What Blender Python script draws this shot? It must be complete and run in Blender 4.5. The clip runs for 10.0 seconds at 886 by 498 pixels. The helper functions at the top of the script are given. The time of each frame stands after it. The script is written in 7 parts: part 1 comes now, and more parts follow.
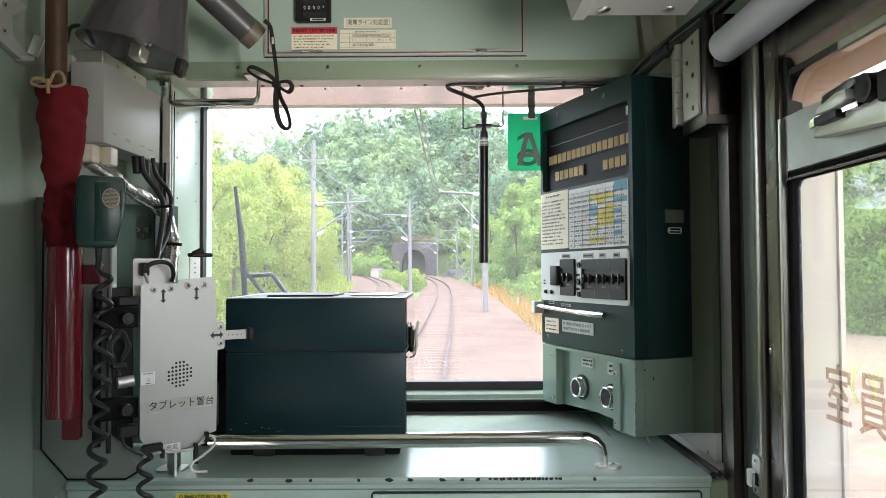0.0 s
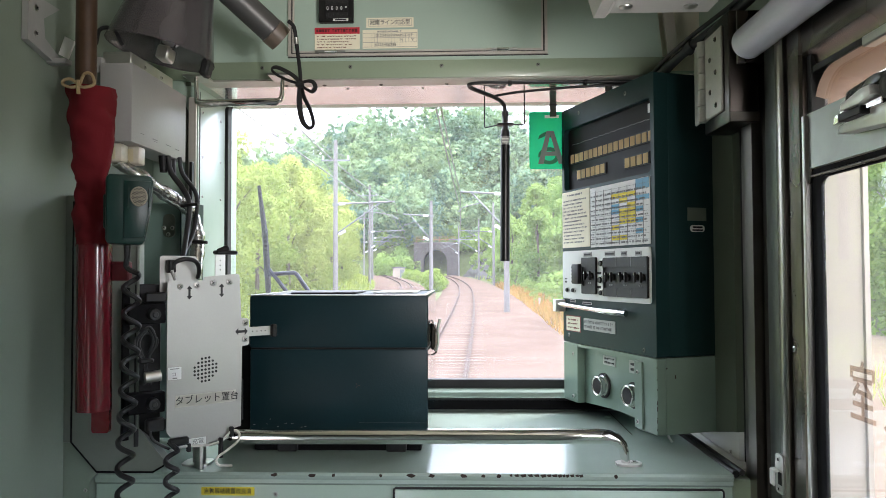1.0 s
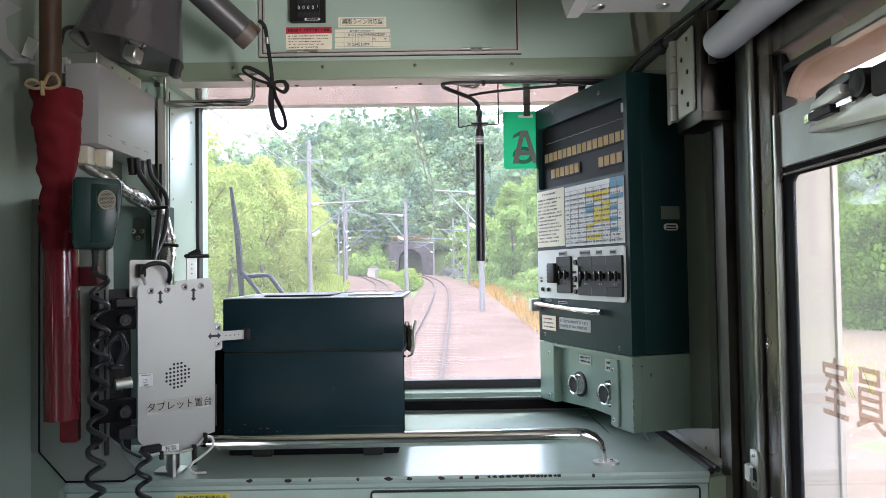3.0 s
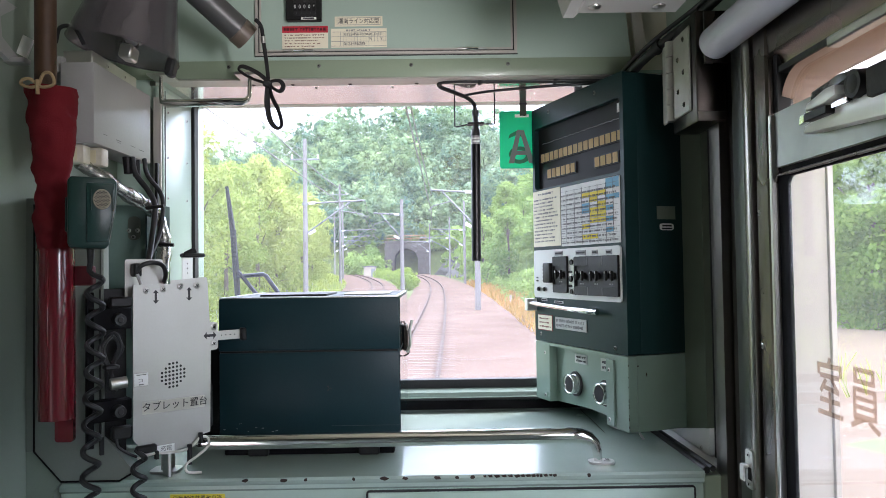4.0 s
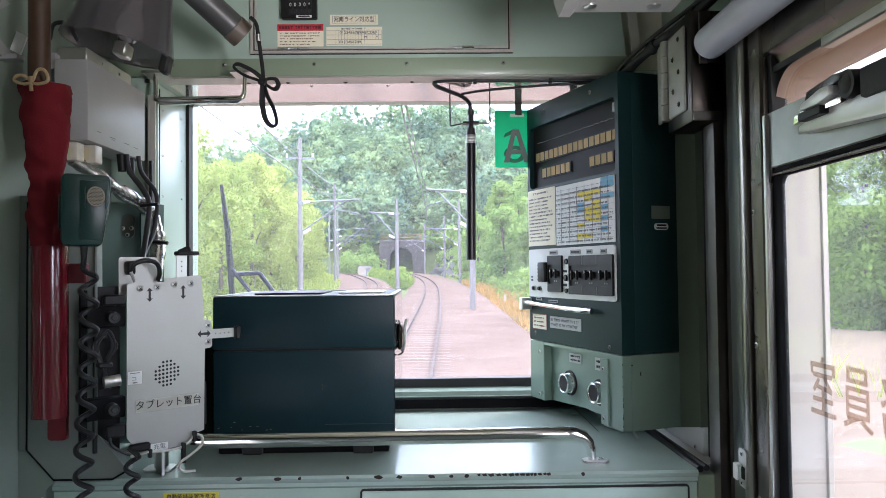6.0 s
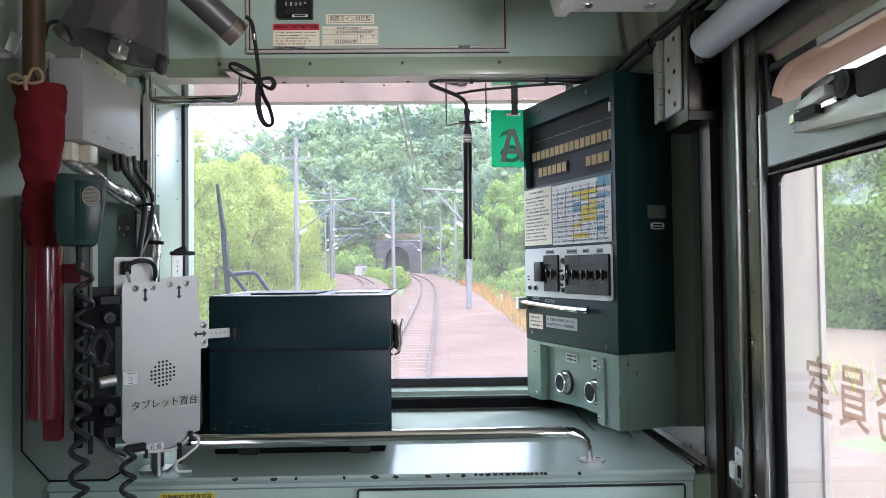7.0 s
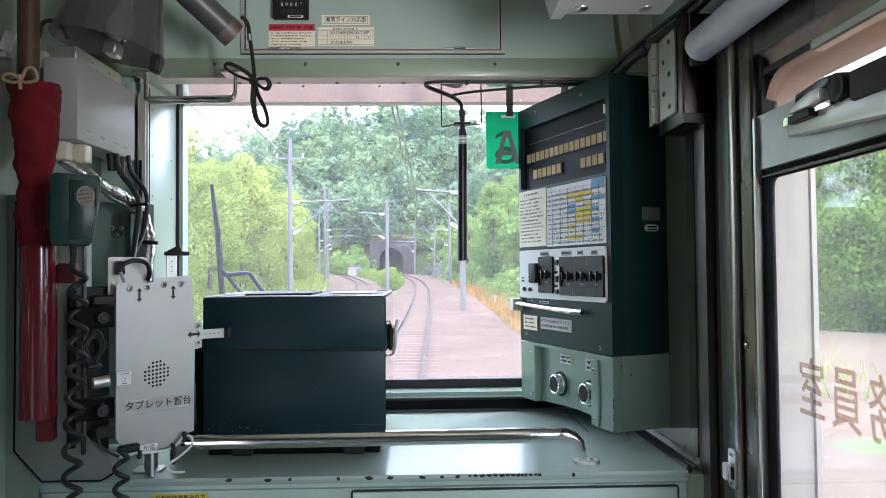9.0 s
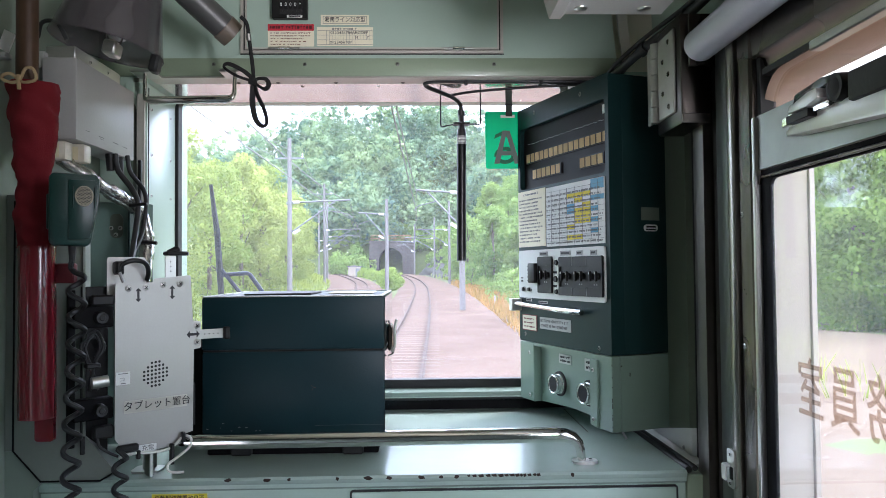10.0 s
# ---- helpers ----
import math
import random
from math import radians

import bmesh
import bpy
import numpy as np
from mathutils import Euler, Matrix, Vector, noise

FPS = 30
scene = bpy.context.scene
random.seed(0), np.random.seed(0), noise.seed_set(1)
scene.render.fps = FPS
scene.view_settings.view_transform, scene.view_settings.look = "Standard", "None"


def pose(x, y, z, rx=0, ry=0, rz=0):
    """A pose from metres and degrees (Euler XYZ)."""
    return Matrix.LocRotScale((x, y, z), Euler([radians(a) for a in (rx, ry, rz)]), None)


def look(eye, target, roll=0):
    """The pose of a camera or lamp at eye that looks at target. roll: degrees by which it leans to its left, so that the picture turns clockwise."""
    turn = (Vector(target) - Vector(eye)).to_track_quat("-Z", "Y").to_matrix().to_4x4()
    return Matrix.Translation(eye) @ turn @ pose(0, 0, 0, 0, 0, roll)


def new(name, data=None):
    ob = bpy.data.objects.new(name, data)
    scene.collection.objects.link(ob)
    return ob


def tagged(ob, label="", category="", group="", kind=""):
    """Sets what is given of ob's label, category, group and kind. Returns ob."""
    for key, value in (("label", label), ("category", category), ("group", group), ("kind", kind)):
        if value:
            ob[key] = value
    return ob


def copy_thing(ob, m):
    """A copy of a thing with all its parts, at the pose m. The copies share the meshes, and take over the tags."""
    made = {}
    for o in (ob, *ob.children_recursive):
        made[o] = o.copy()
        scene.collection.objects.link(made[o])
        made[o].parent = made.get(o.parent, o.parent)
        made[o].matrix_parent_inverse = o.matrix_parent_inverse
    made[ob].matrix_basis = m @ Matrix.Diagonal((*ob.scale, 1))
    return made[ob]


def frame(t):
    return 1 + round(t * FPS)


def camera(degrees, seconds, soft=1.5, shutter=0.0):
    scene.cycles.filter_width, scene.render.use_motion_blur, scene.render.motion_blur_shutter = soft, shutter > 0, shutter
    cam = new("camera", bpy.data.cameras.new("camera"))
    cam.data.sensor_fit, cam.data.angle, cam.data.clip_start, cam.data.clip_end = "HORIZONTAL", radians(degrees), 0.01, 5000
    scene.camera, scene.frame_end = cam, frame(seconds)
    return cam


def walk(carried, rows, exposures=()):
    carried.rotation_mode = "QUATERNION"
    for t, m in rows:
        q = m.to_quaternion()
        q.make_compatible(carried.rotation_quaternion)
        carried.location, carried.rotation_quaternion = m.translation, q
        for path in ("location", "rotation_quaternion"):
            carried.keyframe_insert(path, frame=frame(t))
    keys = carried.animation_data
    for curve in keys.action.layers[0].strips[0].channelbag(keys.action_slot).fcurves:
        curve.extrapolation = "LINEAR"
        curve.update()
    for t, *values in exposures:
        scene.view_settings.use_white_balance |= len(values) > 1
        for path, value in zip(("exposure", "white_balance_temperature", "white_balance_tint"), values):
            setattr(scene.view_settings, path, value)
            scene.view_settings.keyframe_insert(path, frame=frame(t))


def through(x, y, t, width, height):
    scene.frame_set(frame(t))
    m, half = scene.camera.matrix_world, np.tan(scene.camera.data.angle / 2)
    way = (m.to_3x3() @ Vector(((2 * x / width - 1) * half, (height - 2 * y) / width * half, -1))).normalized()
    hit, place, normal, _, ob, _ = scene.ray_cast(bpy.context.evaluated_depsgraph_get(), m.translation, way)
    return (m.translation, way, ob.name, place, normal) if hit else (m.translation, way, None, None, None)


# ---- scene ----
# the camera stands in the crew room at the tail of a train and turns a little
cam = camera(62.8, 10.0, 0.85)
PATH = [
    (0, (-0.025, 0.022, 1.338), (-0.029, 2.021, 1.401), -0.3),
    (0.5, (-0.028, 0.018, 1.338), (-0.06, 2.016, 1.399), -0.3),
    (1, (-0.025, 0.014, 1.334), (-0.088, 2.012, 1.397), -0.2),
    (1.5, (-0.027, 0.016, 1.336), (-0.08, 2.014, 1.399), -0.6),
    (2, (-0.026, 0.02, 1.337), (-0.054, 2.019, 1.397), -1.0),
    (2.5, (-0.026, 0.021, 1.337), (-0.032, 2.02, 1.398), -1.0),
    (4, (-0.026, 0.021, 1.338), (-0.009, 2.02, 1.396), -0.8),
    (4.5, (-0.027, 0.02, 1.337), (-0.007, 2.019, 1.396), -1.0),
    (5, (-0.026, 0.021, 1.337), (-0.007, 2.02, 1.397), -0.9),
    (5.5, (-0.026, 0.021, 1.337), (-0.001, 2.02, 1.395), -0.7),
    (7, (-0.026, 0.022, 1.337), (0.015, 2.02, 1.392), -0.7),
    (7.5, (-0.026, 0.021, 1.337), (0.02, 2.02, 1.395), -0.6),
    (8, (-0.027, 0.02, 1.338), (0.025, 2.019, 1.394), -0.6),
    (8.5, (-0.026, 0.021, 1.337), (0.029, 2.019, 1.393), -0.5),
    (9, (-0.028, 0.021, 1.337), (0.03, 2.019, 1.395), -0.5),
    (9.5, (-0.027, 0.021, 1.336), (0.031, 2.02, 1.394), -0.6),
    (10, (-0.027, 0.021, 1.337), (0.032, 2.019, 1.395), -0.5),
]
walk(cam, [(t, look(eye, target, roll)) for t, eye, target, roll in PATH], [(0.0, 2.32, 6500, 17), (2.5, 2.29, 6250, 23), (5.0, 2.27, 6050, 23), (7.0, 2.2, 6000, 24), (8.5, 2.14, 5950, 21), (9.5, 2.2, 5900, 21)])

# ---- world and large lights ----
world = bpy.data.worlds.new("sky")
scene.world = world
world.use_nodes = True
wn = world.node_tree.nodes
wl = world.node_tree.links
sky = wn.new("ShaderNodeTexSky")
sky.sky_type = "NISHITA"
sky.sun_disc = False
sky.sun_elevation = radians(52)
sky.sun_rotation = radians(50)
sky.dust_density = 4.0
sky.air_density = 1.0
# a thin bright overcast drawn over the blue
cloud = wn.new("ShaderNodeTexNoise")
cloud.inputs["Scale"].default_value = 2.2
cloud.inputs["Detail"].default_value = 7
cloud_ramp = wn.new("ShaderNodeValToRGB")
cloud_ramp.color_ramp.elements[0].position = 0.3
cloud_ramp.color_ramp.elements[0].color = (7.6, 8.8, 10.4, 1)
cloud_ramp.color_ramp.elements[1].position = 0.7
cloud_ramp.color_ramp.elements[1].color = (12.4, 13.3, 14.4, 1)
sky_mix = wn.new("ShaderNodeMixRGB")
sky_mix.inputs["Fac"].default_value = 0.8
wl.new(cloud.outputs["Fac"], cloud_ramp.inputs["Fac"])
wl.new(sky.outputs["Color"], sky_mix.inputs["Color1"])
wl.new(cloud_ramp.outputs["Color"], sky_mix.inputs["Color2"])
background = wn["Background"]
background.inputs["Strength"].default_value = 0.14
wl.new(sky_mix.outputs["Color"], background.inputs["Color"])

sun = new("sun", bpy.data.lights.new("sun", "SUN"))
sun.data.energy = 0.8
sun.data.angle = radians(14)
sun.data.color = (1.0, 0.97, 0.93)
sun.matrix_world = look((35, 30, 70), (0, 0, 0))

# added fill lamp in an unseen side opening beside the camera
side_fill = new("side_fill_lamp", bpy.data.lights.new("side_fill_lamp", "AREA"))
side_fill.data.shape = "RECTANGLE"
side_fill.data.size, side_fill.data.size_y = 0.12, 0.46
side_fill.data.spread = radians(100)
side_fill.data.energy = 1.7
side_fill.data.color = (1.0, 0.98, 0.92)
side_fill.matrix_world = look((0.525, -0.04, 1.535), (0.34, 1.55, 2.22))
# added fill lamp in a made-up low opening in the left partition
low_fill = new("low_fill_lamp", bpy.data.lights.new("low_fill_lamp", "AREA"))
low_fill.data.shape = "RECTANGLE"
low_fill.data.size, low_fill.data.size_y = 0.70, 0.80
low_fill.data.energy = 0.52
low_fill.data.color = (1.0, 1.0, 0.96)
low_fill.matrix_world = look((-0.715, 0.08, 0.78), (0.5, 0.08, 0.78))

# ---- building tools ----
def world_of(ob):
    m = ob.matrix_basis.copy()
    if ob.parent is not None:
        m = world_of(ob.parent) @ ob.matrix_parent_inverse @ m
    return m


def thing(name, at, label, category, group="", kind=""):
    """An empty at the base of a thing, which carries its parts."""
    ob = new(name)
    ob.empty_display_size = 0.02
    ob.location = at
    return tagged(ob, label, category, group, kind)


def part(name, bm, material, parent=None, label="", mat2=None):
    """Links a bmesh as one mesh object, under a thing or part when there is one."""
    me = bpy.data.meshes.new(name)
    bmesh.ops.recalc_face_normals(bm, faces=bm.faces[:])
    bm.to_mesh(me)
    bm.free()
    me.set_sharp_from_angle(angle=radians(42))
    me.materials.append(material)
    if mat2:
        me.materials.append(mat2)
    ob = new(name, me)
    if parent is not None:
        ob.parent = parent
        ob.matrix_parent_inverse = world_of(parent).inverted()
    if label:
        ob["label"] = label
    return ob


def single(name, bm, material, label, category, group="", kind=""):
    return tagged(part(name, bm, material), label, category, group, kind)


def structure(name, bm, material, label, category):
    return tagged(part(name, bm, material), label, category, "", "structure")


def B():
    return bmesh.new()


def box(bm, x0, x1, y0, y1, z0, z1, bevel=0.0, seg=2, m=None):
    made = bmesh.ops.create_cube(bm, size=1.0)["verts"]
    for v in made:
        v.co = Vector(((x0 + x1) / 2 + v.co.x * (x1 - x0), (y0 + y1) / 2 + v.co.y * (y1 - y0), (z0 + z1) / 2 + v.co.z * (z1 - z0)))
        if m is not None:
            v.co = m @ v.co
    if bevel:
        edges = list({e for v in made for e in v.link_edges})
        bmesh.ops.bevel(bm, geom=edges, offset=bevel, segments=seg, profile=0.5, affect="EDGES", clamp_overlap=True)
    return bm


def cyl(bm, p0, p1, r0, r1=None, n=16, caps=True, m=None):
    p0, p1 = Vector(p0), Vector(p1)
    r1 = r0 if r1 is None else r1
    turn = (p1 - p0).to_track_quat("Z", "Y").to_matrix()
    rings = []
    for p, r in ((p0, r0), (p1, r1)):
        ring = []
        for i in range(n):
            a = 2 * math.pi * i / n
            co = p + turn @ Vector((r * math.cos(a), r * math.sin(a), 0))
            ring.append(bm.verts.new(m @ co if m is not None else co))
        rings.append(ring)
    for i in range(n):
        f = bm.faces.new((rings[0][i], rings[0][(i + 1) % n], rings[1][(i + 1) % n], rings[1][i]))
        f.smooth = True
    if caps:
        bm.faces.new(rings[0][::-1])
        bm.faces.new(rings[1])
    return bm


def tube(bm, points, r, n=10, m=None, radii=None, flat=1.0):
    """A round bar or hose swept along points."""
    pts = [Vector(p) for p in points]
    if m is not None:
        pts = [m @ p for p in pts]
    side = None
    rings = []
    for i, p in enumerate(pts):
        d = (pts[min(i + 1, len(pts) - 1)] - pts[max(i - 1, 0)]).normalized()
        if side is None:
            side = d.orthogonal().normalized()
        else:
            side = (side - d * side.dot(d)).normalized()
        up = d.cross(side)
        rr = radii[i] if radii else r
        rings.append([bm.verts.new(p + side * (rr * math.cos(2 * math.pi * k / n)) + up * (rr * flat * math.sin(2 * math.pi * k / n))) for k in range(n)])
    for a, b in zip(rings, rings[1:]):
        for k in range(n):
            f = bm.faces.new((a[k], a[(k + 1) % n], b[(k + 1) % n], b[k]))
            f.smooth = True
    bm.faces.new(rings[0][::-1])
    bm.faces.new(rings[-1])
    return bm


def smooth_path(points, steps=8):
    """Catmull-Rom points through the given ones."""
    p = [Vector(q) for q in points]
    p = [p[0] * 2 - p[1]] + p + [p[-1] * 2 - p[-2]]
    out = []
    for i in range(1, len(p) - 2):
        for s in range(steps):
            t = s / steps
            out.append(0.5 * (2 * p[i] + (p[i + 1] - p[i - 1]) * t + (2 * p[i - 1] - 5 * p[i] + 4 * p[i + 1] - p[i + 2]) * t * t
                              + (3 * p[i] - p[i - 1] - 3 * p[i + 1] + p[i + 2]) * t ** 3))
    return out + [p[-2]]


def coil(p0, p1, r, turns, steps=14, sway=0.0):
    p0, p1 = Vector(p0), Vector(p1)
    n = int(turns * steps)
    out = []
    for i in range(n + 1):
        t = i / n
        a = 2 * math.pi * turns * t
        c = p0.lerp(p1, t) + Vector((sway * math.sin(t * 7), 0, 0))
        out.append(c + Vector((r * math.cos(a), r * math.sin(a), 0)))
    return out


def prism(bm, outline, axis, a0, a1, m=None, bevel=0.0):
    """An outline in the two other axes, drawn out along axis from a0 to a1."""
    def co(u, v, a):
        c = Vector({"x": (a, u, v), "y": (u, a, v), "z": (u, v, a)}[axis])
        return m @ c if m is not None else c
    lo = [bm.verts.new(co(u, v, a0)) for u, v in outline]
    hi = [bm.verts.new(co(u, v, a1)) for u, v in outline]
    n = len(outline)
    faces = [bm.faces.new(lo[::-1]), bm.faces.new(hi)]
    for i in range(n):
        faces.append(bm.faces.new((lo[i], lo[(i + 1) % n], hi[(i + 1) % n], hi[i])))
    if bevel:
        edges = list({e for f in faces for e in f.edges})
        bmesh.ops.bevel(bm, geom=edges, offset=bevel, segments=2, profile=0.5, affect="EDGES", clamp_overlap=True)
    return bm


def rounded(u0, u1, v0, v1, r, n=5):
    """The outline of a rectangle with round corners."""
    out = []
    for cu, cv, a0 in ((u1 - r, v1 - r, 0), (u0 + r, v1 - r, 90), (u0 + r, v0 + r, 180), (u1 - r, v0 + r, 270)):
        for k in range(n + 1):
            a = radians(a0 + 90 * k / n)
            out.append((cu + r * math.cos(a), cv + r * math.sin(a)))
    return out


def ring_plate(bm, outer, inner, axis, a0, a1, m=None):
    """A flat frame between two outlines with the same number of corners."""
    def co(u, v, a):
        c = Vector({"x": (a, u, v), "y": (u, a, v), "z": (u, v, a)}[axis])
        return m @ c if m is not None else c
    n = len(outer)
    grid = [[bm.verts.new(co(u, v, a)) for u, v in line] for line, a in ((outer, a0), (inner, a0), (inner, a1), (outer, a1))]
    for k in range(4):
        a, b = grid[k], grid[(k + 1) % 4]
        for i in range(n):
            bm.faces.new((a[i], a[(i + 1) % n], b[(i + 1) % n], b[i]))
    return bm


def dome(bm, at, r, normal, h=0.5, n=12, m=None):
    """A low round head, as of a screw, on a surface."""
    at, normal = Vector(at), Vector(normal).normalized()
    turn = normal.to_track_quat("Z", "Y").to_matrix()
    rings = []
    for k, (rr, zz) in enumerate(((1.0, 0.0), (0.95, 0.45), (0.6, 0.85))):
        ring = []
        for i in range(n):
            a = 2 * math.pi * i / n
            co = at + turn @ Vector((r * rr * math.cos(a), r * rr * math.sin(a), r * h * zz))
            ring.append(bm.verts.new(m @ co if m is not None else co))
        rings.append(ring)
    for a, b in zip(rings, rings[1:]):
        for i in range(n):
            f = bm.faces.new((a[i], a[(i + 1) % n], b[(i + 1) % n], b[i]))
            f.smooth = True
    bm.faces.new(rings[-1])
    bm.faces.new(rings[0][::-1])
    return bm


def screw(at, normal, parent, r=0.004, m=None, name="screw", material=None):
    at = Vector(at)
    normal = Vector(normal)
    bm = dome(B(), at - normal * 0.0005, r, normal, 0.5, 12, m)
    ob = part(name, bm, material or STEEL, parent)
    # cross recess
    side = normal.orthogonal().normalized()
    other = normal.cross(side)
    bm = B()
    for a, b in ((side, other), (other, side)):
        frame_m = Matrix((a, b, normal)).transposed().to_4x4()
        frame_m.translation = at + normal * (r * 0.36)
        box(bm, -r * 0.6, r * 0.6, -r * 0.11, r * 0.11, 0, r * 0.1, m=(m @ frame_m) if m is not None else frame_m)
    part("recess", bm, BLACK, ob)
    return ob


def lettering(body, size, m, name="lettering", material=None, parent=None, thick=0.0004, stretch=1.0, bold=0.0):
    """Writing in the built-in font, in the x-z plane of m, centred."""
    cu = bpy.data.curves.new("writing", "FONT")
    cu.body = body
    cu.size = size
    cu.align_x, cu.align_y = "CENTER", "CENTER"
    cu.extrude = thick
    cu.offset = bold
    cu.resolution_u = 2
    ob = bpy.data.objects.new("writing", cu)
    scene.collection.objects.link(ob)
    bpy.context.view_layer.update()
    me = bpy.data.meshes.new_from_object(ob.evaluated_get(bpy.context.evaluated_depsgraph_get()))
    bpy.data.objects.remove(ob)
    bpy.data.curves.remove(cu)
    me.transform(m @ pose(0, 0, 0, 90, 0, 0) @ Matrix.Diagonal((stretch, 1, 1, 1)))
    me.materials.clear()
    me.materials.append(material or INK)
    made = new(name, me)
    if parent is not None:
        made.parent = parent
        made.matrix_parent_inverse = world_of(parent).inverted()
    return made


def bars(rows, m, parent, material=None, name="print", h=0.0006, y=-0.0005):
    """Lines of print too small to read: short bars (x0, x1, z, height) in the x-z plane of m."""
    bm = B()
    for x0, x1, z, hh in rows:
        box(bm, x0, x1, y - h, y, z - hh / 2, z + hh / 2, m=m)
    return tagged(part(name, bm, material or INK, parent), kind="stuff" if len(rows) > 3 else "")


def print_rows(x0, x1, z0, z1, lines, seed, word=(0.004, 0.014), fill=0.55, short=0.25):
    """Bars of uneven sizes filling a block with lines of print too small to read."""
    rnd = random.Random(seed)
    out = []
    pitch = (z1 - z0) / lines
    for k in range(lines):
        z = z1 - (k + 0.5) * pitch
        end = x1 - (x1 - x0) * (rnd.random() * short)
        x = x0
        while x < end - 0.0008:
            w = min(rnd.uniform(*word) * 0.62, end - x)
            hh = pitch * fill * rnd.uniform(0.75, 1.1)
            if rnd.random() < 0.45:
                out.append((x, x + w, z + hh * 0.32, hh * 0.3))
                out.append((x + w * 0.3, x + w * 0.62, z - hh * 0.1, hh * 0.7))
            else:
                out.append((x, x + w, z, hh * 0.8))
            x += w + rnd.choice((0.0010, 0.0012, 0.0014, 0.0042))
    return out

# ---- materials ----
def material(name, color, rough=0.5, metal=0.0, vary=0.08, scale=40.0, bump=0.02, stain=0.10, stain_scale=4.0, coat=0.0, spec=0.5, worn=None, worn_at=0.7, island=0.0, fine=6.0):
    """A surface with grain, larger stains, uneven gloss and fine relief."""
    mt = bpy.data.materials.new(name)
    mt.use_nodes = True
    n, l = mt.node_tree.nodes, mt.node_tree.links
    bs = n["Principled BSDF"]
    tc = n.new("ShaderNodeTexCoord")
    grain = n.new("ShaderNodeTexNoise")
    grain.inputs["Scale"].default_value = scale
    grain.inputs["Detail"].default_value = fine
    l.new(tc.outputs["Object"], grain.inputs["Vector"])
    patch = n.new("ShaderNodeTexNoise")
    patch.inputs["Scale"].default_value = stain_scale
    patch.inputs["Detail"].default_value = 5
    l.new(tc.outputs["Object"], patch.inputs["Vector"])
    lo = tuple(c * (1 - vary) for c in color)
    hi = tuple(min(1, c * (1 + vary)) for c in color)
    mix = n.new("ShaderNodeMixRGB")
    mix.inputs["Color1"].default_value = (*lo, 1)
    mix.inputs["Color2"].default_value = (*hi, 1)
    l.new(grain.outputs["Fac"], mix.inputs["Fac"])
    ramp = n.new("ShaderNodeMapRange")
    ramp.inputs["From Min"].default_value = 0.35
    ramp.inputs["From Max"].default_value = 0.75
    ramp.inputs["To Max"].default_value = stain
    l.new(patch.outputs["Fac"], ramp.inputs["Value"])
    dirt = n.new("ShaderNodeMixRGB")
    dirt.inputs["Color2"].default_value = (color[0] * 0.45, color[1] * 0.42, color[2] * 0.36, 1)
    l.new(ramp.outputs["Result"], dirt.inputs["Fac"])
    l.new(mix.outputs["Color"], dirt.inputs["Color1"])
    out = dirt.outputs["Color"]
    if worn:
        spots = n.new("ShaderNodeTexNoise")
        spots.inputs["Scale"].default_value = 55
        spots.inputs["Detail"].default_value = 3
        l.new(tc.outputs["Object"], spots.inputs["Vector"])
        cut = n.new("ShaderNodeMapRange")
        cut.inputs["From Min"].default_value = worn_at
        cut.inputs["From Max"].default_value = worn_at + 0.03
        l.new(spots.outputs["Fac"], cut.inputs["Value"])
        chip = n.new("ShaderNodeMixRGB")
        chip.inputs["Color2"].default_value = (*worn, 1)
        l.new(cut.outputs["Result"], chip.inputs["Fac"])
        l.new(out, chip.inputs["Color1"])
        out = chip.outputs["Color"]
    if island:
        geo = n.new("ShaderNodeNewGeometry")
        info = n.new("ShaderNodeObjectInfo")
        add = n.new("ShaderNodeMath")
        add.operation = "ADD"
        l.new(geo.outputs["Random Per Island"], add.inputs[0])
        l.new(info.outputs["Random"], add.inputs[1])
        span = n.new("ShaderNodeMapRange")
        span.inputs["From Max"].default_value = 2.0
        span.inputs["To Min"].default_value = 1 - island
        span.inputs["To Max"].default_value = 1 + island
        l.new(add.outputs["Value"], span.inputs["Value"])
        hsv = n.new("ShaderNodeHueSaturation")
        l.new(span.outputs["Result"], hsv.inputs["Value"])
        l.new(out, hsv.inputs["Color"])
        out = hsv.outputs["Color"]
    l.new(out, bs.inputs["Base Color"])
    gloss = n.new("ShaderNodeMapRange")
    gloss.inputs["To Min"].default_value = max(0.02, rough * 0.8)
    gloss.inputs["To Max"].default_value = min(1.0, rough * 1.25)
    l.new(patch.outputs["Fac"], gloss.inputs["Value"])
    l.new(gloss.outputs["Result"], bs.inputs["Roughness"])
    bs.inputs["Metallic"].default_value = metal
    bs.inputs["Specular IOR Level"].default_value = spec
    bs.inputs["Coat Weight"].default_value = coat
    bs.inputs["Coat Roughness"].default_value = min(0.12, rough * 0.5)
    if bump:
        bp = n.new("ShaderNodeBump")
        bp.inputs["Strength"].default_value = min(1.0, bump * 10)
        bp.inputs["Distance"].default_value = 0.002
        l.new(grain.outputs["Fac"], bp.inputs["Height"])
        l.new(bp.outputs["Normal"], bs.inputs["Normal"])
    return mt


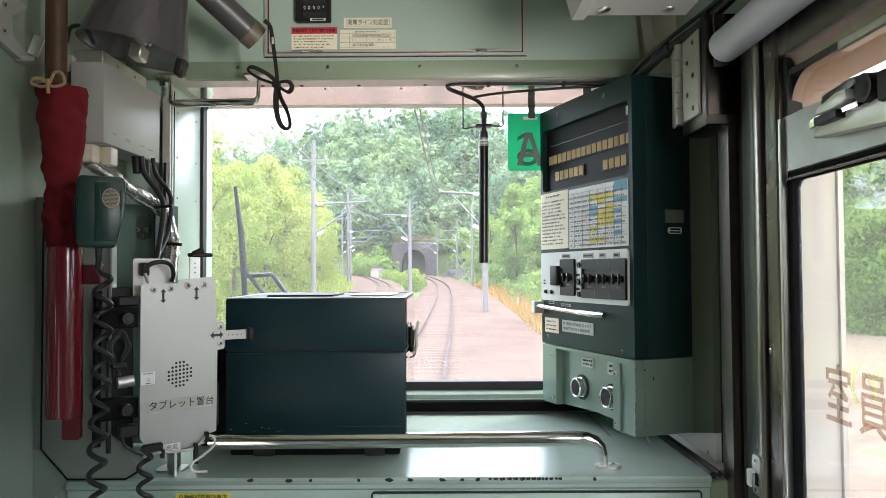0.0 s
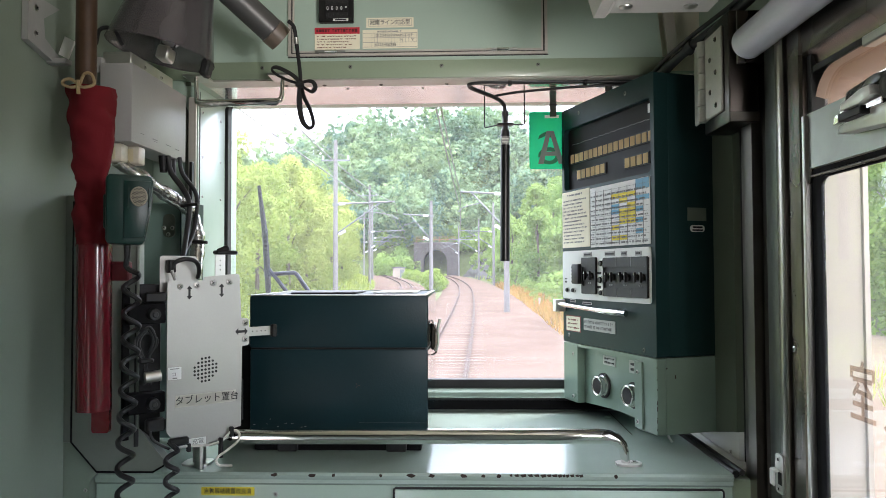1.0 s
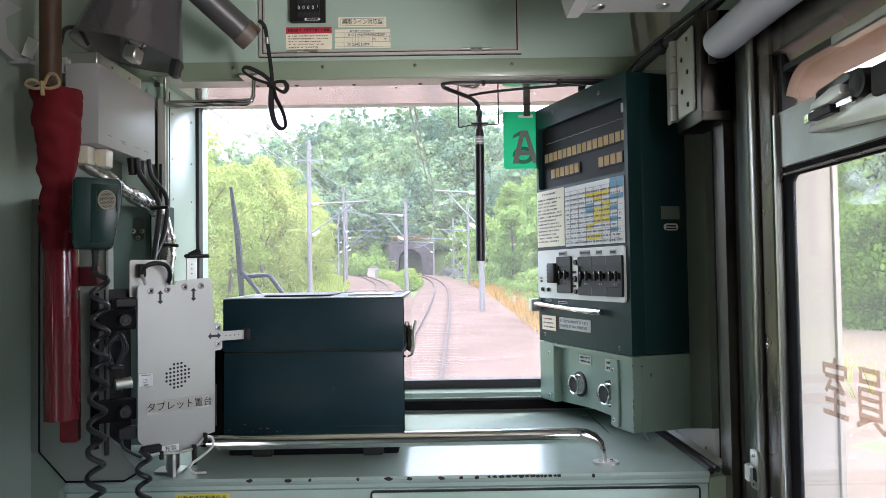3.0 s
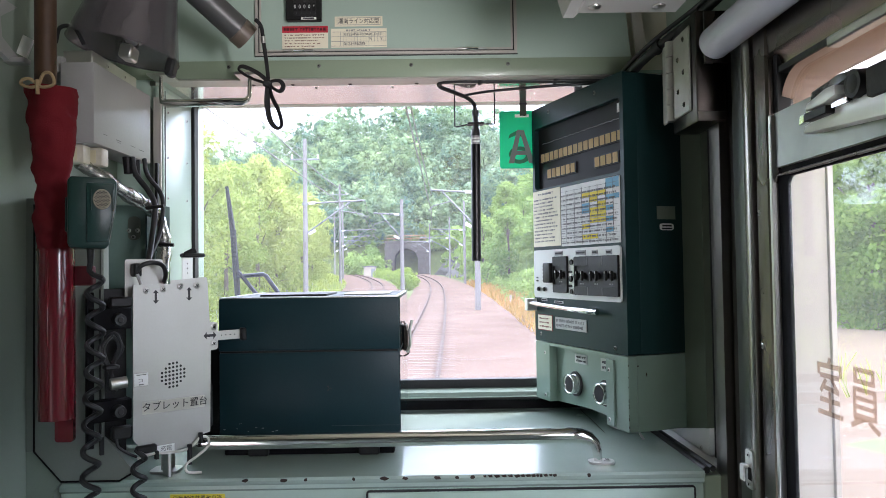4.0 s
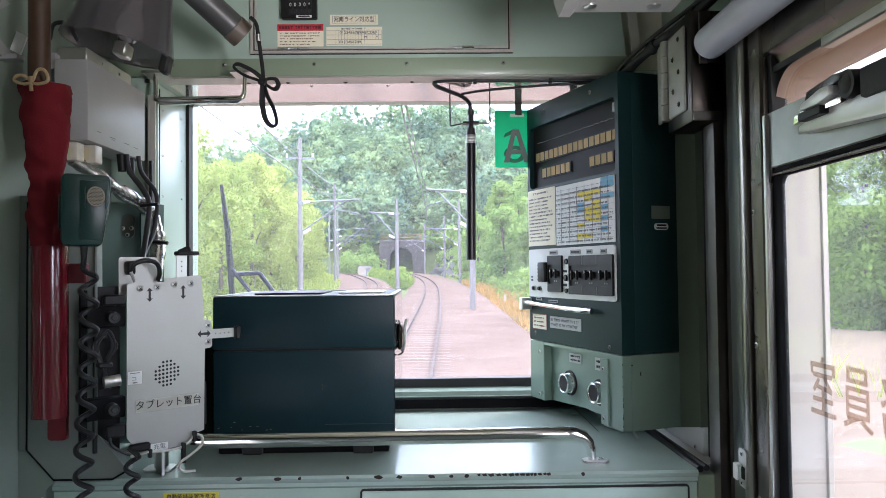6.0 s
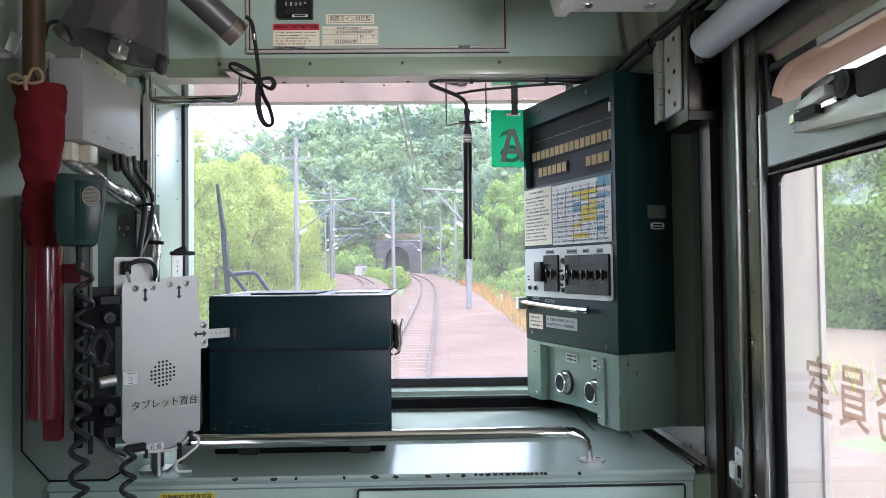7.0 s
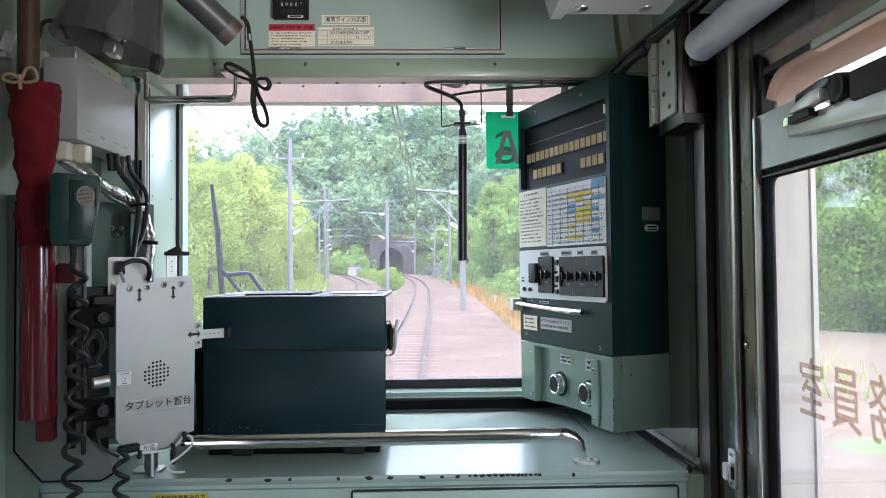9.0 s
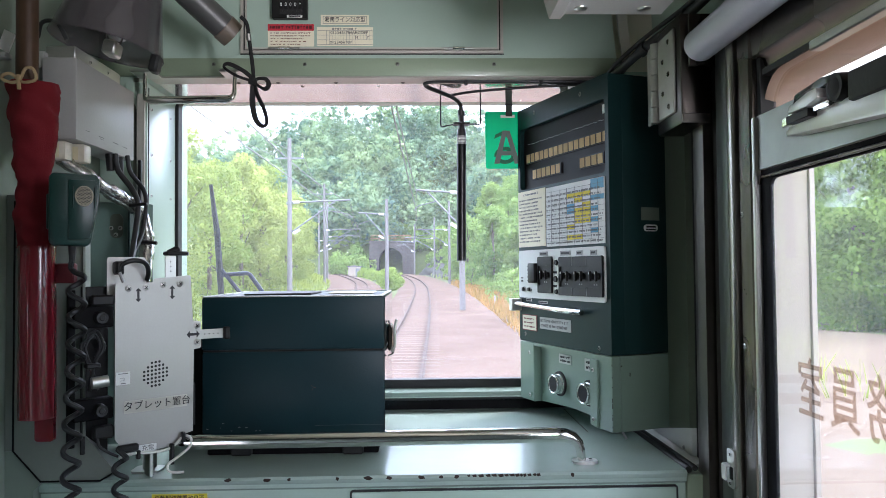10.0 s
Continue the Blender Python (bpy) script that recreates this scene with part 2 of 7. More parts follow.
def brushed(name, color, rough, scale=(4, 4, 220), vary=0.15):
    """Drawn metal with fine streaks."""
    mt = material(name, color, rough, 1.0, vary, 30, 0.0, 0.15, 6)
    n, l = mt.node_tree.nodes, mt.node_tree.links
    tc = n["Texture Coordinate"]
    mp = n.new("ShaderNodeMapping")
    mp.inputs["Scale"].default_value = scale
    st = n.new("ShaderNodeTexNoise")
    st.inputs["Scale"].default_value = 3
    st.inputs["Detail"].default_value = 4
    l.new(tc.outputs["Object"], mp.inputs["Vector"])
    l.new(mp.outputs["Vector"], st.inputs["Vector"])
    bp = n.new("ShaderNodeBump")
    bp.inputs["Strength"].default_value = 0.08
    bp.inputs["Distance"].default_value = 0.001
    l.new(st.outputs["Fac"], bp.inputs["Height"])
    l.new(bp.outputs["Normal"], n["Principled BSDF"].inputs["Normal"])
    return mt


def glass(name, dust, tint=(0.97, 0.99, 0.98), dust_color=(0.8, 0.82, 0.82)):
    """Window glass with a thin film of dust."""
    mt = bpy.data.materials.new(name)
    mt.use_nodes = True
    n, l = mt.node_tree.nodes, mt.node_tree.links
    n.remove(n["Principled BSDF"])
    clear = n.new("ShaderNodeBsdfTransparent")
    clear.inputs["Color"].default_value = (*tint, 1)
    shine = n.new("ShaderNodeBsdfGlossy")
    shine.inputs["Roughness"].default_value = 0.02
    facing = n.new("ShaderNodeLayerWeight")
    steep = n.new("ShaderNodeMath")
    steep.operation = "POWER"
    steep.inputs[1].default_value = 5.0
    l.new(facing.outputs["Facing"], steep.inputs[0])
    fres = n.new("ShaderNodeMath")
    fres.operation = "MULTIPLY_ADD"
    fres.inputs[1].default_value = 0.95
    fres.inputs[2].default_value = 0.035
    l.new(steep.outputs["Value"], fres.inputs[0])
    mix = n.new("ShaderNodeMixShader")
    l.new(fres.outputs["Value"], mix.inputs["Fac"])
    l.new(clear.outputs["BSDF"], mix.inputs[1])
    l.new(shine.outputs["BSDF"], mix.inputs[2])
    film = n.new("ShaderNodeBsdfTranslucent")
    film.inputs["Color"].default_value = (*dust_color, 1)
    tc = n.new("ShaderNodeTexCoord")
    spots = n.new("ShaderNodeTexNoise")
    spots.inputs["Scale"].default_value = 7
    spots.inputs["Detail"].default_value = 8
    l.new(tc.outputs["Object"], spots.inputs["Vector"])
    amount = n.new("ShaderNodeMapRange")
    amount.inputs["From Min"].default_value = 0.3
    amount.inputs["From Max"].default_value = 0.75
    amount.inputs["To Min"].default_value = dust * 0.9
    amount.inputs["To Max"].default_value = dust * 1.2
    l.new(spots.outputs["Fac"], amount.inputs["Value"])
    mix2 = n.new("ShaderNodeMixShader")
    l.new(amount.outputs["Result"], mix2.inputs["Fac"])
    l.new(mix.outputs["Shader"], mix2.inputs[1])
    l.new(film.outputs["BSDF"], mix2.inputs[2])
    l.new(mix2.outputs["Shader"], n["Material Output"].inputs["Surface"])
    return mt


def leaf(name, color, other, through=0.35, vary=0.35, tint=0.0):
    """Leaves: two greens mixed from clump to clump, light shining through."""
    mt = bpy.data.materials.new(name)
    mt.use_nodes = True
    n, l = mt.node_tree.nodes, mt.node_tree.links
    bs = n["Principled BSDF"]
    geo = n.new("ShaderNodeNewGeometry")
    info = n.new("ShaderNodeObjectInfo")
    big = n.new("ShaderNodeTexNoise")
    big.inputs["Scale"].default_value = 0.12
    big.inputs["Detail"].default_value = 3
    l.new(geo.outputs["Position"], big.inputs["Vector"])
    a = n.new("ShaderNodeMath")
    a.operation = "MULTIPLY_ADD"
    a.inputs[1].default_value = vary
    l.new(geo.outputs["Random Per Island"], a.inputs[0])
    l.new(big.outputs["Fac"], a.inputs[2])
    b = n.new("ShaderNodeMath")
    b.operation = "MULTIPLY_ADD"
    b.inputs[1].default_value = 0.35
    l.new(info.outputs["Random"], b.inputs[0])
    l.new(a.outputs["Value"], b.inputs[2])
    if tint:
        own = n.new("ShaderNodeAttribute")
        own.attribute_name = "tint"
        b.inputs[1].default_value = tint
        l.new(own.outputs["Fac"], b.inputs[0])
    ramp = n.new("ShaderNodeMapRange")
    ramp.inputs["From Min"].default_value = 0.35
    ramp.inputs["From Max"].default_value = 1.1
    l.new(b.outputs["Value"], ramp.inputs["Value"])
    mix = n.new("ShaderNodeMixRGB")
    mix.inputs["Color1"].default_value = (*color, 1)
    mix.inputs["Color2"].default_value = (*other, 1)
    l.new(ramp.outputs["Result"], mix.inputs["Fac"])
    fine = n.new("ShaderNodeTexNoise")
    fine.inputs["Scale"].default_value = 1.7
    fine.inputs["Detail"].default_value = 6
    l.new(geo.outputs["Position"], fine.inputs["Vector"])
    relief = n.new("ShaderNodeBump")
    relief.inputs["Strength"].default_value = 0.9
    relief.inputs["Distance"].default_value = 0.5
    l.new(fine.outputs["Fac"], relief.inputs["Height"])
    l.new(relief.outputs["Normal"], bs.inputs["Normal"])
    l.new(mix.outputs["Color"], bs.inputs["Base Color"])
    bs.inputs["Roughness"].default_value = 0.8
    bs.inputs["Specular IOR Level"].default_value = 0.1
    tr = n.new("ShaderNodeBsdfTranslucent")
    l.new(mix.outputs["Color"], tr.inputs["Color"])
    sh = n.new("ShaderNodeMixShader")
    sh.inputs["Fac"].default_value = through
    l.new(bs.outputs["BSDF"], sh.inputs[1])
    l.new(tr.outputs["BSDF"], sh.inputs[2])
    l.new(sh.outputs["Shader"], n["Material Output"].inputs["Surface"])
    return mt


PAINT = material("pale_green_paint", (0.40, 0.52, 0.44), 0.32, 0, 0.03, 260, 0.006, 0.14, 3.5, coat=0.25)
# PAINT's green darkened: the left wall's shade is put into this colour
WALLPAINT = material("shaded_wall_paint", (0.245, 0.30, 0.245), 0.36, 0, 0.03, 220, 0.006, 0.12, 2.5, coat=0.2)
SILLGREEN = material("mid_green_sill_paint", (0.24, 0.33, 0.28), 0.35, 0, 0.05, 240, 0.006, 0.2, 6, coat=0.2)
COUNTER = material("worn_green_counter_paint", (0.38, 0.48, 0.42), 0.23, 0, 0.04, 240, 0.003, 0.20, 7, coat=0.10, spec=0.6)
TRIMGREEN = material("olive_green_paint", (0.27, 0.34, 0.24), 0.35, 0, 0.05, 240, 0.006, 0.12, 5, coat=0.2)
UNIT = material("dark_teal_enamel", (0.011, 0.036, 0.036), 0.34, 0, 0.06, 300, 0.012, 0.18, 6, spec=0.16)
CASEPAINT = material("navy_teal_paint", (0.008, 0.030, 0.037), 0.42, 0, 0.10, 260, 0.012, 0.30, 9, spec=0.25, worn=(0.12, 0.07, 0.04), worn_at=0.845)
MICGREEN = material("bottle_green_plastic", (0.006, 0.034, 0.028), 0.35, 0, 0.06, 200, 0.01, 0.1, 8)
CREAM = material("cream_ceiling_paint", (0.78, 0.75, 0.61), 0.4, 0, 0.03, 150, 0.006, 0.1, 3)
STEEL = brushed("dull_steel", (0.55, 0.55, 0.52), 0.32)
CHROME = material("chrome", (0.72, 0.72, 0.70), 0.08, 1.0, 0.03, 60, 0.0, 0.1, 9)
BRONZE = brushed("brown_anodised_metal", (0.125, 0.111, 0.095), 0.27, (220, 220, 3))
POSTSTEEL = brushed("worn_stainless_steel", (0.31, 0.29, 0.26), 0.30, (220, 220, 3))
FLANGE = brushed("grey_green_flange_metal", (0.15, 0.16, 0.14), 0.34, (220, 220, 3))
SASH = brushed("dull_sash_aluminium", (0.33, 0.34, 0.31), 0.45, (3, 180, 180))
PALEMETAL = brushed("grey_green_metal", (0.22, 0.235, 0.21), 0.36, (220, 220, 3))
SATIN = material("satin_aluminium", (0.52, 0.50, 0.45), 0.38, 0.3, 0.05, 160, 0.006, 0.18, 14)
ALU = brushed("matt_aluminium", (0.58, 0.58, 0.54), 0.42, (3, 180, 180))
PLATE = material("grey_painted_plate", (0.40, 0.395, 0.365), 0.36, 0.65, 0.03, 300, 0.006, 0.12, 7)
GREY = material("grey_enamel", (0.36, 0.36, 0.35), 0.4, 0, 0.04, 200, 0.008, 0.12, 6)
BLACK = material("black_plastic", (0.010, 0.010, 0.010), 0.45, 0, 0.1, 200, 0.01, 0.1, 8, spec=0.3)
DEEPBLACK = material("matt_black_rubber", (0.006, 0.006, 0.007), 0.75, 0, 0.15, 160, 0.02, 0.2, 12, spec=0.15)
RUBBER = material("black_rubber", (0.014, 0.015, 0.015), 0.55, 0, 0.15, 160, 0.02, 0.2, 12)
CABLE = material("black_cable_sheath", (0.016, 0.017, 0.018), 0.42, 0, 0.1, 120, 0.01, 0.2, 14)
SILVERHOSE = material("silver_conduit", (0.55, 0.55, 0.53), 0.24, 0.9, 0.15, 95, 0.09, 0.35, 25)
REDCLOTH = material("red_cotton_cloth", (0.16, 0.011, 0.016), 0.85, 0, 0.22, 600, 0.06, 0.2, 9, spec=0.2)
REDTUBE = material("red_plastic", (0.14, 0.0045, 0.011), 0.20, 0, 0.05, 120, 0.006, 0.15, 12, coat=0.4, worn=(0.45, 0.22, 0.18), worn_at=0.8)
WOOD = material("brown_stained_wood", (0.062, 0.030, 0.014), 0.5, 0, 0.35, 60, 0.03, 0.4, 16)
STRING = material("cotton_string", (0.36, 0.26, 0.14), 0.9, 0, 0.2, 300, 0.04, 0.2, 20)
SMOKED = material("smoked_grey_plastic", (0.13, 0.12, 0.13), 0.16, 0, 0.08, 30, 0.0, 0.25, 9, coat=0.7)
IVORY = material("ivory_plastic", (0.66, 0.60, 0.40), 0.4, 0, 0.06, 100, 0.006, 0.2, 20)
LAMPIVORY = material("ivory_lamp_lens", (0.58, 0.43, 0.225), 0.55, 0, 0.06, 100, 0.0, 0.1, 20, island=0.25, spec=0.1)
PAPER = material("cream_paper_label", (0.88, 0.83, 0.64), 0.6, 0, 0.03, 90, 0.004, 0.12, 14)
WHITEPAPER = material("white_paper_label", (0.80, 0.81, 0.78), 0.5, 0, 0.02, 90, 0.004, 0.08, 14)
AGEDPAPER = material("grey_aged_label", (0.46, 0.48, 0.45), 0.5, 0, 0.05, 90, 0.004, 0.25, 40)
WHITEPLATE = material("white_switch_plate", (0.74, 0.76, 0.73), 0.35, 0, 0.02, 120, 0.004, 0.1, 10)
BROWNPRINT = material("faded_red_brown_print", (0.24, 0.06, 0.05), 0.6, 0, 0.05, 90, 0.0, 0.1, 9)
REDPRINT = material("red_print", (0.55, 0.03, 0.05), 0.6, 0, 0.05, 90, 0.0, 0.1, 9)
YELLOWPRINT = material("yellow_print", (0.80, 0.66, 0.05), 0.55, 0, 0.05, 90, 0.0, 0.1, 9)
BLUEPRINT = material("blue_print", (0.16, 0.42, 0.60), 0.55, 0, 0.05, 90, 0.0, 0.1, 9)
INK = material("black_ink", (0.02, 0.02, 0.022), 0.6, 0, 0.05, 90, 0.0, 0.1, 9)
GREYINK = material("grey_ink", (0.22, 0.22, 0.215), 0.6, 0, 0.05, 90, 0.0, 0.1, 9)
SIGNGREEN = material("bright_green_sign", (0.0, 0.50, 0.20), 0.35, 0, 0.03, 90, 0.0, 0.05, 9)
SIGNGREY = material("grey_sign_letter", (0.14, 0.165, 0.155), 0.45, 0, 0.05, 90, 0.0, 0.05, 9)
# the dust film also stands in for veiling glare and distance haze
GLASS = glass("windscreen_glass", 0.027, dust_color=(0.78, 0.80, 0.83))
SIDEGLASS = glass("door_glass", 0.022, (0.96, 0.98, 0.97))
UPPERGLASS = glass("upper_door_glass", 0.03, (0.80, 0.76, 0.70))
BODYWHITE = material("white_body_paint", (0.40, 0.335, 0.275), 0.4, 0, 0.02, 30, 0.004, 0.12, 3)
BODYTINTED = material("dusty_ground_tinted_paint", (0.46, 0.34, 0.27), 0.45, 0, 0.08, 20, 0.004, 0.3, 7)
BLIND = material("grey_roller_blind_cloth", (0.58, 0.61, 0.68), 0.3, 0, 0.05, 320, 0.02, 0.1, 4)
CHIP = material("bare_rusted_metal", (0.035, 0.022, 0.015), 0.7, 0.2, 0.3, 200, 0.02, 0.3, 30)


# worn lettering film through which some light passes
FADED = material("faded_brown_lettering", (0.42, 0.31, 0.25), 0.6)
fn, fl = FADED.node_tree.nodes, FADED.node_tree.links
thin = fn.new("ShaderNodeBsdfTransparent")
thin.inputs["Color"].default_value = (0.84, 0.76, 0.70, 1)
half = fn.new("ShaderNodeMixShader")
half.inputs["Fac"].default_value = 0.85
fl.new(fn["Principled BSDF"].outputs["BSDF"], half.inputs[1])
fl.new(thin.outputs["BSDF"], half.inputs[2])
fl.new(half.outputs["Shader"], fn["Material Output"].inputs["Surface"])

# green plastic through which daylight glows
gn_, gl_ = SIGNGREEN.node_tree.nodes, SIGNGREEN.node_tree.links
glow = gn_.new("ShaderNodeBsdfTranslucent")
glow.inputs["Color"].default_value = (0.0, 0.60, 0.38, 1)
both = gn_.new("ShaderNodeMixShader")
both.inputs["Fac"].default_value = 0.7
gl_.new(gn_["Principled BSDF"].outputs["BSDF"], both.inputs[1])
gl_.new(glow.outputs["BSDF"], both.inputs[2])
gl_.new(both.outputs["Shader"], gn_["Material Output"].inputs["Surface"])

PALEINK = material("pale_grey_ink", (0.40, 0.40, 0.39), 0.6, 0, 0.05, 90, 0.0, 0.1, 9)

# the shade lets a little light through
sn_, sl_ = SMOKED.node_tree.nodes, SMOKED.node_tree.links
see = sn_.new("ShaderNodeBsdfTransparent")
see.inputs["Color"].default_value = (0.80, 0.78, 0.80, 1)
thin2 = sn_.new("ShaderNodeMixShader")
thin2.inputs["Fac"].default_value = 0.5
sl_.new(sn_["Principled BSDF"].outputs["BSDF"], thin2.inputs[1])
sl_.new(see.outputs["BSDF"], thin2.inputs[2])
sl_.new(thin2.outputs["Shader"], sn_["Material Output"].inputs["Surface"])

# ---- the crew room's shell ----
LEFT, RIGHT, BACK, FRONT = -0.70, 0.48, -0.34, 1.80
SOFFIT, TOP = 1.752, 2.06
structure("floor", box(B(), LEFT - 0.1, RIGHT + 0.1, BACK - 0.1, FRONT + 0.08, -0.06, 0.0), material("grey_floor_sheet", (0.06, 0.065, 0.06), 0.6, 0, 0.1, 80, 0.02, 0.2, 3), "grey sheet floor of the crew room", "floor")
structure("ceiling", box(B(), LEFT - 0.05, RIGHT + 0.08, BACK - 0.05, FRONT + 0.08, TOP, TOP + 0.05), CREAM, "cream painted ceiling of the crew room", "ceiling")
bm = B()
# unseen opening, cut only for the low fill lamp
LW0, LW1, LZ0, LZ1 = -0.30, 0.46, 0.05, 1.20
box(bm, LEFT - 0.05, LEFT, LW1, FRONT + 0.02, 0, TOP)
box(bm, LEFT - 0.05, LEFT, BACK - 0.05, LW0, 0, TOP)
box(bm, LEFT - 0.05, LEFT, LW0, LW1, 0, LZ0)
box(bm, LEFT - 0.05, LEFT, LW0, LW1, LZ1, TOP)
structure("wall_left", bm, WALLPAINT, "green metal partition wall, shade in its paint, with an added lamp opening", "wall")

# unseen rear partition, set close and dark to cut bounced light
structure("wall_back", box(B(), LEFT, RIGHT + 0.08, BACK - 0.05, BACK, 0, TOP), material("dark_green_grey_paint", (0.10, 0.12, 0.11), 0.5), "dark unseen rear partition, added close by to cut bounce light", "wall")

# right side wall: lining beside the counter, wall before and behind the door
bm = B()
box(bm, RIGHT, RIGHT + 0.05, 1.30, FRONT + 0.02, 0, TOP)
box(bm, RIGHT, RIGHT + 0.05, BACK - 0.05, -0.16, 0, TOP)
box(bm, RIGHT, RIGHT + 0.05, 0.28, 0.30, 0, TOP)
# unseen opening left for the side fill lamp
box(bm, RIGHT, RIGHT + 0.05, -0.16, 0.28, 0, 1.30)
box(bm, RIGHT, RIGHT + 0.05, -0.16, 0.28, 1.77, TOP)
box(bm, RIGHT, RIGHT + 0.05, 0.30, 1.30, 1.625, TOP)
structure("wall_right", bm, PAINT, "pale green side wall with a door and an unseen lamp opening", "wall")

# front wall round the windscreen
GL0, GL1, GB, GT = -0.615, 0.44, 1.062, 1.756
bm = B()
box(bm, LEFT - 0.05, RIGHT + 0.05, FRONT, FRONT + 0.06, 0, GB)
box(bm, LEFT - 0.05, RIGHT + 0.05, FRONT, FRONT + 0.06, GT, TOP)
box(bm, LEFT - 0.05, GL0, FRONT, FRONT + 0.06, GB, GT)
box(bm, GL1, RIGHT + 0.05, FRONT, FRONT + 0.06, GB, GT)
structure("wall_front", bm, PAINT, "pale green end wall round the windscreen", "wall")

window = thing("window_1", (0, FRONT, GB), "wide clear windscreen in a black rubber gasket", "window", kind="structure")
pane = part("pane", box(B(), GL0, GL1, FRONT + 0.018, FRONT + 0.024, GB, GT), GLASS, window, "slightly dusty clear glass")
pane.visible_shadow = False
outer = rounded(GL0 - 0.008, GL1 + 0.008, GB - 0.010, GT + 0.006, 0.03)
inner = rounded(GL0 + 0.001, GL1 - 0.010, GB + 0.010, GT + 0.003, 0.02)
part("gasket", ring_plate(B(), outer, inner, "y", FRONT - 0.010, FRONT + 0.016), RUBBER, window, "black rubber gasket")
# sill: a green ledge under the glass with a dark slot below it
part("window_sill", prism(B(), [(FRONT - 0.012, 1.052), (FRONT - 0.040, 1.046), (FRONT - 0.044, 1.034), (FRONT - 0.012, 1.034)], "x", GL0, RIGHT - 0.002), SILLGREEN, window)
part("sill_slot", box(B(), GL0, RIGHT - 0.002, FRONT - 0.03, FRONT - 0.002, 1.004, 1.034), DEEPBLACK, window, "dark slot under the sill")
part("sill_lip", box(B(), GL0, RIGHT - 0.002, FRONT - 0.0452, FRONT - 0.0425, 1.0338, 1.0362, 0.0005, 1), PAINT, window, "pale lip of the sill")
part("lower_gasket", tube(B(), [(GL0, FRONT - 0.038, 1.031), (RIGHT - 0.002, FRONT - 0.038, 1.031)], 0.004), RUBBER, window)

# header box above the windscreen
HY = 1.55
bm = B()
prism(bm, [(LEFT, SOFFIT), (0.366 + 0.03, SOFFIT), (0.366, TOP), (LEFT, TOP)], "y", HY, HY + 0.004)
box(bm, LEFT, 0.47, HY + 0.004, FRONT - 0.001, SOFFIT, SOFFIT + 0.006)
prism(bm, [(0.366 + 0.03, SOFFIT + 0.006), (0.366 + 0.026, SOFFIT + 0.006), (0.362, TOP), (0.366, TOP)], "y", HY + 0.004, FRONT - 0.001)
header = structure("header", bm, PAINT, "pale green header box over the windscreen", "header")
# the strip along its lower edge
strip = part("header_strip", box(B(), LEFT + 0.002, 0.404, HY - 0.004, HY - 0.0005, SOFFIT - 0.004, 1.786, 0.001), TRIMGREEN, header, "olive strip with screws")
for x in (-0.46, -0.27, -0.075, 0.13, 0.388):
    screw((x, HY - 0.004, 1.773), (0, -1, 0), strip, 0.0045, material=PALEMETAL)
# soffit plates with their row of screws
part("soffit_strip", box(B(), -0.60, 0.45, HY + 0.003, HY + 0.058, SOFFIT - 0.0055, SOFFIT - 0.0005, 0.001, 1), SATIN, header, "satin metal strip along the soffit")
part("soffit_seam", box(B(), -0.60, 0.45, HY + 0.0585, HY + 0.0625, SOFFIT - 0.0035, SOFFIT - 0.0005), DEEPBLACK, header)
soffit = part("soffit_plate", box(B(), -0.60, 0.45, HY + 0.063, FRONT - 0.0115, SOFFIT - 0.003, SOFFIT - 0.0005), material("pale_soffit_paint", (0.92, 0.91, 0.90), 0.12, 0.8, 0.03, 150, 0.004, 0.1, 5, coat=0.6), header, "pale glossy soffit plate")
for x in (-0.42, -0.335, -0.21, -0.065, 0.09):
    screw((x, HY + 0.045, SOFFIT - 0.0055), (0, 0, -1), soffit, 0.005, material=BRONZE)
for x in (-0.29, -0.12, 0.05):
    screw((x, HY + 0.085, SOFFIT - 0.003), (0, 0, -1), soffit, 0.004)
# slanted rib at its end, against the cream cove
part("end_rib", prism(B(), [(0.404, SOFFIT + 0.03), (0.424, SOFFIT + 0.03), (0.392, TOP), (0.372, TOP)], "y", HY - 0.012, HY - 0.001), SATIN, header)
structure("cove", box(B(), 0.37, RIGHT, HY + 0.03, FRONT - 0.01, SOFFIT + 0.01, TOP - 0.001), CREAM, "cream painted cove above the windscreen corner", "wall")

# jamb column left of the windscreen
bm = B()
box(bm, LEFT + 0.001, -0.622, 1.555, FRONT - 0.001, 1.0, SOFFIT - 0.001)
jamb = structure("jamb", bm, PAINT, "pale green boxed column beside the windscreen", "column")
cover = part("cover_plate", box(B(), -0.6215, -0.618, 1.575, 1.775, 1.03, SOFFIT - 0.012, 0.001), PAINT, jamb)
part("seam", box(B(), -0.6185, -0.6174, 1.606, 1.6105, 1.03, SOFFIT - 0.013), DEEPBLACK, jamb, "dark joint in the cover")
for z in (1.70, 1.60, 1.51, 1.36, 1.20):
    screw((-0.618, 1.745, z), (1, 0, 0), cover, 0.004)
    screw((-0.618, 1.625, z - 0.005), (1, 0, 0), cover, 0.004)
part("corner_angle", box(B(), -0.628, -0.617, 1.551, 1.5545, 1.0, SOFFIT - 0.006), PALEMETAL, jamb)

